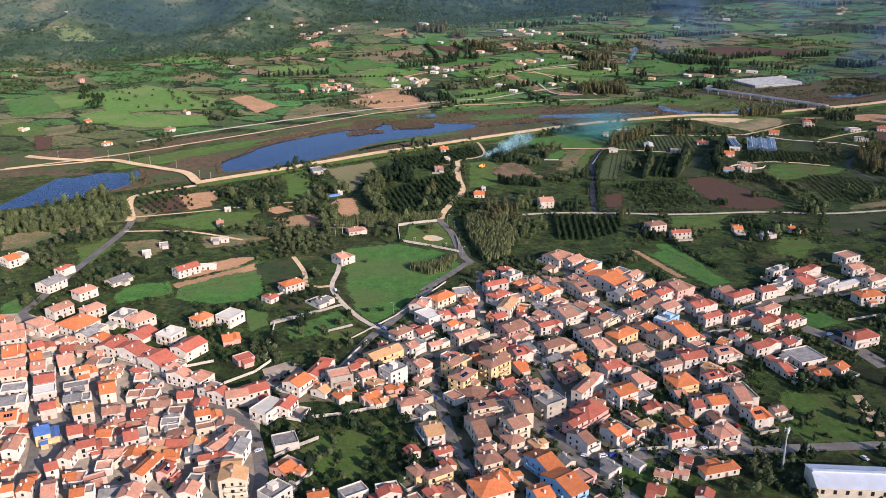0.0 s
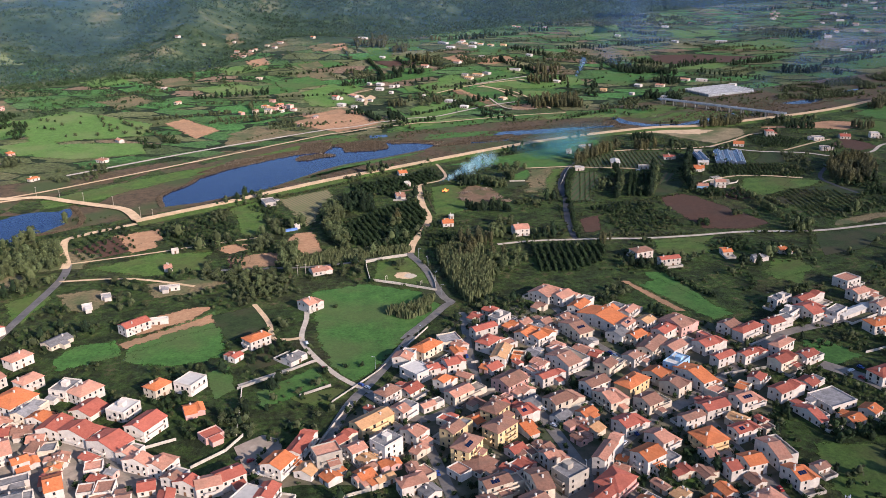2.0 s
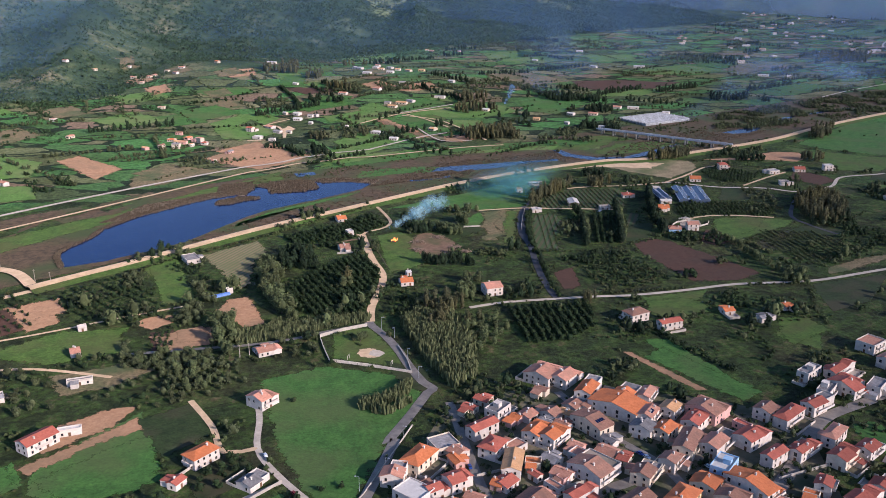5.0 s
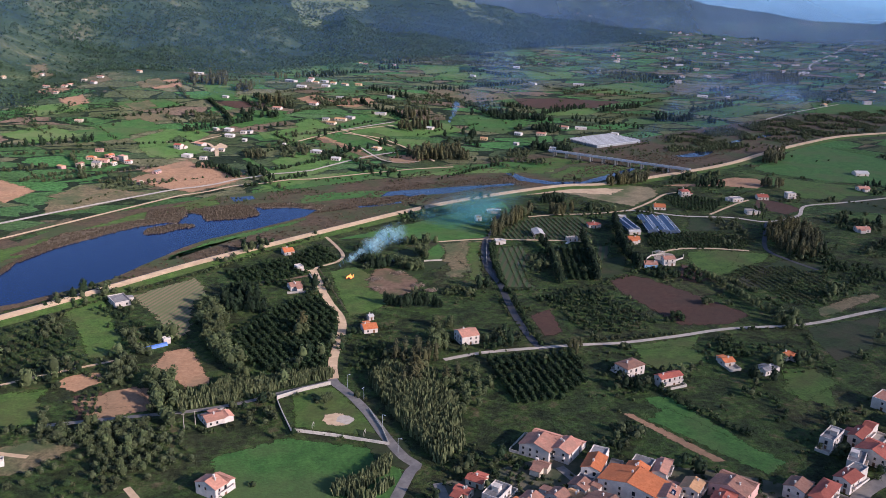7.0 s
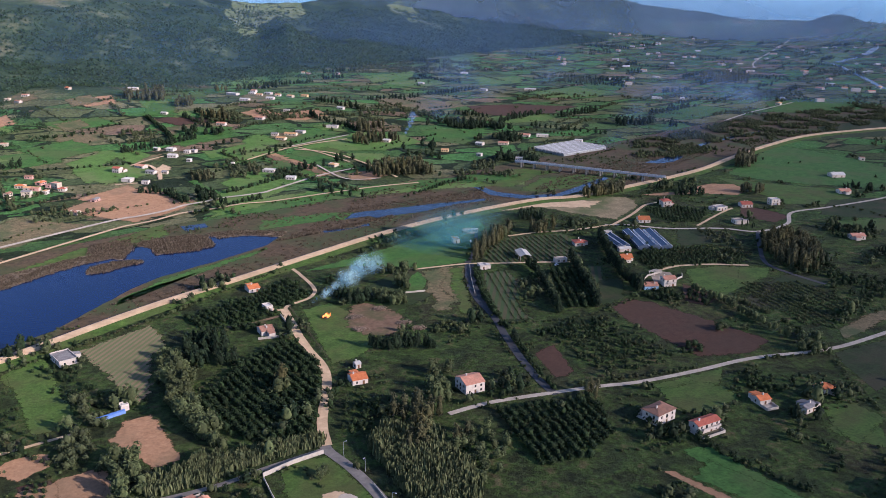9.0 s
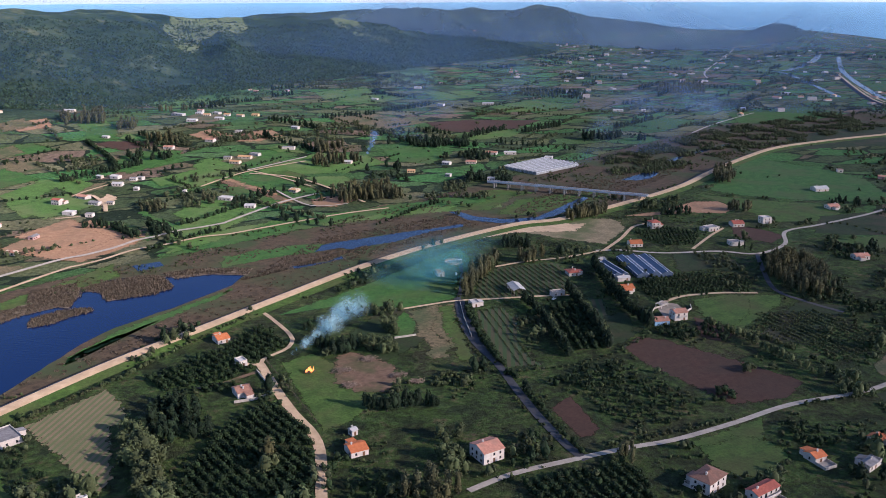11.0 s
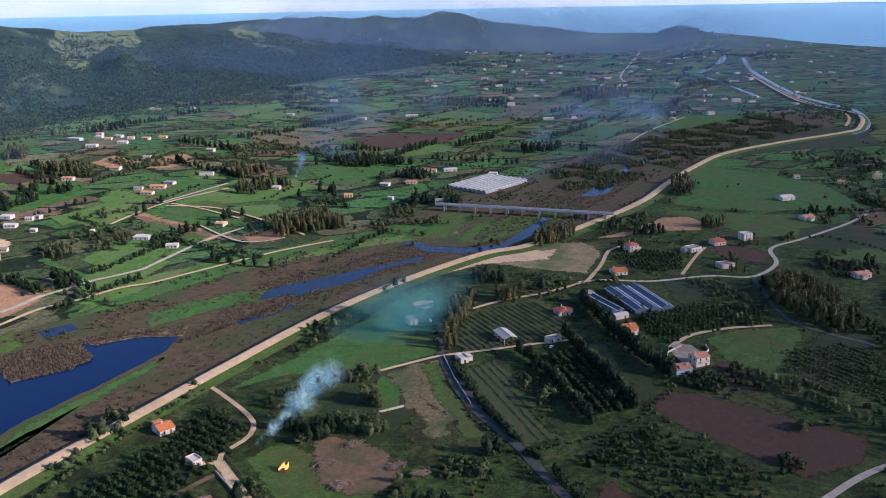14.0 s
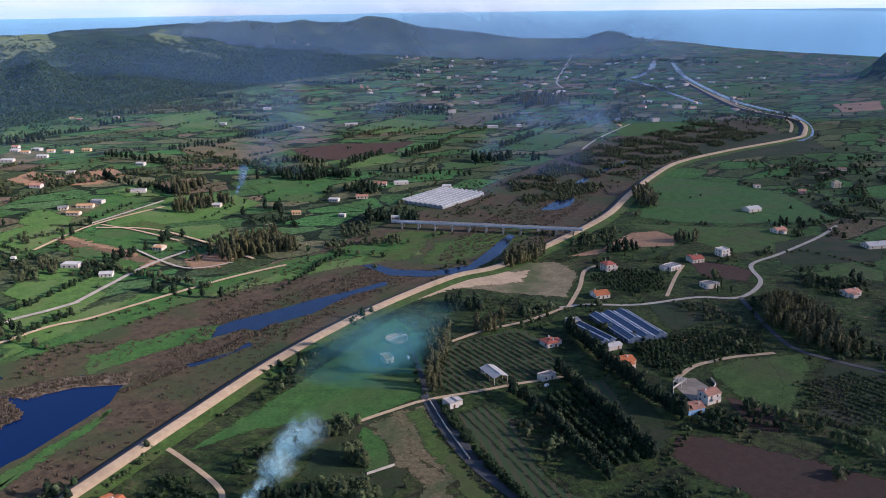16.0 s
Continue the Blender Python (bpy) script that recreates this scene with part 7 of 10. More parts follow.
house(-78.7, 262.8, 6.2, 5.7, -1, 1, "f", "r", "w", "outbuilding")
house(-197.0, 293.8, 5.1, 3.6, 23, 1, "a", "b", "c", "outbuilding")
house(-234.1, 368.4, 7.6, 4.7, 17, 1, "a", "t", "k", "outbuilding")
house(-220.4, 360.2, 5.5, 5.7, 17, 1, "a", "p", "c", "outbuilding")
house(-93.7, 277.6, 5.7, 5.9, -8, 1, "a", "t", "w", "outbuilding")
house(-156.9, 391.5, 8.1, 4.8, -34, 1, "a", "r", "c", "outbuilding")
house(-155.7, 262.3, 4.6, 3.6, -1, 1, "a", "o", "k", "outbuilding")
house(-83.7, 255.3, 7.8, 5.2, -1, 1, "f", "r", "k", "outbuilding")
house(-218.3, 351.7, 8.8, 3.9, 17, 1, "a", "o", "w", "outbuilding")
house(-169.5, 252.7, 8.8, 4.7, 23, 1, "f", "t", "w", "outbuilding")
house(-138.3, 266.0, 5.0, 3.9, -1, 1, "a", "r", "w", "outbuilding")
house(-238.1, 383.3, 5.5, 4.1, 17, 1, "a", "p", "w", "outbuilding")
house(-124.7, 262.1, 7.9, 5.6, -1, 1, "a", "o", "w", "outbuilding")
house(-232.6, 375.0, 7.6, 5.7, 17, 1, "a", "o", "w", "outbuilding")
house(-148.8, 276.8, 8.7, 4.5, 17, 1, "a", "t", "c", "outbuilding")
house(-124.2, 338.7, 4.6, 5.6, 22, 1, "f", "b", "c", "outbuilding")
house(-195.5, 283.4, 5.5, 4.6, 23, 1, "a", "o", "c", "outbuilding")
house(-144.1, 379.5, 4.9, 4.0, -26, 1, "a", "g", "k", "outbuilding")
house(-196.3, 311.2, 8.3, 5.9, 9, 1, "a", "g", "c", "outbuilding")
house(-194.0, 270.3, 7.3, 5.2, 23, 1, "f", "t", "k", "outbuilding")
house(-155.6, 301.8, 5.1, 3.6, 31, 1, "a", "o", "w", "outbuilding")
house(-252.8, 421.5, 6.7, 5.2, 23, 1, "a", "p", "c", "outbuilding")
house(-223.7, 368.6, 7.2, 3.6, 17, 1, "a", "b", "c", "outbuilding")
house(-169.9, 392.2, 8.0, 3.6, 32, 1, "a", "b", "c", "outbuilding")
house(-144.3, 299.6, 8.6, 4.7, 31, 1, "f", "p", "k", "outbuilding")
house(-139.8, 250.3, 6.5, 5.2, -1, 1, "a", "b", "k", "outbuilding")
house(-85.6, 262.6, 5.1, 6.0, -1, 1, "f", "p", "w", "outbuilding")
house(-112.9, 279.2, 8.9, 4.2, -1, 1, "a", "b", "w", "outbuilding")
house(-149.2, 375.3, 5.9, 5.1, -26, 1, "a", "r", "w", "outbuilding")
house(-201.3, 299.2, 5.8, 5.4, 23, 1, "a", "o", "c", "outbuilding")
house(-210.1, 304.8, 7.4, 5.7, 23, 1, "a", "o", "w", "outbuilding")
house(-100.3, 263.3, 5.7, 4.2, -1, 1, "f", "b", "k", "outbuilding")
house(-183.7, 308.0, 8.8, 4.4, 9, 1, "a", "r", "c", "outbuilding")
house(-144.8, 340.9, 7.3, 4.4, 22, 1, "a", "b", "c", "outbuilding")
house(-206.4, 319.0, 8.2, 5.2, 9, 1, "a", "r", "c", "outbuilding")
house(-187.8, 255.0, 8.0, 3.9, 23, 1, "a", "g", "c", "outbuilding")
house(-89.1, 249.8, 8.3, 4.9, -1, 1, "a", "b", "c", "outbuilding")
house(-187.7, 288.7, 5.3, 4.5, 23, 1, "a", "r", "c", "outbuilding")
house(-195.2, 325.4, 6.1, 5.7, 9, 1, "a", "t", "k", "outbuilding")
house(-161.6, 264.7, 5.0, 4.0, -1, 1, "a", "b", "k", "outbuilding")
house(-141.6, 312.6, 5.2, 4.9, -17, 1, "f", "b", "c", "outbuilding")
house(-101.1, 253.7, 5.8, 4.9, -1, 1, "f", "o", "k", "outbuilding")
house(-150.5, 344.5, 5.4, 4.5, 22, 1, "a", "p", "c", "outbuilding")
house(-135.7, 316.3, 6.1, 4.6, -17, 1, "f", "g", "w", "outbuilding")
house(-265.0, 447.4, 7.2, 4.1, 27, 1, "f", "o", "c", "outbuilding")
house(-167.6, 261.3, 4.7, 4.5, -1, 1, "a", "g", "c", "outbuilding")
house(-204.4, 291.0, 6.9, 4.7, 23, 1, "a", "p", "k", "outbuilding")
house(-116.6, 286.1, 6.3, 4.4, -1, 1, "a", "b", "w", "outbuilding")
house(-189.4, 296.8, 6.7, 5.9, 23, 1, "f", "t", "c", "outbuilding")
house(-150.0, 267.6, 8.0, 6.0, -1, 1, "f", "o", "c", "outbuilding")
house(-104.2, 271.6, 7.3, 4.2, -1, 1, "a", "r", "c", "outbuilding")
house(-254.3, 447.1, 5.9, 5.4, 27, 1, "a", "t", "c", "outbuilding")
house(-143.7, 361.8, 8.5, 4.2, 22, 1, "f", "b", "c", "outbuilding")
house(-183.2, 405.4, 5.7, 4.4, -16, 1, "a", "b", "k", "outbuilding")
house(-258.9, 458.0, 6.4, 4.4, 27, 1, "a", "o", "c", "outbuilding")
house(-113.2, 272.4, 6.0, 4.4, -1, 1, "f", "b", "w", "outbuilding")
house(-125.1, 320.6, 7.6, 3.9, -17, 1, "a", "t", "w", "outbuilding")
house(-101.1, 304.1, 8.5, 5.2, 19, 1, "f", "p", "c", "outbuilding")
house(-130.0, 254.6, 8.6, 4.8, -1, 1, "a", "g", "k", "outbuilding")
house(-196.0, 303.8, 5.1, 4.9, 23, 1, "a", "b", "k", "outbuilding")
house(-109.4, 338.1, 8.1, 5.3, 22, 1, "f", "b", "c", "outbuilding")
house(-201.2, 420.9, 5.3, 6.0, -17, 1, "f", "p", "c", "outbuilding")
house(-198.2, 336.7, 5.2, 5.0, 18, 1, "a", "b", "c", "outbuilding")
house(-75.9, 276.4, 8.8, 4.7, -38, 1, "a", "g", "c", "outbuilding")
house(-136.5, 278.0, 4.7, 5.0, -1, 1, "a", "o", "c", "outbuilding")
house(-159.5, 271.5, 6.3, 4.6, -1, 1, "a", "b", "c", "outbuilding")
house(-256.4, 427.7, 7.2, 4.6, 23, 1, "a", "o", "c", "outbuilding")
house(66.5, 476.1, 7.0, 5.2, -50, 1, "a", "p", "k", "outbuilding")
house(30.7, 423.2, 4.8, 3.6, -52, 1, "f", "b", "k", "outbuilding")
house(26.1, 420.1, 6.4, 5.0, -52, 1, "a", "b", "w", "outbuilding")
house(-35.4, 371.6, 4.9, 4.2, 33, 1, "a", "b", "w", "outbuilding")
house(62.6, 391.0, 4.8, 5.3, -61, 1, "a", "r", "k", "outbuilding")
house(-29.3, 362.5, 8.5, 4.8, 33, 1, "a", "t", "c", "outbuilding")
house(-14.6, 380.8, 4.5, 5.9, -45, 1, "a", "p", "c", "outbuilding")
house(-51.1, 369.2, 5.6, 4.1, 21, 1, "a", "g", "c", "outbuilding")
house(52.0, 452.8, 4.5, 4.0, -61, 1, "f", "b", "k", "outbuilding")
house(66.2, 306.9, 7.9, 4.2, -52, 1, "a", "g", "w", "outbuilding")
house(1.5, 279.6, 5.5, 4.5, -66, 1, "a", "b", "k", "outbuilding")
house(47.9, 310.4, 6.2, 5.8, -54, 1, "a", "g", "c", "outbuilding")
house(22.9, 363.1, 7.6, 4.9, -47, 1, "a", "r", "c", "outbuilding")
house(-7.3, 288.8, 5.3, 5.7, -60, 1, "a", "r", "c", "outbuilding")
house(-5.3, 462.0, 4.6, 5.3, 22, 1, "a", "b", "c", "outbuilding")
house(47.2, 506.7, 5.4, 5.9, -48, 1, "a", "o", "k", "outbuilding")
house(72.2, 506.0, 6.7, 5.2, -52, 1, "a", "t", "c", "outbuilding")
house(81.6, 345.2, 7.9, 4.0, -60, 1, "a", "b", "c", "outbuilding")
house(81.1, 290.0, 6.8, 5.5, -26, 1, "a", "r", "c", "outbuilding")
house(-16.2, 318.3, 5.3, 5.5, -62, 1, "a", "r", "w", "outbuilding")
house(83.0, 478.1, 7.5, 4.2, -64, 1, "a", "g", "w", "outbuilding")
house(-17.0, 367.9, 6.9, 4.8, -71, 1, "a", "b", "k", "outbuilding")
house(16.6, 420.5, 8.5, 3.7, -52, 1, "a", "b", "c", "outbuilding")
house(39.3, 378.5, 8.1, 4.9, -64, 1, "a", "b", "k", "outbuilding")
house(147.3, 421.2, 6.4, 3.8, -45, 1, "f", "o", "c", "outbuilding")
house(46.7, 448.4, 8.6, 3.5, -61, 1, "f", "p", "w", "outbuilding")
house(88.7, 338.8, 5.1, 4.0, -60, 1, "a", "t", "c", "outbuilding")
house(53.2, 299.1, 8.8, 5.3, -54, 1, "f", "p", "k", "outbuilding")
house(35.8, 527.2, 8.1, 5.1, -48, 1, "a", "r", "c", "outbuilding")
house(-21.1, 280.4, 9.0, 5.8, 17, 1, "f", "r", "k", "outbuilding")
house(11.1, 476.0, 8.4, 4.6, -74, 1, "a", "o", "k", "outbuilding")
house(59.2, 282.5, 7.6, 3.9, -54, 1, "f", "b", "k", "outbuilding")
house(35.6, 414.1, 5.4, 5.9, -65, 1, "a", "r", "k", "outbuilding")
house(-29.4, 393.4, 6.0, 3.9, -47, 1, "a", "p", "c", "outbuilding")
house(101.3, 351.2, 8.8, 4.8, -73, 1, "a", "b", "c", "outbuilding")
house(12.7, 447.3, 8.0, 4.9, -39, 1, "a", "p", "c", "outbuilding")
house(59.9, 396.1, 4.7, 5.8, -61, 1, "a", "p", "k", "outbuilding")
house(69.1, 358.4, 6.4, 4.9, -35, 1, "a", "p", "c", "outbuilding")
house(24.6, 455.1, 5.1, 5.7, -39, 1, "a", "o", "k", "outbuilding")
house(59.6, 499.8, 6.5, 4.1, -46, 1, "a", "g", "c", "outbuilding")
house(94.1, 301.9, 5.6, 3.7, -26, 1, "a", "p", "w", "outbuilding")
house(-38.6, 363.7, 7.5, 5.0, 33, 1, "a", "p", "c", "outbuilding")
house(121.6, 408.4, 5.5, 4.4, -70, 1, "a", "r", "k", "outbuilding")
house(56.8, 383.3, 6.8, 4.2, -61, 1, "a", "b", "k", "outbuilding")
house(76.3, 308.9, 8.8, 4.5, -52, 1, "a", "g", "w", "outbuilding")
house(67.5, 531.1, 6.9, 4.4, -46, 1, "a", "b", "c", "outbuilding")
house(82.3, 331.6, 4.6, 4.3, -60, 1, "a", "r", "w", "outbuilding")
house(87.2, 368.9, 6.3, 4.3, -60, 1, "a", "p", "k", "outbuilding")
house(98.8, 333.1, 4.7, 5.8, -72, 1, "a", "o", "c", "outbuilding")
house(148.8, 478.1, 8.5, 3.9, -63, 1, "f", "r", "k", "outbuilding")
house(1.9, 289.4, 8.8, 4.6, -60, 1, "a", "b", "c", "outbuilding")
house(105.9, 338.9, 7.9, 5.7, -72, 1, "a", "o", "w", "outbuilding")
house(37.0, 322.7, 7.0, 3.7, -59, 1, "a", "t", "c", "outbuilding")
house(94.7, 354.1, 6.0, 5.0, -73, 1, "a", "r", "c", "outbuilding")
house(86.2, 300.3, 6.6, 4.4, -26, 1, "a", "p", "c", "outbuilding")
house(120.3, 344.4, 7.1, 5.8, -73, 1, "a", "b", "w", "outbuilding")
house(41.6, 457.9, 5.5, 3.6, -61, 1, "a", "r", "w", "outbuilding")
house(83.1, 461.8, 5.2, 5.3, -44, 1, "a", "r", "c", "outbuilding")
house(30.2, 366.0, 7.3, 5.7, -47, 1, "a", "r", "k", "outbuilding")
house(22.9, 298.7, 8.9, 5.3, -66, 1, "a", "o", "w", "outbuilding")
house(-5.4, 281.0, 8.5, 4.7, -66, 1, "a", "t", "w", "outbuilding")
house(0.1, 405.3, 8.5, 5.1, -42, 1, "f", "r", "w", "outbuilding")
house(33.5, 375.0, 7.9, 4.7, -64, 1, "f", "b", "c", "outbuilding")
house(-24.9, 373.1, 5.1, 4.9, -71, 1, "a", "o", "k", "outbuilding")
house(27.8, 520.9, 7.2, 5.1, -48, 1, "a", "r", "c", "outbuilding")
house(-1.0, 308.7, 5.3, 5.2, -62, 1, "a", "r", "c", "outbuilding")
house(142.2, 389.1, 5.5, 3.8, -68, 1, "a", "r", "w", "outbuilding")
house(43.7, 467.8, 7.0, 5.4, -22, 1, "f", "o", "c", "outbuilding")
house(-13.4, 284.0, 7.4, 4.6, -60, 1, "f", "b", "w", "outbuilding")
house(-35.0, 419.1, 6.1, 3.8, -50, 1, "a", "r", "w", "outbuilding")
house(98.3, 310.8, 5.0, 4.6, -26, 1, "a", "r", "k", "outbuilding")
house(129.2, 389.0, 7.1, 4.2, -68, 1, "f", "g", "c", "outbuilding")
house(55.6, 279.2, 6.0, 3.5, -54, 1, "f", "r", "w", "outbuilding")
house(71.5, 365.2, 4.6, 4.0, -35, 1, "a", "o", "c", "outbuilding")
house(141.7, 382.1, 5.0, 5.9, -68, 1, "f", "b", "c", "outbuilding")


# ---- trees ----
#        height, crown radius, crown base, cards, card size
HABIT = {
    "olive": (4.5, 2.4, 0.8, 80, 0.95),
    "citrus": (3.5, 2.0, 0.3, 70, 0.9),
    "willow": (8.2, 3.4, 0.8, 150, 1.15),
    "poplar": (11.0, 2.3, 0.9, 160, 1.05),
    "pine": (8.6, 3.0, 0.6, 140, 1.15),
    "cypress": (8.0, 1.0, 0.3, 80, 0.75),
    "bush": (1.8, 1.5, 0.05, 34, 0.8),
    "reed": (3.3, 1.7, 0.0, 44, 0.85),
    "dead": (1.5, 2.2, 0.0, 32, 0.8),
    "maquis": (2.8, 2.6, 0.1, 26, 1.5),
}


def crown_arrays(kind, seed, share=1.0):
    """Leaf sprays round a few boughs, and a small dark core; vertices and triangles."""
    hgt, rad, base, cards, size = HABIT[kind]
    rng = np.random.default_rng(seed)
    cards = max(8, int(cards * share))
    size = size * (1.0 / share) ** 0.4
    v, f = [], []
    if kind in ("reed", "dead"):
        for _ in range(cards):
            a, r = rng.uniform(0, 6.283), rad * math.sqrt(rng.uniform(0, 1))
            x, y, tall = r * math.cos(a), r * math.sin(a), hgt * rng.uniform(0.55, 1.1)
            b = rng.uniform(0, 6.283)
            dx, dy, lx, ly = math.cos(b) * size * 0.42, math.sin(b) * size * 0.42, rng.normal(0, 0.35), rng.normal(0, 0.35)
            k = len(v)
            v += [(x - dx, y - dy, 0), (x + dx, y + dy, 0), (x + dx * 0.5 + lx, y + dy * 0.5 + ly, tall), (x - dx * 0.3 + lx, y - dy * 0.3 + ly, tall * 0.92)]
            f += [(k, k + 1, k + 2), (k, k + 2, k + 3)]
        return np.array(v), np.array(f)
    mid, half = (base + hgt) / 2, (hgt - base) / 2
    lobes = []
    for _ in range(7 if half < 4 else 10):
        u, a = rng.uniform(-0.75, 0.75), rng.uniform(0, 6.283)
        wide = math.sqrt(max(0.05, 1 - u * u)) * (1.0 if kind not in ("pine", "cypress") else 0.55 + 0.45 * (0.75 - u) / 1.5)
        lobes.append((math.cos(a) * rad * 0.5 * wide, math.sin(a) * rad * 0.5 * wide, mid + half * u, rad * 0.62 * wide * rng.uniform(0.75, 1.2), half * rng.uniform(0.28, 0.5)))
    for i in range(cards):
        lx, ly, lz, lr, lh = lobes[i % len(lobes)]
        d = rng.normal(0, 1, 3)
        d /= np.linalg.norm(d)
        c = np.array([lx + d[0] * lr, ly + d[1] * lr, max(base * 0.6, lz + d[2] * lh)])
        n = d + rng.normal(0, 0.45, 3) + (0, 0, 0.3)
        n /= np.linalg.norm(n)
        t = np.cross(n, rng.normal(0, 1, 3))
        t /= np.linalg.norm(t)
        b = np.cross(n, t)
        s = size * rng.uniform(0.55, 1.1) * 0.5
        k = len(v)
        v += [c - t * s * 1.25, c - b * s * rng.uniform(0.5, 1), c + t * s * 1.25 + n * s * 0.3, c + b * s * rng.uniform(0.5, 1) - n * s * 0.25]
        f += [(k, k + 1, k + 2), (k, k + 2, k + 3)]
    if share < 0.5 and kind == "maquis":
        return np.array([tuple(p) for p in v], float), np.array(f, int)
    # core
    k, ring = len(v), 6
    wid = 0.66
    for lev, (zz, ww) in enumerate(((base + half * 0.15, 0.45), (mid - half * 0.2, 1.0), (mid + half * 0.45, 0.8 if kind not in ("pine", "cypress") else 0.5))):
        for j in range(ring):
            a = 6.283 * j / ring + lev * 0.5
            rr = rad * wid * ww * rng.uniform(0.75, 1.1)
            v.append((math.cos(a) * rr, math.sin(a) * rr, zz))
    v.append((0, 0, hgt - half * 0.12))
    for lev in range(2):
        for j in range(ring):
            a, b = k + lev * ring + j, k + lev * ring + (j + 1) % ring
            f += [(a, b, b + ring), (a, b + ring, a + ring)]
    for j in range(ring):
        f.append((k + 2 * ring + j, k + 2 * ring + (j + 1) % ring, k + 3 * ring))
    return np.array([tuple(p) for p in v], float), np.array(f, int)


def array_mesh(name, v, f, material):
    me = bpy.data.meshes.new(name)
    me.vertices.add(len(v))
    me.vertices.foreach_set("co", np.asarray(v, np.float32).ravel())
    me.loops.add(len(f) * 3)
    me.loops.foreach_set("vertex_index", np.asarray(f, np.int32).ravel())
    me.polygons.add(len(f))
    me.polygons.foreach_set("loop_start", np.arange(0, len(f) * 3, 3, dtype=np.int32))
    me.update(calc_edges=True)
    me.materials.append(material)
    return me


def trunk_mesh(kind):
    hgt, rad, base, _, _ = HABIT[kind]
    bm = bmesh.new()
    r = 0.035 * hgt ** 0.9 + 0.06

    def limb(p, q, r0, r1, n=6):
        p, q = Vector(p), Vector(q)
        d = (q - p).normalized()
        s = d.orthogonal().normalized()
        t = d.cross(s)
        a = [bm.verts.new(p + (s * math.cos(6.283 * i / n) + t * math.sin(6.283 * i / n)) * r0) for i in range(n)]
        b = [bm.verts.new(q + (s * math.cos(6.283 * i / n) + t * math.sin(6.283 * i / n)) * r1) for i in range(n)]
        for i in range(n):
            bm.faces.new((a[i], a[(i + 1) % n], b[(i + 1) % n], b[i]))

    fork = base + (hgt - base) * 0.3
    limb((0, 0, -0.3), (0.05, 0.03, fork), r, r * 0.7)
    limb((0.05, 0.03, fork), (0, 0, hgt * 0.8), r * 0.7, r * 0.2)
    for i in range(4):
        a = 1.57 * i + 0.4
        limb((0.05, 0.03, fork * (0.8 + 0.12 * i)), (math.cos(a) * rad * 0.6, math.sin(a) * rad * 0.6, fork + (hgt - fork) * 0.4), r * 0.45, r * 0.12)
    return to_mesh(bm, "trunk", BARK)


VARIANTS = 4
NEAR_CROWN = {k: [crown_arrays(k, 11 * i + len(k)) for i in range(VARIANTS)] for k in HABIT}
FAR_CROWN = {k: [crown_arrays(k, 7 * i + 3, 0.33) for i in range(VARIANTS)] for k in HABIT}
TRUNK = {k: trunk_mesh(k) for k in ("olive", "citrus", "willow", "poplar", "pine", "cypress", "bush")}
CROWN = {k: [array_mesh("crown", *NEAR_CROWN[k][i], LEAF[k]) for i in range(VARIANTS)] for k in TRUNK}
TREE_WORDS = {
    "olive": "grey-green olive tree with a rounded crown", "citrus": "dark green citrus tree with a dense low crown",
    "willow": "tall bushy tree with pale green foliage", "poplar": "tall slender poplar with yellowing green leaves",
    "pine": "dark green conifer with a broad crown", "cypress": "narrow dark green cypress", "bush": "low green bush in the grass",
}
SINGLE, SINGLES_MOST = {}, 60
STUFF = {}
grow = random.Random(21)


def tree(x, y, kind, size=1.0):
    """A tree that stands as a thing of its own."""
    ob = new("bush" if kind == "bush" else "tree")
    ob.matrix_world = pose(x, y, height(x, y), 0, 0, grow.uniform(0, 360)) @ Matrix.Diagonal((size, size, size * grow.uniform(0.9, 1.12), 1))
    tagged(ob, TREE_WORDS[kind], "bush" if kind == "bush" else "tree", "trees in the fields")
    for name, me in (("trunk", TRUNK[kind]), ("crown", grow.choice(CROWN[kind]))):
        o = new(name, me)
        o.parent = ob


def plant(x, y, kind, size, mass=False):
    """Adds a tree: singly in the near stretch of orchards and lanes, else to the mass of its kind."""
    if kind == "dead" and any(within(x, y, p) for p in WET) and not any(within(x, y, p) for p in REEDY):
        return
    s = size * grow.uniform(0.72, 1.25)
    near = -160 < x < 330 and 560 < y < 860
    if near and not mass and kind in TRUNK and SINGLE.get(kind, 0) < SINGLES_MOST and grow.random() < 0.25:
        SINGLE[kind] = SINGLE.get(kind, 0) + 1
        tree(x, y, kind, s)
        return
    STUFF.setdefault((kind, mass or y > 930), []).append((x, y, height(x, y) - 0.1, s, grow.uniform(0, 6.283), grow.randrange(VARIANTS), grow.uniform(0.85, 1.2)))


def open_ground(x, y):
    return any(a <= x <= b and c <= y <= d and within(x, y, pts) for a, b, c, d, pts in CLEAR)


def wood(pts, kind, gap, size=1.0):
    """Trees at random over an area, about gap metres apart."""
    xs, ys = [p[0] for p in pts], [p[1] for p in pts]
    clumps = gap >= 7
    gap *= 0.72 if clumps else 1
    x = min(xs)
    while x < max(xs):
        y = min(ys)
        while y < max(ys):
            px, py = x + grow.uniform(-0.5, 0.5) * gap, y + grow.uniform(-0.5, 0.5) * gap
            if clumps and py < 1000 and open_ground(px, py):
                y += gap
                continue
            if within(px, py, pts) and not taken(px, py) and (noise.noise(Vector((px / 30, py / 30, 6))) > 0.0 if clumps else grow.random() < 0.86):
                plant(px, py, kind, size)
            y += gap
        x += gap


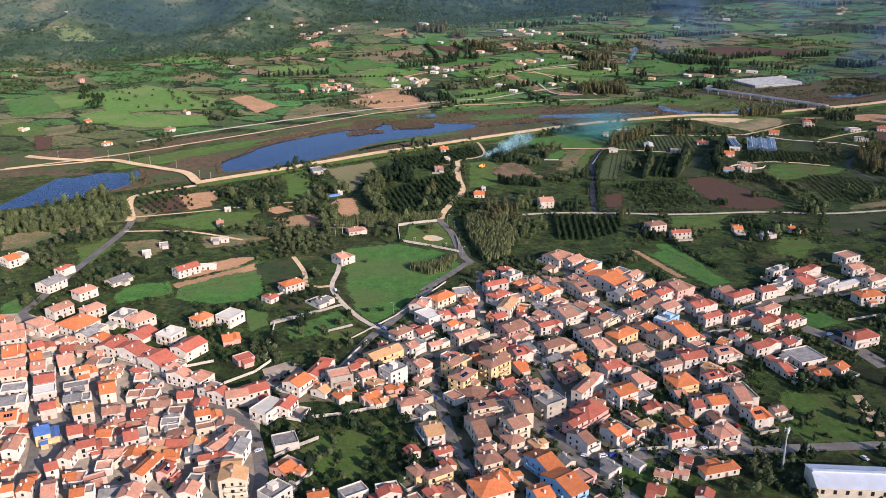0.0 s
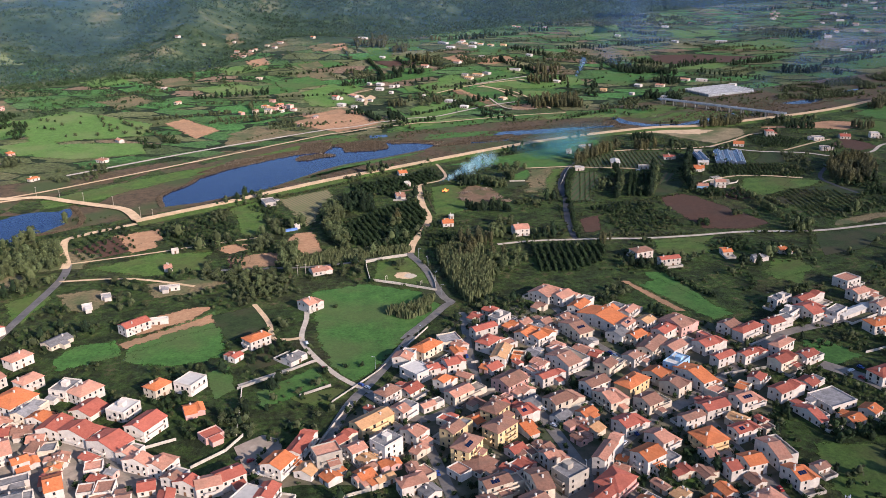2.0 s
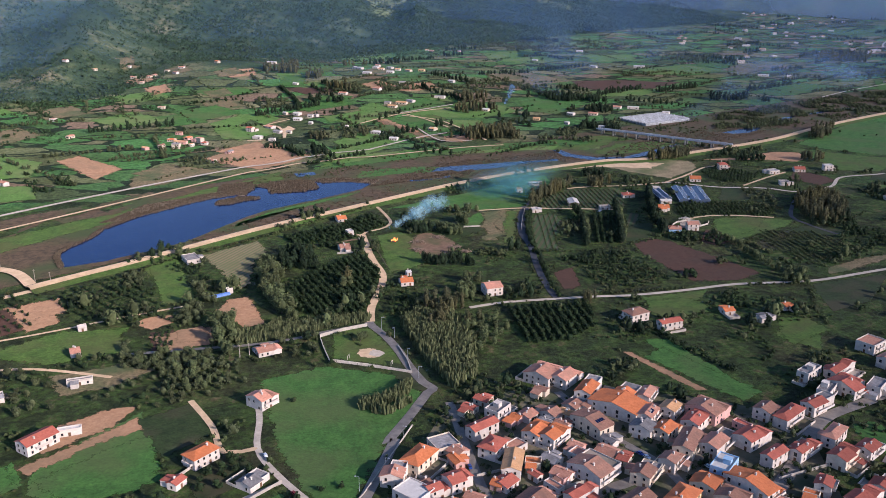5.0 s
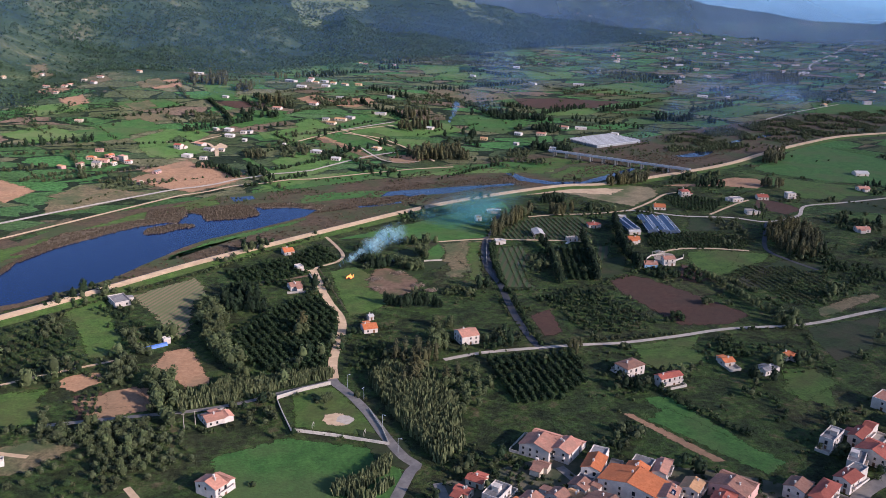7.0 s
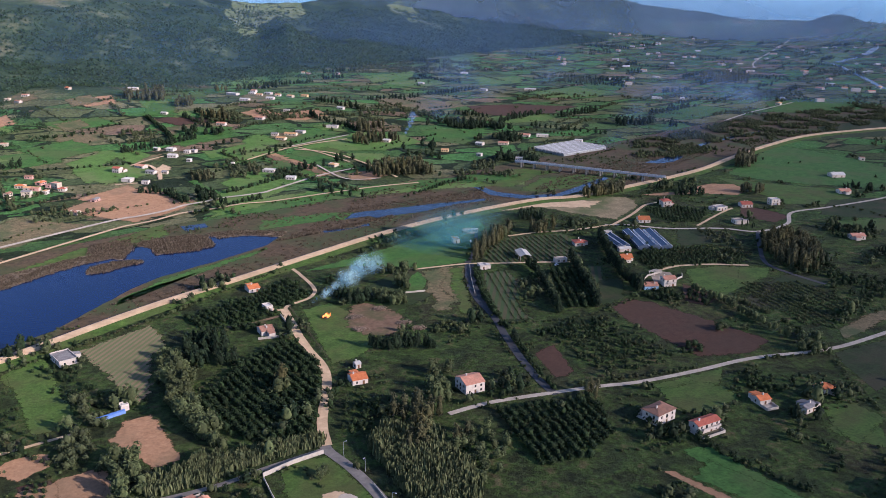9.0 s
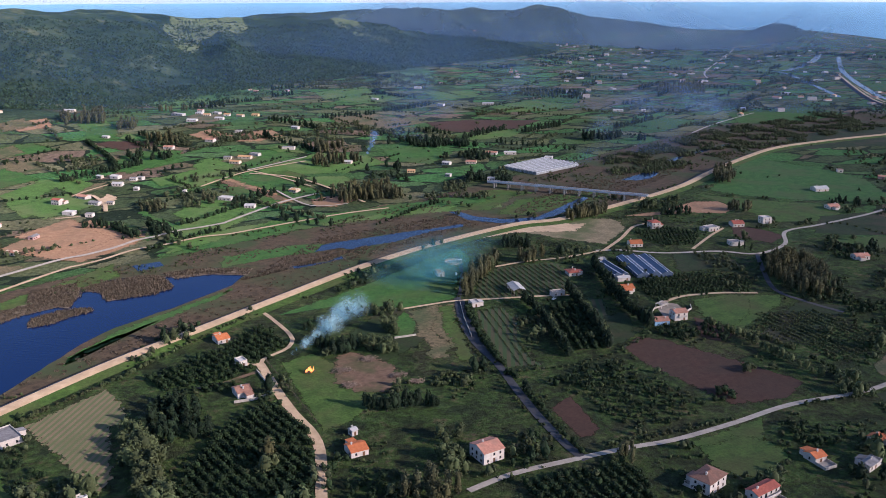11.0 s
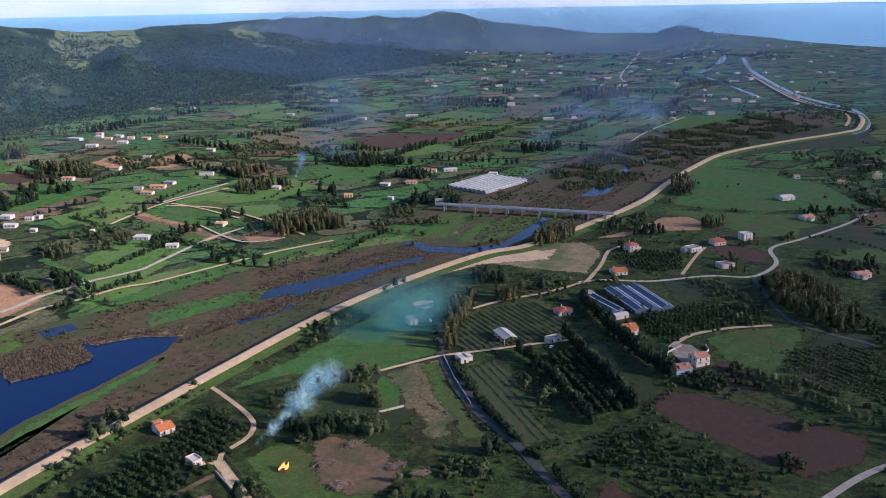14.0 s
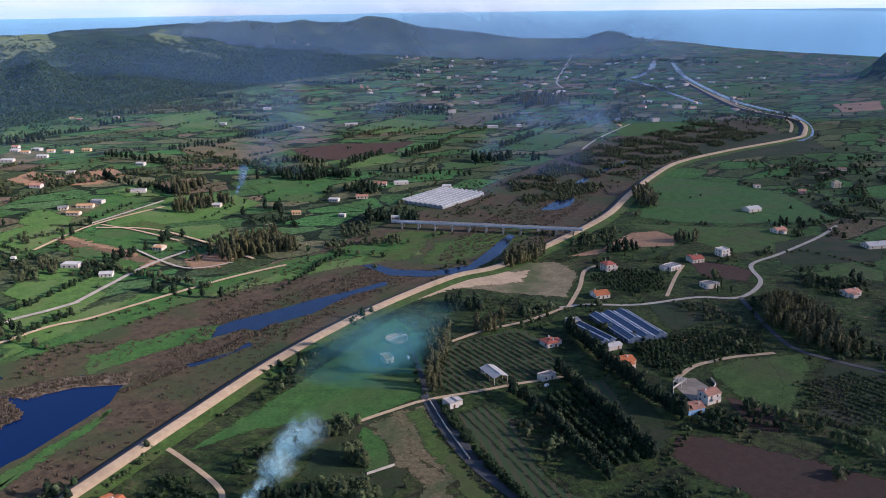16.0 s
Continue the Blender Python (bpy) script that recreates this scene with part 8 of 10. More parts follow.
def hedge(pts, kind, gap, size=1.0):
    for (x, y) in spline(pts, gap):
        px, py = x + grow.uniform(-0.3, 0.3) * gap, y + grow.uniform(-0.3, 0.3) * gap
        if not taken(px, py):
            plant(px, py, kind, size)


def orchard(pts, kind, gap, between, turn, size=1.0):
    """Trees in straight rows at a heading."""
    c, s = math.cos(radians(turn)), math.sin(radians(turn))
    uv = [(x * c + y * s, -x * s + y * c) for x, y in pts]
    u0, u1, v0, v1 = min(p[0] for p in uv), max(p[0] for p in uv), min(p[1] for p in uv), max(p[1] for p in uv)
    v = v0
    while v < v1:
        u = u0
        while u < u1:
            a, b = u + grow.uniform(-0.12, 0.12) * gap, v + grow.uniform(-0.1, 0.1) * gap
            x, y = a * c - b * s, a * s + b * c
            if within(x, y, pts) and not taken(x, y) and grow.random() < 0.95:
                plant(x, y, kind, size)
            u += gap
        v += between


def settle_stuff():
    """Turns the gathered masses into one mesh for each kind, near and far."""
    words = {"reed": "thick stand of tall green-yellow cane", "dead": "brown dead reeds along the water", "maquis": "dense dark evergreen scrub on the hillside", "bush": "green bushes and low hedges between the fields"}
    for (kind, far), rows in STUFF.items():
        protos = (FAR_CROWN if far else NEAR_CROWN)[kind]
        vs, fs, k = [], [], 0
        for x, y, z, s, a, i, tall in rows:
            v, f = protos[i]
            c, n = math.cos(a) * s, math.sin(a) * s
            out = np.empty_like(v)
            out[:, 0], out[:, 1], out[:, 2] = v[:, 0] * c - v[:, 1] * n + x, v[:, 0] * n + v[:, 1] * c + y, v[:, 2] * s * tall + z
            vs.append(out)
            fs.append(f + k)
            k += len(v)
        ob = new("reeds" if kind in ("reed", "dead") else "woodland", array_mesh("woodland", np.concatenate(vs), np.concatenate(fs), LEAF[kind]))
        tagged(ob, words.get(kind, f"groves and rows of {kind} trees"), "reeds" if kind in ("reed", "dead") else "trees", kind="stuff")


# ---- where the trees stand ----
wood([(-73, 754), (-63, 763), (-56, 729), (-60, 707), (-53, 676), (-50, 665), (-59, 667), (-69, 695), (-74, 722)], "willow", 5, 1.15)
wood([(-62, 652), (-33, 649), (-8, 652), (-6, 646), (-34, 641), (-60, 634), (-83, 626), (-88, 631), (-74, 642)], "reed", 2.8, 1.1)
orchard([(-58, 697), (-39, 733), (-18, 756), (10, 768), (10, 721), (0, 682), (-10, 654), (-33, 653), (-48, 668)], "citrus", 2.4, 4.6, -76, 1.05)
wood([(-61, 775), (-47, 794), (-29, 779), (-33, 746), (-51, 745), (-64, 758)], "pine", 5, 1)
orchard([(-54, 826), (-5, 852), (24, 879), (31, 837), (5, 816), (-13, 792), (-46, 798)], "citrus", 3.6, 4.8, -69, 0.95)
wood([(-19, 708), (-11, 711), (-12, 700), (-18, 700)], "willow", 5, 1.2)
wood([(-140, 777), (-119, 774), (-99, 726), (-101, 712), (-115, 716), (-126, 742)], "citrus", 5.2, 0.75)
wood([(-118, 732), (-111, 735), (-99, 693), (-105, 688), (-110, 701)], "olive", 4.2, 1)
wood([(-167, 768), (-159, 768), (-149, 741), (-151, 730), (-162, 728)], "olive", 5, 1)
wood([(-153, 696), (-136, 697), (-133, 686), (-150, 682)], "olive", 4.5, 0.9)
wood([(-123, 693), (-108, 693), (-106, 663), (-120, 661)], "olive", 4.5, 1.1)
orchard([(-136, 652), (-124, 652), (-121, 628), (-134, 628)], "citrus", 3.5, 4.5, -2, 0.65)
wood([(-103, 660), (-89, 660), (-84, 625), (-88, 606), (-97, 619)], "willow", 5, 1)
wood([(-151, 636), (-134, 618), (-119, 610), (-104, 618), (-91, 604), (-103, 592), (-147, 605)], "olive", 4.6, 1)
wood([(-153, 650), (-146, 648), (-136, 621), (-149, 622)], "olive", 6, 0.9)
wood([(-47, 631), (-36, 628), (-37, 607), (-42, 597), (-56, 605)], "olive", 5, 0.8)
hedge([(-73, 599), (-68, 603), (-60, 604), (-50, 601)], "bush", 3.5, 1)
wood([(-88, 637), (-76, 633), (-75, 619), (-85, 615)], "olive", 5.5, 0.9)
hedge([(-163, 736), (-155, 770), (-142, 784), (-115, 801), (-95, 816), (-63, 836), (-25, 866), (19, 900)], "bush", 3.6, 1.2)
hedge([(-101, 656), (-115, 660), (-134, 678), (-156, 678)], "bush", 4, 1.1)
wood([(6, 672), (20, 686), (34, 676), (40, 660), (23, 642), (12, 646), (3, 655)], "citrus", 4.6, 0.95)
wood([(29, 632), (42, 630), (36, 620), (27, 622)], "poplar", 4.5, 1)
wood([(6, 639), (14, 609), (28, 618), (50, 622), (30, 564), (20, 579), (14, 609)], "olive", 4.4, 0.95)
wood([(13, 606), (19, 576), (27, 555), (32, 569), (24, 602)], "reed", 3, 1.1)
wood([(65, 705), (77, 701), (64, 662), (55, 665)], "willow", 5.5, 1)
wood([(-16, 624), (-8, 623), (-10, 609), (-16, 609)], "willow", 5, 0.9)
hedge([(-30, 626), (-22, 628), (-17, 608)], "bush", 4, 0.9)
hedge([(153, 844), (143, 806), (133, 753), (133, 742)], "citrus", 2.6, 0.95)
hedge([(130, 723), (125, 699), (119, 656)], "citrus", 3, 0.8)
hedge([(142, 837), (132, 800), (125, 756), (118, 713), (118, 684)], "bush", 4, 0.8)
wood([(160, 861), (180, 888), (214, 919), (224, 935), (211, 939), (174, 890)], "poplar", 5, 0.95)
wood([(261, 794), (258, 760), (253, 733), (247, 743), (245, 760)], "citrus", 4.5, 1)
orchard([(293, 851), (346, 842), (370, 813), (354, 797), (301, 807), (276, 799)], "citrus", 3.6, 5, -12, 0.7)
orchard([(322, 755), (364, 752), (367, 716), (378, 699), (314, 677), (309, 685), (309, 725)], "bush", 2.6, 4.8, -94, 0.75)
wood([(417, 845), (443, 838), (427, 792), (393, 757), (379, 770), (381, 795)], "poplar", 5.5, 1)
wood([(402, 764), (427, 725), (405, 697), (380, 701), (377, 728)], "citrus", 5.5, 1)
hedge([(284, 761), (286, 728), (284, 692), (285, 671)], "willow", 4, 0.7)
wood([(298, 702), (301, 690), (304, 665), (294, 667)], "citrus", 4.2, 0.9)
wood([(155, 730), (194, 732), (201, 710), (207, 678), (199, 665), (156, 661), (151, 685), (151, 709)], "citrus", 5.6, 0.72)
wood([(155, 730), (194, 732), (201, 710), (207, 678), (199, 665), (156, 661), (151, 685), (151, 709)], "bush", 5, 0.9)
hedge([(135, 659), (176, 654), (207, 653), (242, 651), (284, 645)], "bush", 3.2, 1.1)
hedge([(133, 750), (171, 742), (203, 748), (233, 759)], "bush", 4, 0.9)
wood([(283, 665), (306, 664), (288, 639), (272, 647)], "willow", 5, 0.8)
wood([(216, 685), (230, 684), (222, 669), (208, 668)], "citrus", 4.4, 1.1)
orchard([(82, 645), (131, 645), (134, 630), (126, 607), (104, 591), (78, 592), (76, 614)], "citrus", 2.5, 4.8, -93, 0.95)
wood([(134, 654), (143, 652), (136, 635), (128, 638)], "poplar", 4.5, 0.9)
wood([(52, 630), (74, 632), (75, 610), (62, 593), (37, 584)], "willow", 5.6, 0.7)
hedge([(159, 588), (161, 572), (169, 552), (175, 533)], "citrus", 3.2, 0.85)
wood([(163, 609), (176, 600), (172, 580), (159, 580)], "bush", 4.5, 1.1)
wood([(224, 641), (238, 631), (234, 610), (220, 612), (217, 624)], "citrus", 4.6, 0.95)
hedge([(230, 589), (244, 589), (271, 590)], "bush", 4, 0.9)
hedge([(286, 634), (270, 601), (263, 579)], "bush", 4, 0.9)
hedge([(212, 568), (206, 547), (199, 542)], "citrus", 4, 0.8)
tree(253, 694, "bush", 2.6)
tree(258, 696, "bush", 2.2)
wood([(174, 894), (196, 915), (172, 874), (163, 871)], "poplar", 4.6, 1)
wood([(219, 940), (230, 941), (216, 921), (208, 922)], "poplar", 4.5, 1)
wood([(244, 935), (270, 934), (257, 920), (237, 922)], "poplar", 4.5, 1.05)
wood([(260, 988), (275, 971), (267, 956), (248, 967)], "pine", 5, 0.9)
orchard([(286, 979), (311, 951), (308, 930), (277, 935), (272, 956)], "bush", 4.5, 6, -51, 0.9)
orchard([(193, 906), (227, 921), (263, 911), (254, 878), (247, 852), (223, 852), (207, 856), (193, 860), (170, 866)], "bush", 1.7, 4.2, -96, 0.55)
orchard([(163, 846), (181, 845), (175, 817), (156, 771), (152, 749), (142, 754), (150, 785), (154, 822)], "bush", 1.9, 4.4, -103, 0.42)
hedge([(158, 853), (148, 826), (140, 797), (135, 770), (130, 748)], "citrus", 2.4, 1)
hedge([(161, 854), (150, 825), (142, 796), (136, 768), (132, 748)], "citrus", 2.8, 0.85)
orchard([(206, 830), (230, 830), (230, 807), (212, 777), (201, 756), (181, 759), (192, 784), (200, 808)], "citrus", 2.5, 4.8, -108, 1.05)
wood([(148, 732), (172, 738), (191, 733), (193, 715), (174, 705), (144, 726)], "citrus", 5, 0.8)
wood([(92, 879), (115, 866), (108, 858), (88, 867)], "willow", 4.4, 0.8)
wood([(93, 843), (103, 841), (95, 826), (87, 829)], "willow", 4.4, 1)
wood([(72, 828), (87, 818), (81, 804), (69, 813)], "willow", 5, 0.9)
wood([(51, 823), (63, 820), (58, 807), (49, 814)], "pine", 4.6, 0.9)
hedge([(185, 923), (166, 886), (160, 870)], "bush", 3.5, 0.9)
wood([(353, 1035), (405, 1044), (389, 1021), (340, 1015)], "poplar", 5.5, 1)
wood([(453, 1018), (474, 1002), (459, 986), (436, 999)], "pine", 5.5, 0.9)
wood([(514, 995), (530, 982), (519, 971), (502, 982)], "poplar", 5.5, 0.9)
wood([(631, 1144), (658, 1148), (619, 1110), (593, 1107)], "poplar", 6, 1)
orchard([(375, 964), (410, 963), (428, 936), (398, 906), (374, 913), (371, 936)], "citrus", 4, 5.2, -69, 0.85)
hedge([(323, 923), (344, 910), (366, 898)], "bush", 2.8, 1)
wood([(426, 894), (445, 868), (429, 869), (418, 880)], "cypress", 7, 0.8)
orchard([(331, 853), (366, 845), (381, 815), (356, 802), (305, 818), (313, 841)], "bush", 3.2, 5.2, -51, 0.85)
wood([(378, 888), (401, 873), (390, 852), (381, 824), (366, 851)], "olive", 4.5, 0.8)
wood([(406, 839), (443, 847), (445, 830), (416, 800), (385, 801), (385, 818)], "poplar", 6, 1)
wood([(391, 805), (419, 802), (412, 756), (392, 744), (380, 776)], "citrus", 5.5, 1)
orchard([(328, 763), (376, 735), (314, 699), (303, 724), (305, 744)], "bush", 2.8, 5, -84, 0.6)
wood([(263, 781), (278, 764), (283, 743), (274, 728), (259, 739), (250, 756)], "citrus", 4.6, 0.95)
hedge([(283, 743), (298, 732), (301, 708)], "reed", 3, 0.9)
wood([(316, 866), (307, 831), (295, 810), (281, 820), (296, 847)], "citrus", 4.6, 0.95)
wood([(691, 988), (729, 979), (706, 934), (675, 930), (654, 956)], "citrus", 7, 1)
wood([(630, 975), (654, 960), (635, 943), (610, 958)], "pine", 6.5, 0.9)
hedge([(435, 979), (448, 957), (473, 964)], "bush", 4, 0.9)
hedge([(532, 918), (566, 898), (569, 846)], "bush", 5, 1)
wood([(624, 1122), (630, 1108), (583, 1072), (579, 1090)], "poplar", 8, 1.1)
wood([(352, 1085), (408, 1098), (445, 1086), (416, 1049), (371, 1062)], "bush", 14, 1)
wood([(189, 1212), (239, 1194), (247, 1149), (210, 1159), (184, 1188)], "poplar", 8, 1.2)
wood([(205, 1375), (267, 1365), (254, 1324), (200, 1346)], "poplar", 8, 1.2)
wood([(259, 1320), (298, 1313), (284, 1285), (250, 1302)], "pine", 8, 1.2)
wood([(331, 1479), (417, 1458), (456, 1404), (416, 1403), (336, 1445)], "pine", 9, 1.2)
wood([(348, 1241), (386, 1199), (369, 1175), (331, 1204)], "pine", 8, 1.2)
wood([(607, 1435), (677, 1402), (692, 1351), (623, 1361), (595, 1396)], "pine", 10, 1.3)
wood([(787, 2038), (948, 1957), (894, 1846), (753, 1899)], "olive", 14, 1.3)
wood([(1033, 1657), (1165, 1614), (1076, 1511), (956, 1552)], "olive", 14, 1.3)
wood([(1150, 1948), (1273, 1903), (1163, 1774), (1083, 1819)], "poplar", 14, 1.4)
wood([(1530, 1972), (1646, 1930), (1540, 1827), (1433, 1868)], "olive", 14, 1.3)
wood([(1242, 1573), (1269, 1469), (1090, 1363), (1011, 1376)], "olive", 13, 1)
wood([(935, 1131), (1070, 1093), (871, 991), (816, 1037)], "citrus", 13, 1.2)
wood([(752, 1012), (795, 952), (700, 903), (670, 928)], "citrus", 13, 1.1)
wood([(868, 1184), (957, 1144), (899, 1086), (821, 1119)], "olive", 13, 1)
wood([(1263, 1525), (1400, 1440), (1247, 1323), (1167, 1364)], "olive", 12, 1)
wood([(672, 1309), (779, 1293), (778, 1218), (596, 1160), (542, 1156), (550, 1199)], "bush", 10, 1)
wood([(453, 1338), (614, 1268), (444, 1133), (385, 1161), (378, 1207)], "bush", 12, 1.1)
wood([(257, 1167), (340, 1151), (371, 1134), (303, 1115), (254, 1124)], "olive", 10, 1.1)
wood([(9, 1098), (48, 1118), (157, 1126), (232, 1122), (146, 1101), (63, 1093)], "bush", 10, 0.9)
wood([(55, 1276), (89, 1270), (80, 1204), (57, 1212)], "olive", 10, 1.2)
wood([(82, 1540), (198, 1532), (291, 1517), (222, 1493), (106, 1498)], "olive", 11, 1.1)
wood([(43, 1346), (75, 1366), (98, 1338), (54, 1312)], "olive", 10, 1)
wood([(146, 1242), (170, 1239), (157, 1220)], "olive", 9, 1)
wood([(414, 2254), (694, 2311), (834, 2120), (642, 2042), (417, 2069)], "olive", 12, 1.1)
wood([(370, 1372), (423, 1363), (406, 1324), (361, 1331)], "olive", 11, 1.1)
wood([(253, 1294), (292, 1276), (279, 1240), (242, 1258)], "citrus", 9, 1.1)
hedge([(-175, 1048), (-141, 1089), (-92, 1121), (-60, 1136)], "bush", 6, 1)
wood([(-2, 1463), (42, 1461), (53, 1431), (9, 1426)], "pine", 9, 1.2)
wood([(-24, 1178), (-3, 1162), (10, 1124), (-7, 1123)], "pine", 7, 1.1)
wood([(-17, 1274), (46, 1271), (49, 1200), (-10, 1214)], "olive", 9, 1.1)
wood([(151, 1202), (239, 1224), (265, 1218), (243, 1174), (175, 1170)], "poplar", 8, 1.1)
wood([(225, 1437), (278, 1448), (271, 1398), (223, 1399)], "poplar", 9, 1.2)
wood([(-69, 1702), (1, 1738), (-4, 1657), (-62, 1641)], "poplar", 10, 1.3)
wood([(28, 1547), (86, 1564), (84, 1486), (29, 1485)], "olive", 9, 1.2)
wood([(99, 1539), (151, 1549), (157, 1496), (107, 1487)], "olive", 9, 1.2)
wood([(-291, 1850), (-124, 2054), (321, 2091), (332, 2033), (-118, 1745), (-279, 1744)], "maquis", 11, 1.2)
wood([(243, 1577), (374, 1640), (374, 1525), (264, 1490)], "olive", 12, 1.2)
wood([(365, 1360), (450, 1360), (429, 1315), (363, 1316)], "pine", 9, 1.1)
wood([(365, 1553), (451, 1529), (450, 1438), (354, 1469)], "olive", 13, 1.2)
wood([(224, 1179), (340, 1221), (317, 1168), (242, 1154)], "olive", 8, 1)
wood([(-81, 1489), (-18, 1455), (-28, 1403), (-69, 1411)], "olive", 10, 1.1)
wood([(-163, 1144), (-128, 1150), (-122, 1095), (-150, 1090)], "olive", 9, 1)
orchard([(-268, 716), (-231, 741), (-206, 674), (-242, 653)], "citrus", 6, 8, 35, 0.8)
orchard([(-209, 732), (-161, 767), (-128, 687), (-178, 666)], "citrus", 6, 8, 37, 0.9)
wood([(-164, 644), (-102, 642), (-79, 589), (-98, 556), (-129, 556), (-148, 591)], "olive", 8, 0.85)
wood([(-227, 605), (-155, 604), (-139, 568), (-192, 558)], "olive", 11, 0.9)
wood([(-145, 616), (-109, 628), (-94, 578), (-108, 567)], "willow", 8, 0.7)
wood([(-326, 595), (-307, 607), (-263, 582), (-265, 538), (-270, 500), (-289, 519)], "olive", 9, 1)
wood([(-103, 496), (-83, 505), (-74, 487), (-95, 471)], "citrus", 5, 1)
wood([(-117, 463), (-104, 463), (-87, 406), (-96, 394), (-109, 426)], "olive", 7, 0.9)
wood([(-100, 567), (-78, 578), (-72, 534), (-85, 515)], "olive", 8, 1)
wood([(-41, 354), (-20, 349), (-13, 297), (-36, 294)], "citrus", 6, 1.2)
wood([(-58, 360), (-43, 376), (-29, 370), (-41, 354)], "olive", 8, 1)
wood([(-69, 301), (-46, 305), (-36, 297), (-44, 290)], "citrus", 6, 1)
wood([(166, 384), (194, 390), (192, 372), (168, 367)], "citrus", 5, 1.3)
wood([(87, 329), (106, 324), (98, 288), (91, 288)], "citrus", 6, 1.1)
wood([(66, 320), (97, 320), (95, 312), (68, 308)], "bush", 5, 1)
wood([(124, 320), (145, 320), (140, 287), (105, 288)], "olive", 6, 1)
wood([(124, 385), (134, 379), (145, 333), (142, 324), (134, 328)], "bush", 9, 0.9)
wood([(104, 379), (107, 348), (94, 329), (93, 358)], "citrus", 6, 1)
wood([(12, 636), (26, 650), (44, 640), (48, 600), (40, 560), (26, 548), (20, 575)], "reed", 2.3, 1.6)
wood([(24, 655), (48, 667), (62, 630), (50, 615), (34, 635)], "poplar", 8, 0.95)
wood([(52, 600), (64, 600), (62, 568), (50, 565)], "willow", 8, 0.7)
wood([(-29, 565), (2, 559), (2, 538), (-20, 533)], "bush", 8, 1)
hedge([(-20, 533), (-13, 528), (2, 538)], "reed", 3, 1.3)
tree(-71, 544, "bush", 1.3)
tree(-56, 549, "bush", 1.3)
wood([(-150, 464), (-130, 463), (-117, 406), (-129, 407)], "citrus", 7, 0.9)
wood([(-118, 413), (-99, 406), (-100, 382), (-111, 382)], "bush", 7, 0.8)
wood([(-197, 464), (-184, 456), (-182, 441), (-194, 449)], "citrus", 5, 0.9)
wood([(-201, 417), (-182, 407), (-172, 389), (-186, 395)], "citrus", 5, 0.9)
wood([(-163, 377), (-150, 383), (-137, 351), (-148, 351)], "citrus", 5, 1)
wood([(-156, 323), (-136, 323), (-131, 302), (-147, 306)], "citrus", 5, 0.9)
wood([(-183, 299), (-176, 299), (-172, 290), (-179, 290)], "bush", 5, 1)
wood([(174, 458), (184, 470), (179, 436), (167, 429)], "bush", 8, 0.8)
wood([(205, 500), (220, 504), (215, 490), (202, 491)], "citrus", 5, 1)
wood([(-31, 450), (-5, 438), (-5, 431), (-23, 432)], "bush", 7, 0.8)
wood([(21, 461), (31, 460), (26, 438), (20, 442)], "bush", 6, 1)
wood([(-412, 1661), (-198, 1630), (-142, 1467), (-255, 1360), (-384, 1460)], "maquis", 11, 1.1)
wood([(-653, 1550), (-380, 1520), (-294, 1224), (-450, 1171), (-565, 1349)], "maquis", 11, 1.1)
wood([(-458, 1153), (-412, 1172), (-299, 1115), (-298, 1083), (-374, 1057)], "olive", 26, 1)
wood([(-312, 1081), (-268, 1104), (-248, 1013), (-280, 1010)], "citrus", 8, 1.3)
wood([(-510, 1209), (-457, 1171), (-424, 1041), (-468, 1102)], "citrus", 8, 1.2)
wood([(-474, 970), (-395, 999), (-366, 934), (-432, 946)], "olive", 8, 1.1)
wood([(-663, 1299), (-574, 1349), (-510, 1209), (-583, 1133)], "olive", 12, 1.1)
wood([(-357, 910), (-309, 952), (-268, 892), (-328, 878)], "olive", 10, 1)
wood([(-95, 360), (-57, 399), (-24, 454), (20, 532), (77, 541), (145, 510), (182, 482), (164, 429), (145, 320), (67, 288), (23, 288), (-8, 289), (-15, 359), (-64, 365)], "citrus", 6.5, 0.75)
wood([(-95, 360), (-57, 399), (-24, 454), (20, 532), (77, 541), (145, 510), (182, 482), (164, 429), (145, 320), (67, 288), (23, 288), (-8, 289), (-15, 359), (-64, 365)], "bush", 5.5, 0.8)
wood([(-271, 454), (-246, 459), (-139, 382), (-91, 340), (-78, 283), (-189, 284)], "bush", 13, 0.8)
wood([(-267, 518), (-188, 547), (-115, 488), (-93, 406), (-138, 407), (-214, 465)], "bush", 8, 0.9)
wood([(-230, 537), (-127, 545), (-93, 406), (-138, 407), (-204, 465)], "citrus", 13, 0.9)
wood([(193, 528), (303, 569), (230, 414), (163, 367), (174, 458)], "bush", 7, 0.9)
wood([(-324, 645), (-297, 678), (-266, 704), (-250, 649), (-288, 622), (-316, 610)], "willow", 5, 0.9)
wood([(-359, 663), (-330, 659), (-312, 618), (-330, 603)], "willow", 5.5, 0.9)
for islet in REEDY[:3]:
    wood(islet, "dead", 1.9, 1.0)
wood([(-174, 955), (-143, 970), (-116, 986), (-87, 992), (-85, 976), (-115, 964), (-142, 944), (-166, 923), (-185, 906), (-205, 902), (-195, 918)], "dead", 2.3, 0.8)
wood([(-20, 1020), (16, 1017), (47, 1002), (39, 986), (15, 1000), (-11, 1001)], "dead", 2.3, 0.8)

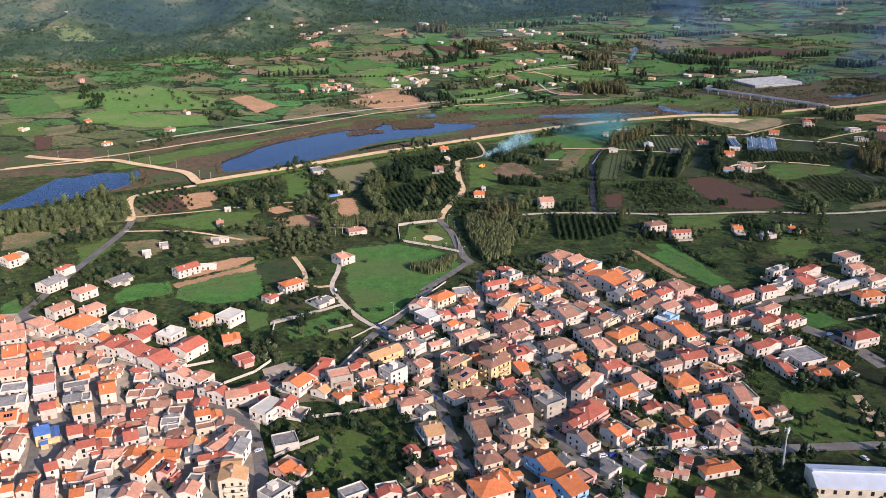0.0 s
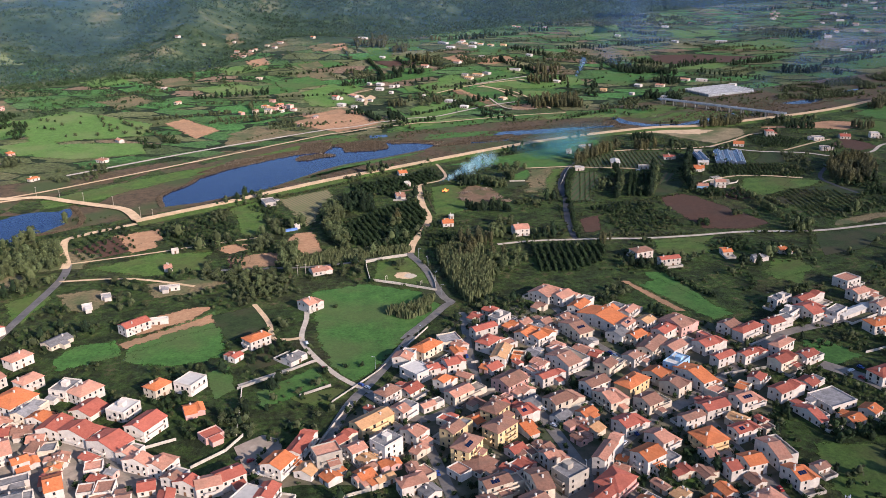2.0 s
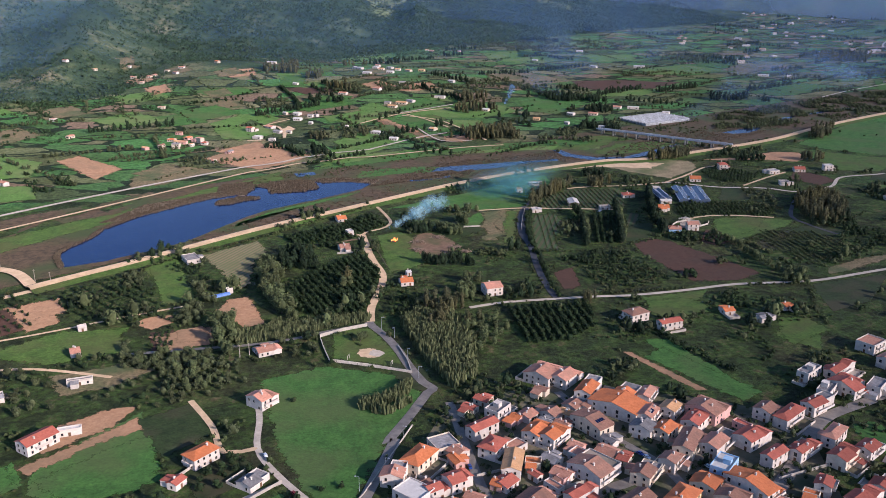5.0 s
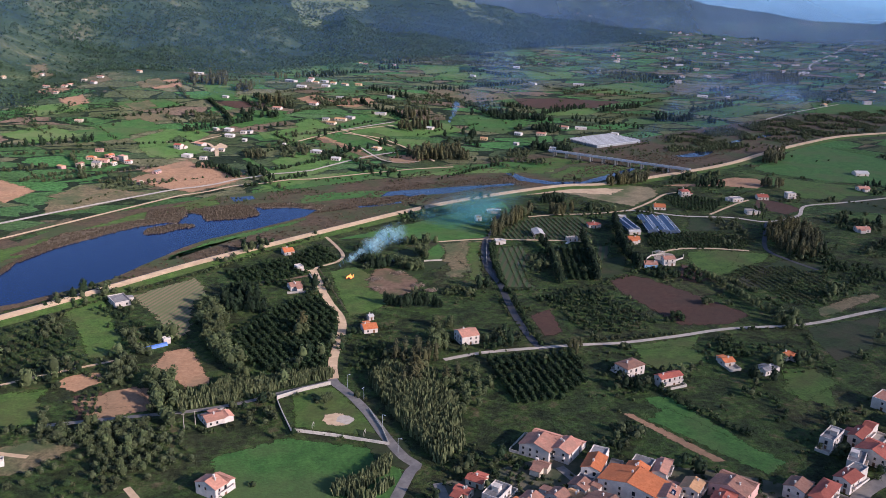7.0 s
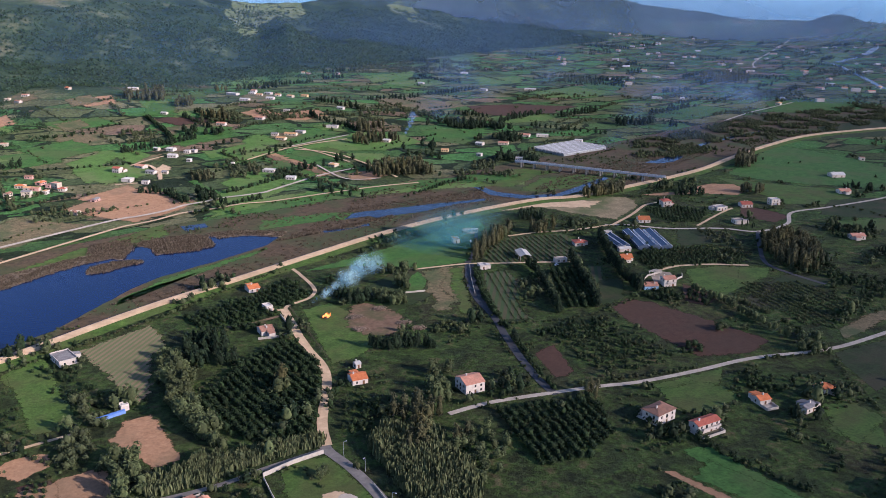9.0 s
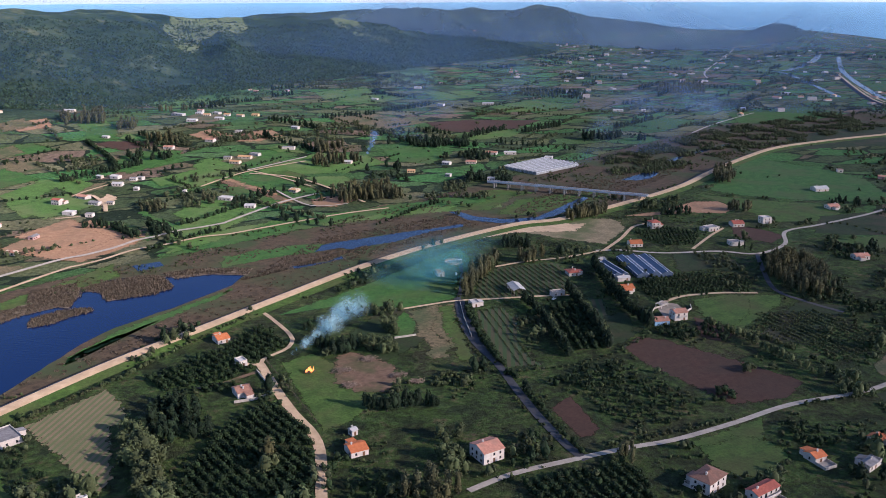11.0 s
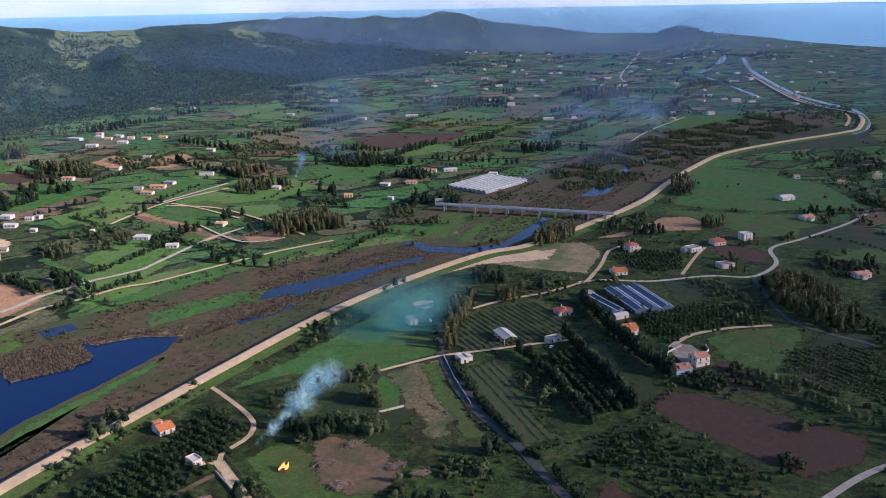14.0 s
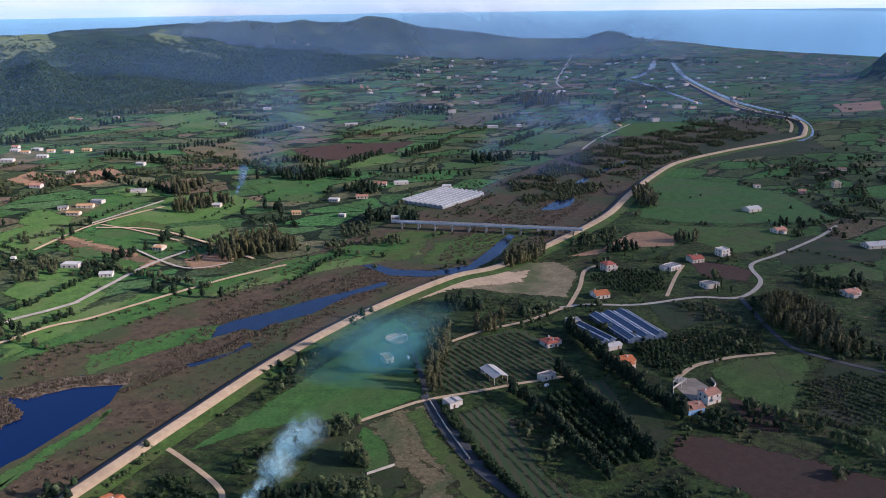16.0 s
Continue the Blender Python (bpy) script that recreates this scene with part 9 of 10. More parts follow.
# hedges and clumps round the far bank's fields
hedge([(-37, 1550), (-22, 1487), (-15, 1432), (-16, 1396)], "citrus", 4, 1.5)
hedge([(-37, 1550), (-22, 1487), (-15, 1432), (-16, 1396)], "citrus", 4.5, 1.2)
wood([(-25, 1690), (-2, 1705), (0, 1685), (-20, 1678)], "poplar", 6, 0.9)
wood([(5, 1605), (30, 1605), (38, 1660), (15, 1650)], "poplar", 6, 1.0)
wood([(32, 1530), (50, 1497), (72, 1494), (62, 1535)], "poplar", 6, 1.1)
wood([(108, 1548), (122, 1500), (142, 1527), (128, 1550)], "olive", 6, 1.1)
wood([(-18, 1226), (-2, 1212), (15, 1222), (2, 1236)], "poplar", 5, 0.9)
wood([(46, 1242), (48, 1230), (64, 1224), (66, 1240)], "poplar", 5, 0.9)
wood([(83, 1790), (128, 1796), (130, 1775), (90, 1772)], "poplar", 7, 1.0)
hedge([(-62, 1190), (-38, 1176), (-24, 1132)], "pine", 4, 0.8)
hedge([(-64, 1184), (-41, 1170), (-28, 1130)], "pine", 4, 0.7)
wood([(353, 1035), (405, 1044), (389, 1021), (340, 1015)], "poplar", 4.6, 0.9)

# willow strip, cane band and single tall trees round the citrus grove
for _ in range(2):
    hedge([(-68, 766), (-61, 744), (-68, 709), (-65, 688), (-59, 669), (-52, 656)], "willow", 4.0, 0.85)
wood([(-87, 637), (-64, 645), (-36, 648), (-6, 652), (-8, 644), (-38, 637), (-62, 629), (-84, 629)], "reed", 2.2, 1.2)
tree(-14, 709, "poplar", 1.25)
tree(-12, 711, "poplar", 1.05)
wood([(-26, 539), (-10, 546), (4, 556), (4, 549), (-10, 537), (-22, 534)], "reed", 2.2, 1.2)

# scrub on the river bed beyond the bridge
wood([(480, 1130), (700, 1215), (950, 1270), (1120, 1300), (1150, 1450), (860, 1400), (560, 1270)], "olive", 8, 0.9)
wood([(480, 1130), (700, 1215), (950, 1270), (1120, 1300), (1150, 1450), (860, 1400), (560, 1270)], "bush", 8, 1.5)

# windbreaks of tall trees in the vineyards and below the bonfire
for _ in range(2):
    hedge([(198, 846), (196, 832), (192, 811), (184, 783), (177, 763), (174, 754)], "pine", 3.6, 0.85)
    hedge([(236, 850), (230, 831), (220, 801), (210, 774), (203, 754)], "pine", 3.4, 1.0)
    hedge([(287, 893), (270, 853), (258, 821), (250, 796), (246, 772)], "pine", 3.6, 1.1)
hedge([(193, 806), (184, 780), (176, 757)], "willow", 3.4, 0.75)
hedge([(238, 846), (229, 820), (217, 786), (207, 758)], "willow", 4.5, 0.7)
hedge([(44, 834), (54, 826), (64, 820)], "pine", 2.8, 0.85)
hedge([(46, 830), (56, 822), (64, 816)], "pine", 2.8, 0.7)
wood([(70, 822), (84, 820), (88, 800), (78, 800)], "willow", 4.0, 0.85)
for _ in range(2):
    hedge([(45, 743), (54, 735), (64, 736), (79, 728)], "pine", 3.0, 0.9)
tree(127, 720, "pine", 1.1)
tree(129, 726, "pine", 0.95)
wood([(84, 752), (98, 765), (108, 758), (104, 745)], "bush", 3.2, 1.3)

# dead reeds on the lake's shores and over the river bed, scrub along the valley and on the hills
for pts in ([(-213, 789), (-222, 826), (-205, 860), (-198, 885), (-157, 942), (-124, 975), (-86, 983), (-59, 968), (-22, 1008), (31, 1003)], [(34, 978), (60, 985), (110, 1005), (170, 1030)], [(-290, 800), (-270, 745), (-312, 715)]):
    for _ in range(4):
        hedge(pts, "dead", 2.6, 0.9)
wood([(40, 985), (120, 990), (230, 1030), (300, 1050), (260, 1090), (120, 1060)], "dead", 3.6, 0.75)
wood([(300, 1060), (430, 1085), (520, 1120), (620, 1180), (560, 1200), (400, 1140)], "dead", 4.5, 0.8)
wood([(-200, 800), (-60, 870), (60, 940), (160, 1000), (100, 1000), (30, 960), (-80, 880), (-180, 815)], "dead", 6.0, 0.6)
wood([(-190, 900), (-60, 990), (60, 1030), (200, 1080), (330, 1150), (250, 1150), (60, 1080), (-100, 1030)], "dead", 7.0, 0.6)
wood([(500, 1140), (700, 1230), (1000, 1300), (1150, 1400), (900, 1380), (600, 1270)], "dead", 7.0, 0.8)
wood([(-150, 960), (0, 1030), (150, 1090), (300, 1170), (120, 1095), (-40, 1055)], "bush", 9.0, 0.8)


def rough_growth():
    """Hedges, scrub and garden trees over all the plain that is not open field, road or building."""
    spot = random.Random(31)
    x = -420.0
    while x < 950:
        y = 430.0
        while y < 1120:
            px, py = x + spot.uniform(-3, 3), y + spot.uniform(-3, 3)
            y += 5.4
            # river side of the embankment
            if py > 905 + 0.48 * px + (0 if px < 300 else 30):
                continue
            far = math.hypot(px + 80, py - 300)
            along, across = px * 0.84 + py * 0.54, py * 0.84 - px * 0.54
            thick = noise.noise(Vector((along / 70, across / 20, 11))) + 0.4 * noise.noise(Vector((px / 15, py / 15, 2)))
            if thick < 0.16 or taken(px, py) or open_ground(px, py):
                continue
            if thick > 0.5:
                plant(px, py, spot.choice(("citrus", "olive", "olive", "willow", "pine")), spot.uniform(0.7, 1.25), True)
            elif thick > 0.3:
                plant(px, py, spot.choice(("bush", "bush", "citrus", "olive")), spot.uniform(0.7, 1.3), True)
            else:
                plant(px, py, "bush", spot.uniform(0.5, 1.1), True)
        x += 5.4


def scrub_on_hills():
    spot = random.Random(8)
    for _ in range(30000):
        x = spot.uniform(-1100, 1500)
        y = foot_y(x) + spot.uniform(-30, 900) * spot.random() ** 0.35
        if math.hypot(x + 192, y - 1745) < 250 and spot.random() < 0.7:
            continue
        if noise.noise(Vector((x / 120, y / 120, 5))) + 0.5 * noise.noise(Vector((x / 40, y / 40, 5))) > max(-0.5, -0.22 - 0.001 * (x + 300)) + 0.15 * (x < -60 and y - foot_y(x) < 180):
            plant(x, y, "maquis", spot.uniform(1.3, 2.2))
        elif x < -60 and spot.random() < 0.6:
            plant(x, y, "maquis", spot.uniform(0.7, 1.4))


def valley_hedges():
    """Hedgerows and odd trees between the small fields beyond the river and down the valley."""
    spot = random.Random(12)
    for _ in range(1100):
        x, y = spot.uniform(-800, 2500), spot.uniform(1080, 3300)
        if y > foot_y(x) - 40 or (y - 780) < 0.62 * (x + 220) or y > 1.25 * x + 2300:
            continue
        a = radians(spot.choice((33, 33, -57, 20, -70)) + spot.uniform(-8, 8))
        n = spot.uniform(40, 130)
        kind = spot.choice(("bush", "olive", "citrus", "olive", "pine"))
        hedge([(x, y), (x + math.cos(a) * n / 2, y + math.sin(a) * n / 2 + spot.uniform(-4, 4)), (x + math.cos(a) * n, y + math.sin(a) * n)], kind, spot.choice((5, 6, 8)), spot.uniform(0.8, 1.3))
    for _ in range(3600):
        x, y = spot.uniform(-800, 2600), spot.uniform(1080, 3400)
        if y < foot_y(x) and not taken(x, y) and noise.noise(Vector((x / 90, y / 90, 1))) > 0.0 and (y - 760) > 0.62 * (x + 220):
            plant(x, y, spot.choice(("olive", "citrus", "bush", "maquis")), spot.uniform(0.7, 1.3))
    for _ in range(1500):
        x, y = spot.uniform(500, 2600), spot.uniform(700, 2300)
        if (y - 700) < 0.6 * (x + 220) and not taken(x, y) and noise.noise(Vector((x / 120, y / 120, 3))) > 0.05:
            plant(x, y, spot.choice(("olive", "citrus", "citrus", "bush")), spot.uniform(0.8, 1.3))


def village_gardens():
    """Lemon trees, shrubs and small trees in the yards between the houses."""
    spot = random.Random(44)
    lanes = {(round(x / 5), round(y / 5)) for line in ROADS for x, y in line}
    for _ in range(5200):
        x, y = spot.uniform(-230, 330), spot.uniform(200, 470)
        if taken(x, y) or (round(x / 5), round(y / 5)) in lanes or noise.noise(Vector((x / 22, y / 22, 15))) < (0.3 if x < -85 else 0.05):
            continue
        plant(x, y, spot.choice(("citrus", "citrus", "bush", "bush", "olive", "pine")), spot.uniform(0.55, 1.0), True)


village_gardens()
rough_growth()
scrub_on_hills()
valley_hedges()
settle_stuff()
settle_hamlets()


# ---- bridge, greenhouses, sheds ----
STEEL = surface("galvanised_steel", (0.42, 0.44, 0.46), (0.56, 0.58, 0.60), 0.8, rough=0.5, metal=0.4)
METAL_ROOF = surface("metal_sheet_roof", (0.60, 0.62, 0.66), (0.76, 0.77, 0.80), 0.4, rough=0.45, patch=0.3, patch_colour=(0.52, 0.50, 0.46), patch_scale=0.2)
PANE = surface("greenhouse_plastic", (0.055, 0.075, 0.11), (0.10, 0.13, 0.18), 0.6, rough=0.16)
MILKY = surface("whitewashed_greenhouse", (0.25, 0.25, 0.235), (0.35, 0.35, 0.33), 0.3, rough=0.5, patch=0.5, patch_colour=(0.19, 0.20, 0.18), patch_scale=0.1)


PALE_CONCRETE = surface("pale_bridge_concrete", (0.56, 0.58, 0.60), (0.70, 0.72, 0.74), 0.3, patch=0.3, patch_colour=(0.45, 0.46, 0.47), patch_scale=0.1)


def bridge(a, b):
    run = Vector((b[0] - a[0], b[1] - a[1], 0))
    n = run.length
    ob = new("bridge")
    ob.matrix_world = pose((a[0] + b[0]) / 2, (a[1] + b[1]) / 2, 0, 0, 0, math.degrees(math.atan2(run.y, run.x)))
    tagged(ob, "long pale concrete road bridge on piers over the river", "bridge")
    bm = bmesh.new()
    box(bm, -n / 2, n / 2, -3.0, 3.0, 6.5, 7.0)
    box(bm, -n / 2, n / 2, -2.6, -1.9, 5.8, 6.5)
    box(bm, -n / 2, n / 2, 1.9, 2.6, 5.8, 6.5)
    part("deck", bm, PALE_CONCRETE, ob)
    bm = bmesh.new()
    box(bm, -n / 2, n / 2, -2.7, 2.7, 7.0, 7.03)
    part("roadway", bm, ASPHALT, ob, "worn grey asphalt")
    for side in (-2.9, 2.9):
        bm = bmesh.new()
        box(bm, -n / 2, n / 2, side - 0.1, side + 0.1, 7.0, 7.6)
        k = int(n / 4)
        for i in range(k + 1):
            x = -n / 2 + n * i / k
            box(bm, x - 0.06, x + 0.06, side - 0.14, side + 0.14, 7.0, 7.75)
        part("parapet", bm, PALE_CONCRETE, ob, "pale blue-white parapet")
    bm = bmesh.new()
    box(bm, -0.7, 0.7, -3.6, -1.8, -0.5, 5.2)
    box(bm, -0.7, 0.7, 1.8, 3.6, -0.5, 5.2)
    box(bm, -0.8, 0.8, -3.4, 3.4, 5.2, 5.8)
    pier = to_mesh(bm, "pier", CONCRETE)
    for i in range(11):
        o = part("pier", pier, None, ob)
        o.matrix_local = pose(-n / 2 + n * (i + 0.5) / 11, 0, 0)


def glasshouse(x, y, w, d, rot, spans, skin, label):
    """Gabled spans side by side; the ridges run along the longer side."""
    if d > w:
        w, d, rot = d, w, rot + 90
    take(x, y, d / 2)
    ob = new("greenhouse")
    ob.matrix_world = pose(x, y, height(x, y), 0, 0, rot)
    tagged(ob, label, "greenhouse")
    s = d / spans
    for i in range(spans):
        bm = gable_wall(w, s - 0.5, 2.6, 1.6)
        o = part("span", bm, skin, ob)
        o.matrix_local = pose(0, -d / 2 + s * (i + 0.5), 0)
        bm = bmesh.new()
        box(bm, -w / 2 - 0.1, w / 2 + 0.1, -0.12, 0.12, 4.17, 4.3)
        for e in (-1, 1):
            box(bm, -w / 2 - 0.1, w / 2 + 0.1, e * (s / 2 - 0.3) - 0.12, e * (s / 2 - 0.3) + 0.12, 2.55, 2.75)
        for j in range(int(w / 6) + 1):
            xx = -w / 2 + j * w / int(w / 6 + 1)
            box(bm, xx - 0.06, xx + 0.06, -(s / 2 - 0.2), -(s / 2 - 0.3), 0, 2.6)
        f = part("frame", bm, METAL_ROOF, o, "pale metal frame bars")


def open_shed(x, y, w, d, rot):
    take(x, y, max(w, d) / 2)
    if d > w:
        w, d, rot = d, w, rot + 90
    ob = new("open_shed")
    ob.matrix_world = pose(x, y, 0, 0, 0, rot)
    tagged(ob, "open farm shed with a white metal roof on posts", "shed")
    part("roof", gable_roof(w, d, 4.0, 1.4, 0.3), ROOFS["w"][1], ob)
    bm = bmesh.new()
    box(bm, -0.15, 0.15, -0.15, 0.15, -0.2, 4.05)
    post = to_mesh(bm, "post", CONCRETE)
    for i in range(4):
        for e in (-1, 1):
            o = part("post", post, None, ob)
            o.matrix_local = pose(-w / 2 + 0.4 + (w - 0.8) * i / 3, e * (d / 2 - 0.3), 0)
    bm = bmesh.new()
    box(bm, -w / 2 + 0.2, -w / 2 + 0.45, -d / 2 + 0.5, d / 2 - 0.5, 0, 3.6)
    part("back_wall", bm, WALLS["w"][1], ob)


def warehouse(x, y, w, d, rot):
    if d > w:
        w, d, rot = d, w, rot + 90
    take(x, y, w / 2)
    ob = new("warehouse")
    ob.matrix_world = pose(x, y, 0, 0, 0, rot)
    tagged(ob, "long cream warehouse with a pale metal roof", "warehouse")
    part("wall", gable_wall(w, d, 5.6, 2.0), WALLS["c"][1], ob)
    part("roof", gable_roof(w, d, 5.6, 2.0, 0.5), METAL_ROOF, ob)
    bm = bmesh.new()
    box(bm, -w / 2, w / 2 - 4, -0.8, 0.8, 7.75, 8.4)
    part("ridge_vent", bm, METAL_ROOF, ob)
    for i in range(7):
        for side, turn in ((-d / 2, 0), (d / 2, 180)):
            o = part("window", SHOP, None, ob)
            o.matrix_local = pose(-w / 2 + w * (i + 0.5) / 7, side, 2.6, 0, 0, turn)


def mast(x, y):
    ob = new("floodlight_mast")
    ob.matrix_world = pose(x, y, 0)
    tagged(ob, "tall grey steel mast with aerials at its head", "mast")
    bm = bmesh.new()
    bmesh.ops.create_cone(bm, cap_ends=True, segments=10, radius1=0.45, radius2=0.22, depth=20, matrix=pose(0, 0, 10))
    part("pole", bm, STEEL, ob)
    for i in range(3):
        bm = bmesh.new()
        box(bm, -0.2, 0.2, -0.12, 0.12, 0, 2.3)
        box(bm, -0.06, 0.06, 0.12, 0.9, 0.5, 0.62)
        box(bm, -0.06, 0.06, 0.12, 0.9, 1.6, 1.72)
        o = part("aerial", bm, METAL_ROOF, ob, "white aerial panel")
        a = 120 * i
        o.matrix_local = pose(0, 0, 17.8, 0, 0, a) @ pose(0, -1.05, 0)


def lamp_meshes():
    bm = bmesh.new()
    bmesh.ops.create_cone(bm, cap_ends=True, segments=8, radius1=0.11, radius2=0.07, depth=7.2, matrix=pose(0, 0, 3.6))
    pole = to_mesh(bm, "pole", STEEL)
    bm = bmesh.new()
    box(bm, -0.05, 0.05, -1.3, 0.05, 7.12, 7.22)
    arm = to_mesh(bm, "arm", STEEL)
    bm = bmesh.new()
    box(bm, -0.18, 0.18, -1.85, -1.2, 7.06, 7.24)
    return pole, arm, to_mesh(bm, "lamp_head", METAL_ROOF)


LAMP = lamp_meshes()


def street_lamp(x, y):
    ob = new("street_lamp")
    ob.matrix_world = pose(x, y, 0, 0, 0, grow.uniform(0, 360))
    tagged(ob, "slim grey steel street lamp by the road", "street lamp", "street lamps")
    for name, me in zip(("pole", "arm", "lamp_head"), LAMP):
        part(name, me, None, ob)


CAR_PAINT = {"white": plain("white_paint", (0.75, 0.75, 0.73), 0.3), "blue": plain("blue_paint", (0.04, 0.08, 0.28), 0.3), "dark": plain("dark_paint", (0.03, 0.03, 0.035), 0.3), "red": plain("red_paint", (0.35, 0.03, 0.02), 0.3)}
RUBBER = plain("rubber", (0.02, 0.02, 0.02), 0.8)


def car_body(van):
    bm = bmesh.new()
    roof = 1.95 if van else 1.45
    x0, x1 = (-2.3, 1.2) if van else (-1.5, 0.7)
    lower = box(bm, -2.3 if van else -2.05, 2.3 if van else 2.05, -0.86, 0.86, 0.32, 0.9)
    cab = box(bm, x0, x1, -0.82, 0.82, 0.88, roof)
    for v in cab[4:]:
        v.co.x *= 0.88
        v.co.y *= 0.86
    bmesh.ops.bevel(bm, geom=list(bm.edges), offset=0.07, segments=1, affect="EDGES")
    return bm


def car(x, y, rot, colour, van=False):
    ob = new("van" if van else "car")
    ob.matrix_world = pose(x, y, 0.38, 0, 0, rot) @ Matrix.Diagonal((0.88, 0.88, 0.88, 1))
    tagged(ob, f"{colour} parked {'van' if van else 'small car'} at the roadside", "car", "parked cars")
    part("body", car_body(van), CAR_PAINT[colour], ob)
    bm = bmesh.new()
    x0, x1 = (-1.4, 1.28) if van else (-1.42, 0.7)
    zt = 1.6 if van else 1.3
    v = box(bm, x0, x1, -0.83, 0.83, 0.98, zt)
    for p in v[4:]:
        p.co.x *= 0.93
        p.co.y *= 0.92
    part("glazing", bm, GLASS, ob, "dark glass")
    for sx in (-1.3, 1.3):
        for sy in (-0.82, 0.82):
            bm = bmesh.new()
            bmesh.ops.create_cone(bm, cap_ends=True, segments=12, radius1=0.32, radius2=0.32, depth=0.22, matrix=pose(sx, sy, 0.32, 90))
            part("wheel", bm, RUBBER, ob)


def garden_wall(pts, high, thick):
    me = profile("garden_wall", pts, [(-thick / 2, -0.2), (-thick / 2, high), (thick / 2, high), (thick / 2, -0.2)], GREY_WALL, False)
    bm = bmesh.new()
    bm.from_mesh(me)
    for i in (0, -1):
        bm.verts.ensure_lookup_table()
    k = len(bm.verts)
    bm.faces.new([bm.verts[i] for i in (0, 1, 2, 3)])
    bm.faces.new([bm.verts[i] for i in (k - 1, k - 2, k - 3, k - 4)])
    bmesh.ops.recalc_face_normals(bm, faces=bm.faces)
    tagged(new("garden_wall", to_mesh(bm, "garden_wall", GREY_WALL)), "low pale rendered garden wall", "wall", "garden walls")


def brush_pile(x, y):
    rng = random.Random(int(x * 7 + y))
    bm = bmesh.new()
    for _ in range(90):
        n = rng.uniform(1.2, 3.4)
        m = pose(rng.gauss(0, 2.2), rng.gauss(0, 1.6), rng.uniform(0.1, 1.3), rng.uniform(-25, 25), rng.uniform(-30, 30), rng.uniform(0, 360))
        v = box(bm, -n / 2, n / 2, -0.09, 0.09, -0.08, 0.08)
        for p in v:
            p.co = m @ p.co
    ob = new("brush_pile", to_mesh(bm, "brush_pile", BRUSH))
    ob.matrix_world = pose(x, y, 0.3)
    tagged(ob, "heap of cut pale branches on cleared ground", "brush pile", kind="stuff")


BRUSH = surface("cut_branches", (0.20, 0.14, 0.09), (0.40, 0.30, 0.21), 1.0, island=0.35, bump=0)


def round_tank(x, y):
    ob = new("round_tank")
    ob.matrix_world = pose(x, y, 0)
    tagged(ob, "round concrete water tank with a walkway", "tank")
    bm = bmesh.new()
    n = 28
    rings = [(7.0, 0), (7.0, 1.6), (6.6, 1.6), (6.6, 0.4), (0.01, 0.4)]
    vs = [[bm.verts.new((math.cos(6.2832 * i / n) * r, math.sin(6.2832 * i / n) * r, z)) for i in range(n)] for r, z in rings]
    for a, b in zip(vs, vs[1:]):
        for i in range(n):
            bm.faces.new((a[i], a[(i + 1) % n], b[(i + 1) % n], b[i]))
    part("basin", bm, CONCRETE, ob)
    bm = bmesh.new()
    box(bm, -7.4, 7.4, -0.5, 0.5, 1.62, 1.75)
    box(bm, -7.4, 7.4, -0.5, -0.44, 1.75, 2.6)
    part("walkway", bm, STEEL, ob)



def watchtower(x, y):
    z = height(x, y) - 2
    ob = new("castle_tower")
    ob.matrix_world = pose(x, y, z)
    tagged(ob, "square stone tower on a dark rocky hill", "tower")
    bm = bmesh.new()
    box(bm, -7, 7, -7, 7, 0, 20)
    for i in range(4):
        for a, b in ((-7 + i * 4, -7), (-7 + i * 4, 5.8)):
            box(bm, a, a + 2, b, b + 1.2, 20, 21.6)
    part("tower", bm, STONE, ob)
    bm = bmesh.new()
    box(bm, -30, 24, -9, -7.6, -6, 5)
    box(bm, -30, -28.6, -7.6, 20, -6, 4)
    part("curtain_wall", bm, STONE, ob)


STONE = surface("brown_stone", (0.16, 0.11, 0.08), (0.28, 0.20, 0.15), 0.3, patch=0.4, patch_colour=(0.12, 0.10, 0.08), patch_scale=0.1)
watchtower(2185, 1640)


def pergola(x, y, rot):
    """White timber frame: four posts, two beams and rafters."""
    ob = new("pergola")
    ob.matrix_world = pose(x, y, height(x, y), 0, 0, rot)
    tagged(ob, "open white pergola frame beside the farmhouse", "pergola")
    for u in (-4, 4):
        for v in (-2.2, 2.2):
            bm = bmesh.new()
            box(bm, u - 0.14, u + 0.14, v - 0.14, v + 0.14, -0.2, 2.7)
            part("post", bm, WALLS["w"][1], ob)
    for v in (-2.2, 2.2):
        bm = bmesh.new()
        box(bm, -4.6, 4.6, v - 0.12, v + 0.12, 2.7, 2.98)
        part("beam", bm, WALLS["w"][1], ob)
    for i in range(9):
        bm = bmesh.new()
        box(bm, i - 4.1, i - 3.9, -2.8, 2.8, 2.98, 3.14)
        part("rafter", bm, WALLS["w"][1], ob)


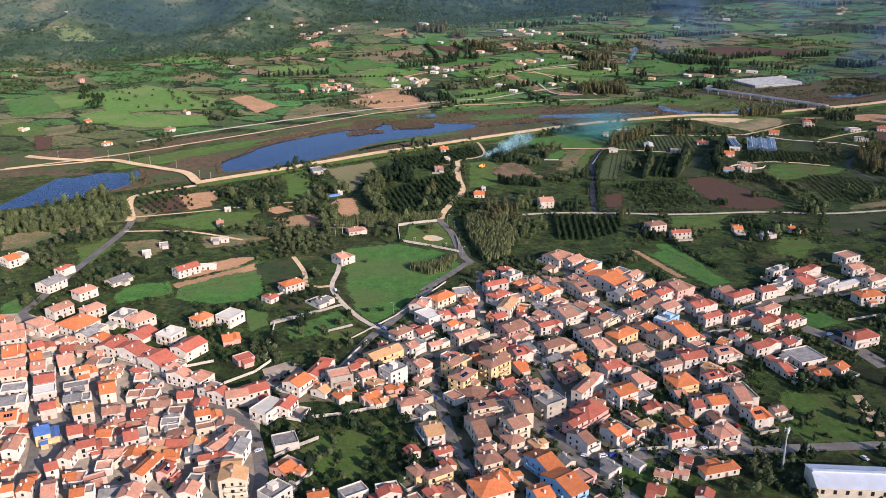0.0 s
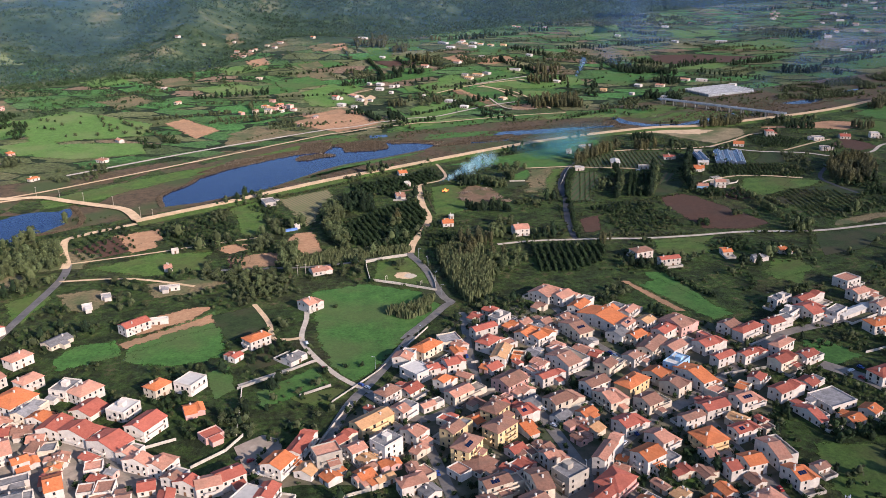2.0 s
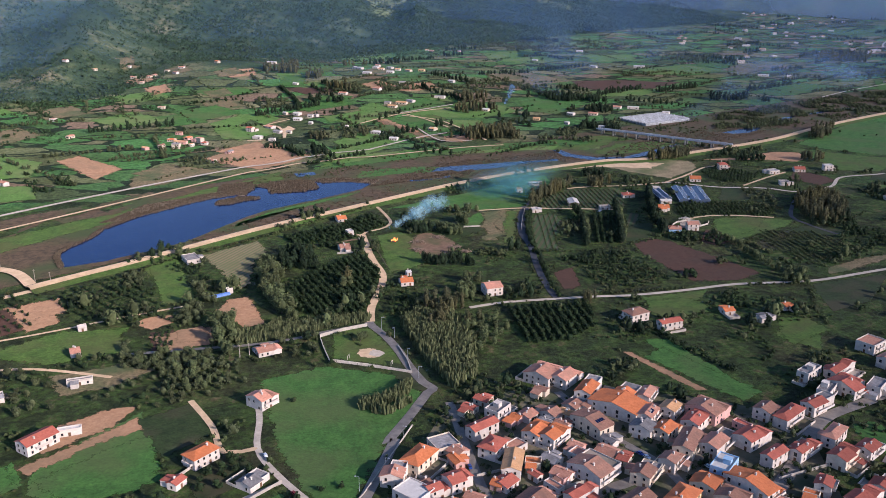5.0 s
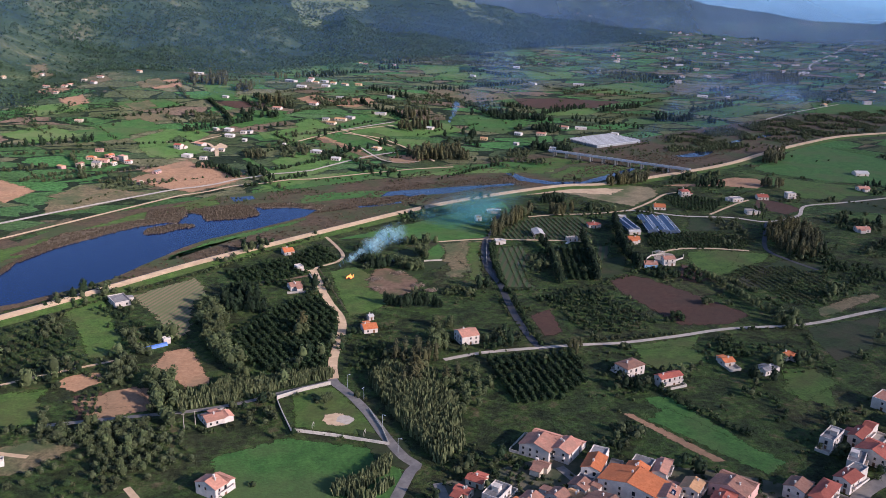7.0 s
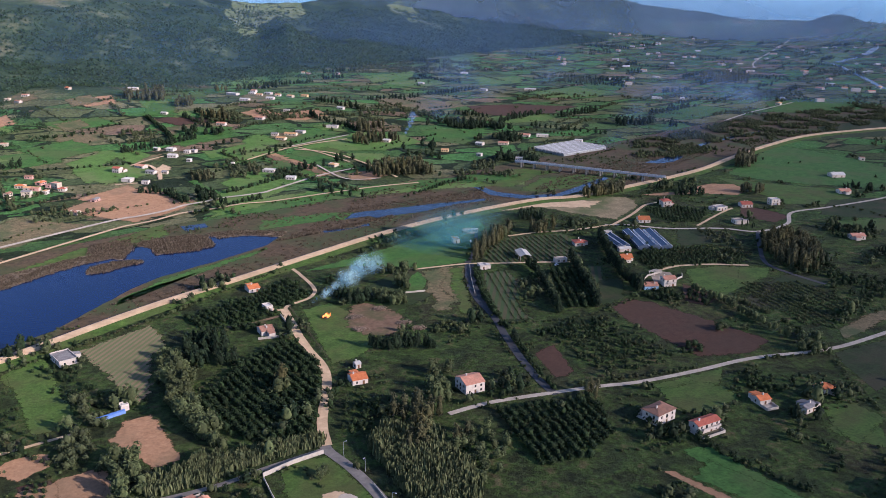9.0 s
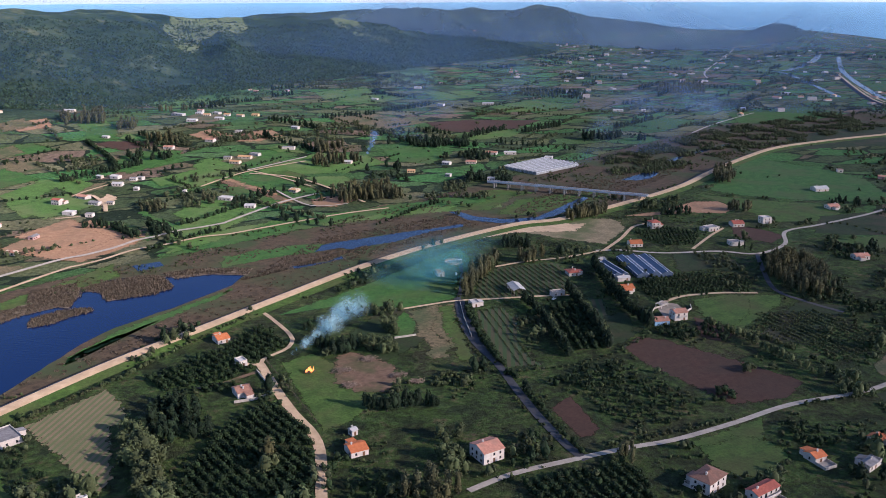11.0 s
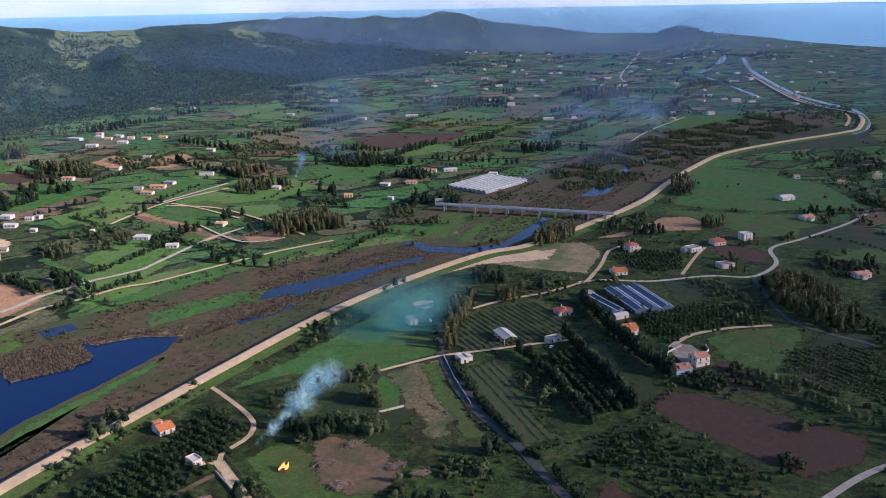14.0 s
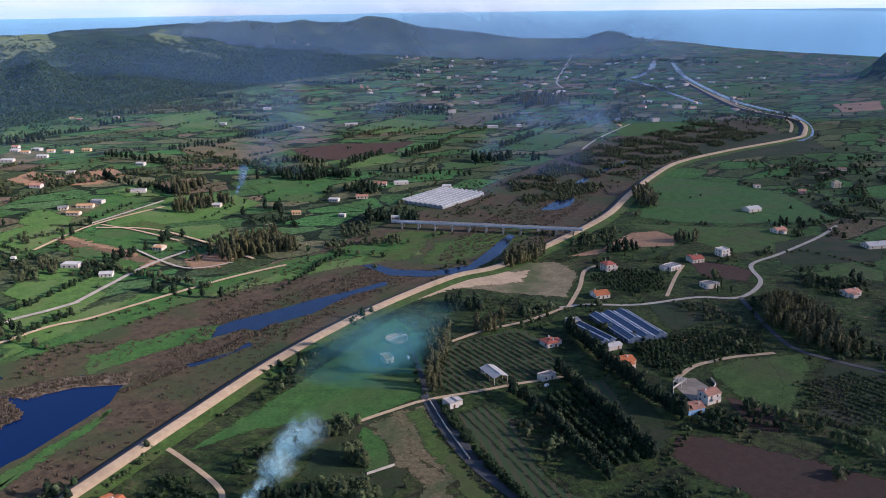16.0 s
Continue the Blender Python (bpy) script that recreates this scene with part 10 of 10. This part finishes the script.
def tarp_strip(x, y, rot):
    ob = new("tarpaulin")
    ob.matrix_world = pose(x, y, height(x, y), 0, 0, rot)
    tagged(ob, "blue plastic sheeting stretched over a low frame", "tarpaulin")
    bm = bmesh.new()
    n = 12
    rows = [[bm.verts.new(((i / n - 0.5) * 15, v, z + 0.12 * math.sin(i * 2.1 + v))) for v, z in ((-1.6, 0.1), (-1.2, 1.3), (0, 1.9), (1.2, 1.3), (1.6, 0.1))] for i in range(n + 1)]
    for a, b in zip(rows, rows[1:]):
        for j in range(4):
            bm.faces.new((a[j], b[j], b[j + 1], a[j + 1]))
    part("sheet", bm, ROOFS["u"][1], ob)
    for i in range(4):
        bm = bmesh.new()
        box(bm, i * 4.8 - 7.25, i * 4.8 - 7.15, -1.15, 1.15, -0.1, 1.2)
        part("frame", bm, BARK, ob)


def goal(x, y, rot):
    ob = new("goal")
    ob.matrix_world = pose(x, y, height(x, y) + 0.3, 0, 0, rot)
    tagged(ob, "small white metal goal frame on the grass", "goal")
    for u in (-1.5, 1.5):
        bm = bmesh.new()
        box(bm, u - 0.08, u + 0.08, -0.08, 0.08, -0.5, 2.0)
        part("post", bm, WALLS["w"][1], ob)
    bm = bmesh.new()
    box(bm, -1.58, 1.58, -0.08, 0.08, 2.0, 2.16)
    part("crossbar", bm, WALLS["w"][1], ob)


def pole(x, y):
    ob = new("utility_pole")
    ob.matrix_world = pose(x, y, height(x, y))
    tagged(ob, "tall pale pole standing in the garden", "pole")
    bm = bmesh.new()
    bmesh.ops.create_cone(bm, cap_ends=True, segments=8, radius1=0.2, radius2=0.12, depth=9, matrix=Matrix.Translation((0, 0, 4.3)))
    part("shaft", bm, CONCRETE, ob)
    bm = bmesh.new()
    box(bm, -0.9, 0.9, -0.07, 0.07, 8.2, 8.4)
    part("crossarm", bm, CONCRETE, ob)
bridge((347, 1182), (459, 1050))
glasshouse(320.2, 874.4, 48.4, 28.0, -107, 3, PANE, "row of blue-grey plastic greenhouses")
glasshouse(292.6, 878.8, 33.7, 11.8, -98, 2, PANE, "pair of small blue-grey plastic greenhouses")
glasshouse(455.1, 1252.7, 55.6, 78.7, -71, 9, MILKY, "block of white greenhouses beyond the river")
open_shed(203.4, 867.1, 16.5, 8.7, -101)
warehouse(159.5, 293.0, 15.3, 32.8, -95)
mast(136.6, 306.4)
street_lamp(85.2, 328.1)
street_lamp(77.5, 320.3)
street_lamp(92.5, 324.5)
street_lamp(111.2, 324.3)
street_lamp(67.7, 291.0)
street_lamp(-19.6, 476.8)
street_lamp(-32.4, 464.8)
street_lamp(-8.1, 501.9)
street_lamp(48.8, 411.6)
street_lamp(53.8, 357.3)
street_lamp(101.4, 322.2)
street_lamp(4.6, 614.8)
street_lamp(7.5, 584.6)
street_lamp(9.5, 560.9)
street_lamp(-1.0, 630.3)
car(64.5, 316.2, 20, "white", True)
car(68.9, 316.6, 20, "blue", True)
car(173.6, 313.4, -60, "white")
car(44.8, 335.9, -50, "blue")
car(47.9, 338.7, -60, "white")
car(83.4, 386.5, -60, "blue")
car(72.5, 375.2, 35, "white")
car(207.9, 432.2, 20, "white")
car(214.3, 434.9, -60, "blue")
car(214.1, 423.7, 20, "dark")
car(-86.8, 376.2, -50, "dark")
car(-81.5, 374.5, 35, "white")
car(-84.1, 330.1, 20, "dark")
car(-82.5, 322.1, 35, "white")
car(46.6, 413.0, -50, "white")
car(48.5, 397.7, -50, "white")
car(100.2, 320.5, 20, "white")
car(108.5, 321.7, 20, "white")
car(-92.2, 386.6, 35, "dark")
car(-86.9, 384.2, 35, "red")
car(218.7, 841.1, 20, "white")
car(181.4, 919.3, 70, "white", True)


def park_cars(count):
    """Cars at the kerbs of the village streets."""
    rng = random.Random(77)
    lanes = [line for line in ROADS[:24] if len(line) > 12 and max(p[1] for p in line) < 620]
    for _ in range(count):
        line = rng.choice(lanes)
        i = rng.randrange(2, len(line) - 3)
        (ax, ay), (bx, by) = line[i], line[i + 1]
        if ay > 500:
            continue
        k = math.hypot(bx - ax, by - ay)
        side = rng.choice((-1, 1)) * 1.7
        car(ax - (by - ay) / k * side, ay + (bx - ax) / k * side, math.degrees(math.atan2(by - ay, bx - ax)), rng.choice(("white", "white", "dark", "blue", "red", "white")))


park_cars(46)
garden_wall([(-38, 626), (-24, 632), (-9, 636)], 1.9, 0.5)
garden_wall([(-35, 592), (-16, 582), (7, 568)], 1.5, 0.4)
garden_wall([(7, 568), (7, 583), (5, 603)], 1.2, 0.3)
garden_wall([(-35, 592), (-37, 610), (-38, 624)], 1.2, 0.3)
garden_wall([(-102, 451), (-82, 464), (-64, 478)], 1.4, 0.3)
garden_wall([(-100, 454), (-98, 433), (-96, 406)], 1.3, 0.3)
garden_wall([(-70, 440), (-55, 449)], 1.3, 0.3)
garden_wall([(-111, 487), (-93, 508)], 1.4, 0.3)
garden_wall([(8, 430), (23, 434), (48, 438)], 1.6, 0.3)
garden_wall([(43, 447), (66, 452), (78, 460)], 1.6, 0.3)
garden_wall([(56, 412), (74, 418)], 1.3, 0.3)
garden_wall([(-75, 317), (-66, 326), (-58, 332)], 1.6, 0.3)
garden_wall([(-67, 349), (-51, 352), (-28, 360)], 1.5, 0.3)
garden_wall([(68, 320), (86, 322), (106, 324)], 1.4, 0.3)
garden_wall([(111, 322), (123, 324)], 1.4, 0.3)
garden_wall([(-59, 392), (-45, 429)], 1.3, 0.3)
garden_wall([(87, 341), (91, 334), (104, 320)], 1.2, 0.3)
garden_wall([(18, 465), (35, 468)], 1.3, 0.3)
garden_wall([(226, 451), (248, 458)], 1.3, 0.3)
garden_wall([(142, 436), (168, 441), (191, 444)], 1.4, 0.3)
garden_wall([(-112, 382), (-99, 394), (-93, 406)], 1.4, 0.3)
garden_wall([(-136, 400), (-123, 406)], 1.4, 0.3)
garden_wall([(158, 865), (147, 836), (137, 805)], 1.2, 0.3)
garden_wall([(93, 823), (107, 822)], 1.2, 0.3)
garden_wall([(-54, 432), (-31, 462), (-2, 513)], 0.9, 0.25)


def paling(pts, gap):
    """A field fence: separate posts with two thin rails."""
    ob = new("field_fence")
    x0, y0 = pts[0]
    ob.matrix_world = pose(x0, y0, 0)
    tagged(ob, "weathered post and rail fence along the dirt track", "fence")
    bm = bmesh.new()
    box(bm, -0.09, 0.09, -0.09, 0.09, -0.2, 1.5)
    post = to_mesh(bm, "post", BARK)
    line = spline(pts, gap)
    for x, y in line:
        part("post", post, None, ob).matrix_local = pose(x - x0, y - y0, 0.3)
    for z in (0.95, 1.5):
        bm = bmesh.new()
        for (ax, ay), (bx, by) in zip(line, line[1:]):
            v = box(bm, 0, math.hypot(bx - ax, by - ay), -0.03, 0.03, z - 0.05, z + 0.05)
            m = pose(ax - x0, ay - y0, 0.2, 0, 0, math.degrees(math.atan2(by - ay, bx - ax)))
            for p in v:
                p.co = m @ p.co
        part("rail", bm, BARK, ob)


paling([(13, 822), (14.5, 792), (16, 763), (17.5, 738)], 3.0)
PLUME = (28, 822)
FIRE = (31, 797)
FAR_PLUME = (282, 1384)
garden_wall([(-15, 777), (-5, 776), (4, 778)], 1.4, 0.4)
garden_wall([(5, 812), (6, 796), (6, 780)], 1.2, 0.3)
brush_pile(49, 790)
brush_pile(67, 799)
brush_pile(74, 771)
brush_pile(80, 760)
brush_pile(46, 770)
round_tank(193.1, 948.7)
MEADOW_HAZE = (136, 902)
garden_wall([(262, 790), (270, 797), (284, 800)], 1.2, 0.3)
garden_wall([(283, 782), (292, 786), (296, 792)], 1.3, 0.3)
pergola(276.9, 798.1, 20)
tarp_strip(-98.9, 705.8, 22)
goal(-2.1, 579.9, 65)
goal(-24.5, 592.6, 65)
for px, py in [(-384, 836), (-336, 840), (-311, 827), (-287, 816), (-257, 800), (-225, 763), (-213, 755)]:
    pole(px, py)
pole(-83.4, 605.2)
pole(-78.2, 606.4)


# ---- smoke, haze sheets and fire ----
def smoke_material(name, tint, density, scale):
    """Thin smoke, or aerial haze as tinted sheets: noise-broken cover that fades to nothing at each sheet's rim."""
    m = bpy.data.materials.new(name)
    m.use_nodes = True
    n, l = m.node_tree.nodes, m.node_tree.links
    n.remove(n["Principled BSDF"])
    uv = n.new("ShaderNodeUVMap")
    sub = n.new("ShaderNodeVectorMath")
    sub.operation = "SUBTRACT"
    sub.inputs[1].default_value = (0.5, 0.5, 0)
    l.new(uv.outputs[0], sub.inputs[0])
    ln = n.new("ShaderNodeVectorMath")
    ln.operation = "LENGTH"
    l.new(sub.outputs[0], ln.inputs[0])
    fall = n.new("ShaderNodeMapRange")
    fall.interpolation_type = "SMOOTHERSTEP"
    fall.inputs[1].default_value, fall.inputs[2].default_value = 0.5, 0.05
    fall.inputs[3].default_value, fall.inputs[4].default_value = 0.0, 1.0
    l.new(ln.outputs["Value"], fall.inputs[0])
    geo = n.new("ShaderNodeNewGeometry")
    t = n.new("ShaderNodeTexNoise")
    t.inputs["Scale"].default_value, t.inputs["Detail"].default_value, t.inputs["Distortion"].default_value = scale, 5, 0.8
    l.new(geo.outputs["Position"], t.inputs["Vector"])
    k = n.new("ShaderNodeMapRange")
    k.inputs[1].default_value, k.inputs[2].default_value = 0.28, 0.62
    l.new(t.outputs[0], k.inputs[0])
    mul = n.new("ShaderNodeMath")
    mul.operation = "MULTIPLY"
    l.new(fall.outputs[0], mul.inputs[0])
    l.new(k.outputs[0], mul.inputs[1])
    mul2 = n.new("ShaderNodeMath")
    mul2.operation = "MULTIPLY"
    mul2.inputs[1].default_value = density
    l.new(mul.outputs[0], mul2.inputs[0])
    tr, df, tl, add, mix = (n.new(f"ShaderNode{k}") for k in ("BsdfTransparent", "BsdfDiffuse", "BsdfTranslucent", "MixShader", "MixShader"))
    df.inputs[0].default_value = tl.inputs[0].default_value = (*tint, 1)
    l.new(df.outputs[0], add.inputs[1])
    l.new(tl.outputs[0], add.inputs[2])
    l.new(mul2.outputs[0], mix.inputs[0])
    l.new(tr.outputs[0], mix.inputs[1])
    l.new(add.outputs[0], mix.inputs[2])
    l.new(mix.outputs[0], n["Material Output"].inputs[0])
    return m


def smoke_plume(base, drift, wisps, material, label, seed, flat=1.0):
    """Overlapping curled sheets of smoke that widen as they rise and drift."""
    rng = random.Random(seed)
    ob = new("smoke_plume")
    ob.matrix_world = pose(base[0], base[1], height(*base))
    tagged(ob, label, "smoke")
    for i in range(wisps):
        u = (i + 0.5) / wisps
        wide = drift[3] + (drift[4] - drift[3]) * u
        c = Vector((drift[0] * u, drift[1] * u, drift[2] * u ** 0.8)) + Vector((rng.gauss(0, 0.12), rng.gauss(0, 0.12), 0)) * wide
        turn = pose(*c, rng.uniform(-18, 6), rng.uniform(-25, 25), -28 + rng.uniform(-30, 30))
        n = 6
        bm = bmesh.new()
        layer = bm.loops.layers.uv.new("UVMap")
        grid = [[bm.verts.new(turn @ Vector(((a / n - 0.5) * wide, wide * 0.18 * math.sin(3 * a / n + i) * math.cos(2.4 * b / n), ((b / n - 0.5) * wide * 0.9 + wide * 0.25) * flat))) for a in range(n + 1)] for b in range(n + 1)]
        for b in range(n):
            for a in range(n):
                f = bm.faces.new((grid[b][a], grid[b][a + 1], grid[b + 1][a + 1], grid[b + 1][a]))
                for loop, (s, t) in zip(f.loops, ((a, b), (a + 1, b), (a + 1, b + 1), (a, b + 1))):
                    loop[layer].uv = (s / n, t / n)
        part("wisp", bm, material, ob)


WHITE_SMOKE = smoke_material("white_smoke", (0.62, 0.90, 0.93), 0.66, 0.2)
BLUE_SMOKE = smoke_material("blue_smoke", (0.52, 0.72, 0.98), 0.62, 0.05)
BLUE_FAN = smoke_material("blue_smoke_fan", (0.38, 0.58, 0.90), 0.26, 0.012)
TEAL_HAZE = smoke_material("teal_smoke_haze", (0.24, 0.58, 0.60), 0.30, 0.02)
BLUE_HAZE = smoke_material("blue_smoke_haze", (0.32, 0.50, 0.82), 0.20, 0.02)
smoke_plume(PLUME, (46, 26, 11, 4, 24), 16, WHITE_SMOKE, "white-blue smoke drifting from a bonfire", 3)
smoke_plume(MEADOW_HAZE, (44, 34, 8, 80, 140), 6, TEAL_HAZE, "thin blue-green smoke haze over the meadow", 5, 0.32)
smoke_plume(FAR_PLUME, (15, 9, 24, 6, 18), 7, BLUE_SMOKE, "blue-white column of smoke from a far field", 7)
smoke_plume((FAR_PLUME[0] + 14, FAR_PLUME[1] + 8), (110, 74, 58, 50, 150), 2, BLUE_FAN, "thin blue fan of smoke over a far field", 8)
# Diffuse haze past the bridge, added as bluish sheets that lighten the river bed.
smoke_plume((470, 1190), (420, 300, 18, 130, 270), 5, BLUE_HAZE, "low bluish sheets for the haze along the river", 10, 0.4)
smoke_plume((FAR_PLUME[0] + 30, FAR_PLUME[1] + 40), (340, 260, 30, 90, 260), 3, BLUE_HAZE, "wide veil of thin blue smoke over the valley", 9, 0.45)


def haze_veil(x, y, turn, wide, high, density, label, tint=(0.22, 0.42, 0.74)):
    """A broad, very thin tinted sheet across the valley that stands in for aerial haze."""
    ob = new("haze_sheet")
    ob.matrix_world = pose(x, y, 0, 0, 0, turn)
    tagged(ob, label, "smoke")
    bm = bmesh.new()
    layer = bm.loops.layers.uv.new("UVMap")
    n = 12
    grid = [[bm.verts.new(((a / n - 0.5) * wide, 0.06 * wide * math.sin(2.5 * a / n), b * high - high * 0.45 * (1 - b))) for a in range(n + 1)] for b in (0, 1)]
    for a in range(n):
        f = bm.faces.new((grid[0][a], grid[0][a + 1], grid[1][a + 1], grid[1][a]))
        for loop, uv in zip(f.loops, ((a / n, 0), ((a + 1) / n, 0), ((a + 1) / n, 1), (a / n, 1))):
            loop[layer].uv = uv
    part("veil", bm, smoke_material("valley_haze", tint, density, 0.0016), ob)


# Sheets added to lighten and blue the distance as air haze would.
haze_veil(900, 1450, -35, 2600, 230, 0.26, "bluish sheet standing in for aerial haze over the valley", (0.24, 0.40, 0.70))
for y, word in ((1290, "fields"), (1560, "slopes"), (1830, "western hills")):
    haze_veil(-420, y, 14, 3200, 340, 0.075, f"bluish aerial haze sheet before the {word}")
haze_veil(900, 2150, -35, 4200, 210, 0.25, "bluish sheet standing in for aerial haze before the hills", (0.28, 0.44, 0.72))
haze_veil(1500, 2900, -33, 4600, 310, 0.5, "pale bluish aerial haze sheet over the far plain", (0.40, 0.52, 0.70))


def bonfire(x, y):
    rng = random.Random(4)
    ob = new("bonfire")
    ob.matrix_world = pose(x, y, 0.3)
    tagged(ob, "burning heap of brushwood with orange flames", "bonfire")
    bm = bmesh.new()
    for _ in range(40):
        m = pose(rng.gauss(0, 1.3), rng.gauss(0, 1.0), rng.uniform(0.1, 0.9), rng.uniform(-25, 25), rng.uniform(-30, 30), rng.uniform(0, 360))
        for p in box(bm, -1.1, 1.1, -0.08, 0.08, -0.08, 0.08):
            p.co = m @ p.co
    part("brushwood", bm, BARK, ob)
    flame = bpy.data.materials.new("flame")
    flame.use_nodes = True
    b = flame.node_tree.nodes["Principled BSDF"]
    b.inputs["Base Color"].default_value = (0.8, 0.2, 0.03, 1)
    b.inputs["Emission Color"].default_value, b.inputs["Emission Strength"].default_value = (1.0, 0.26, 0.04, 1), 2.6
    for _ in range(9):
        bm = bmesh.new()
        tall, r = rng.uniform(1.2, 3.0), rng.uniform(0.4, 0.8)
        cx, cy = rng.gauss(0, 1.1), rng.gauss(0, 0.8)
        rings = []
        for z, k in ((0, 0.7), (0.3, 1.0), (0.65, 0.55), (0.9, 0.15)):
            rings.append([bm.verts.new((cx + math.cos(a) * r * k * rng.uniform(0.7, 1.2) + z * 0.5, cy + math.sin(a) * r * k * rng.uniform(0.7, 1.2), z * tall + 0.4)) for a in (0, 1.26, 2.51, 3.77, 5.03)])
        for p, q in zip(rings, rings[1:]):
            for i in range(5):
                bm.faces.new((p[i], p[(i + 1) % 5], q[(i + 1) % 5], q[i]))
        bm.faces.new(rings[-1])
        part("flame", bm, flame, ob)


bonfire(*FIRE)
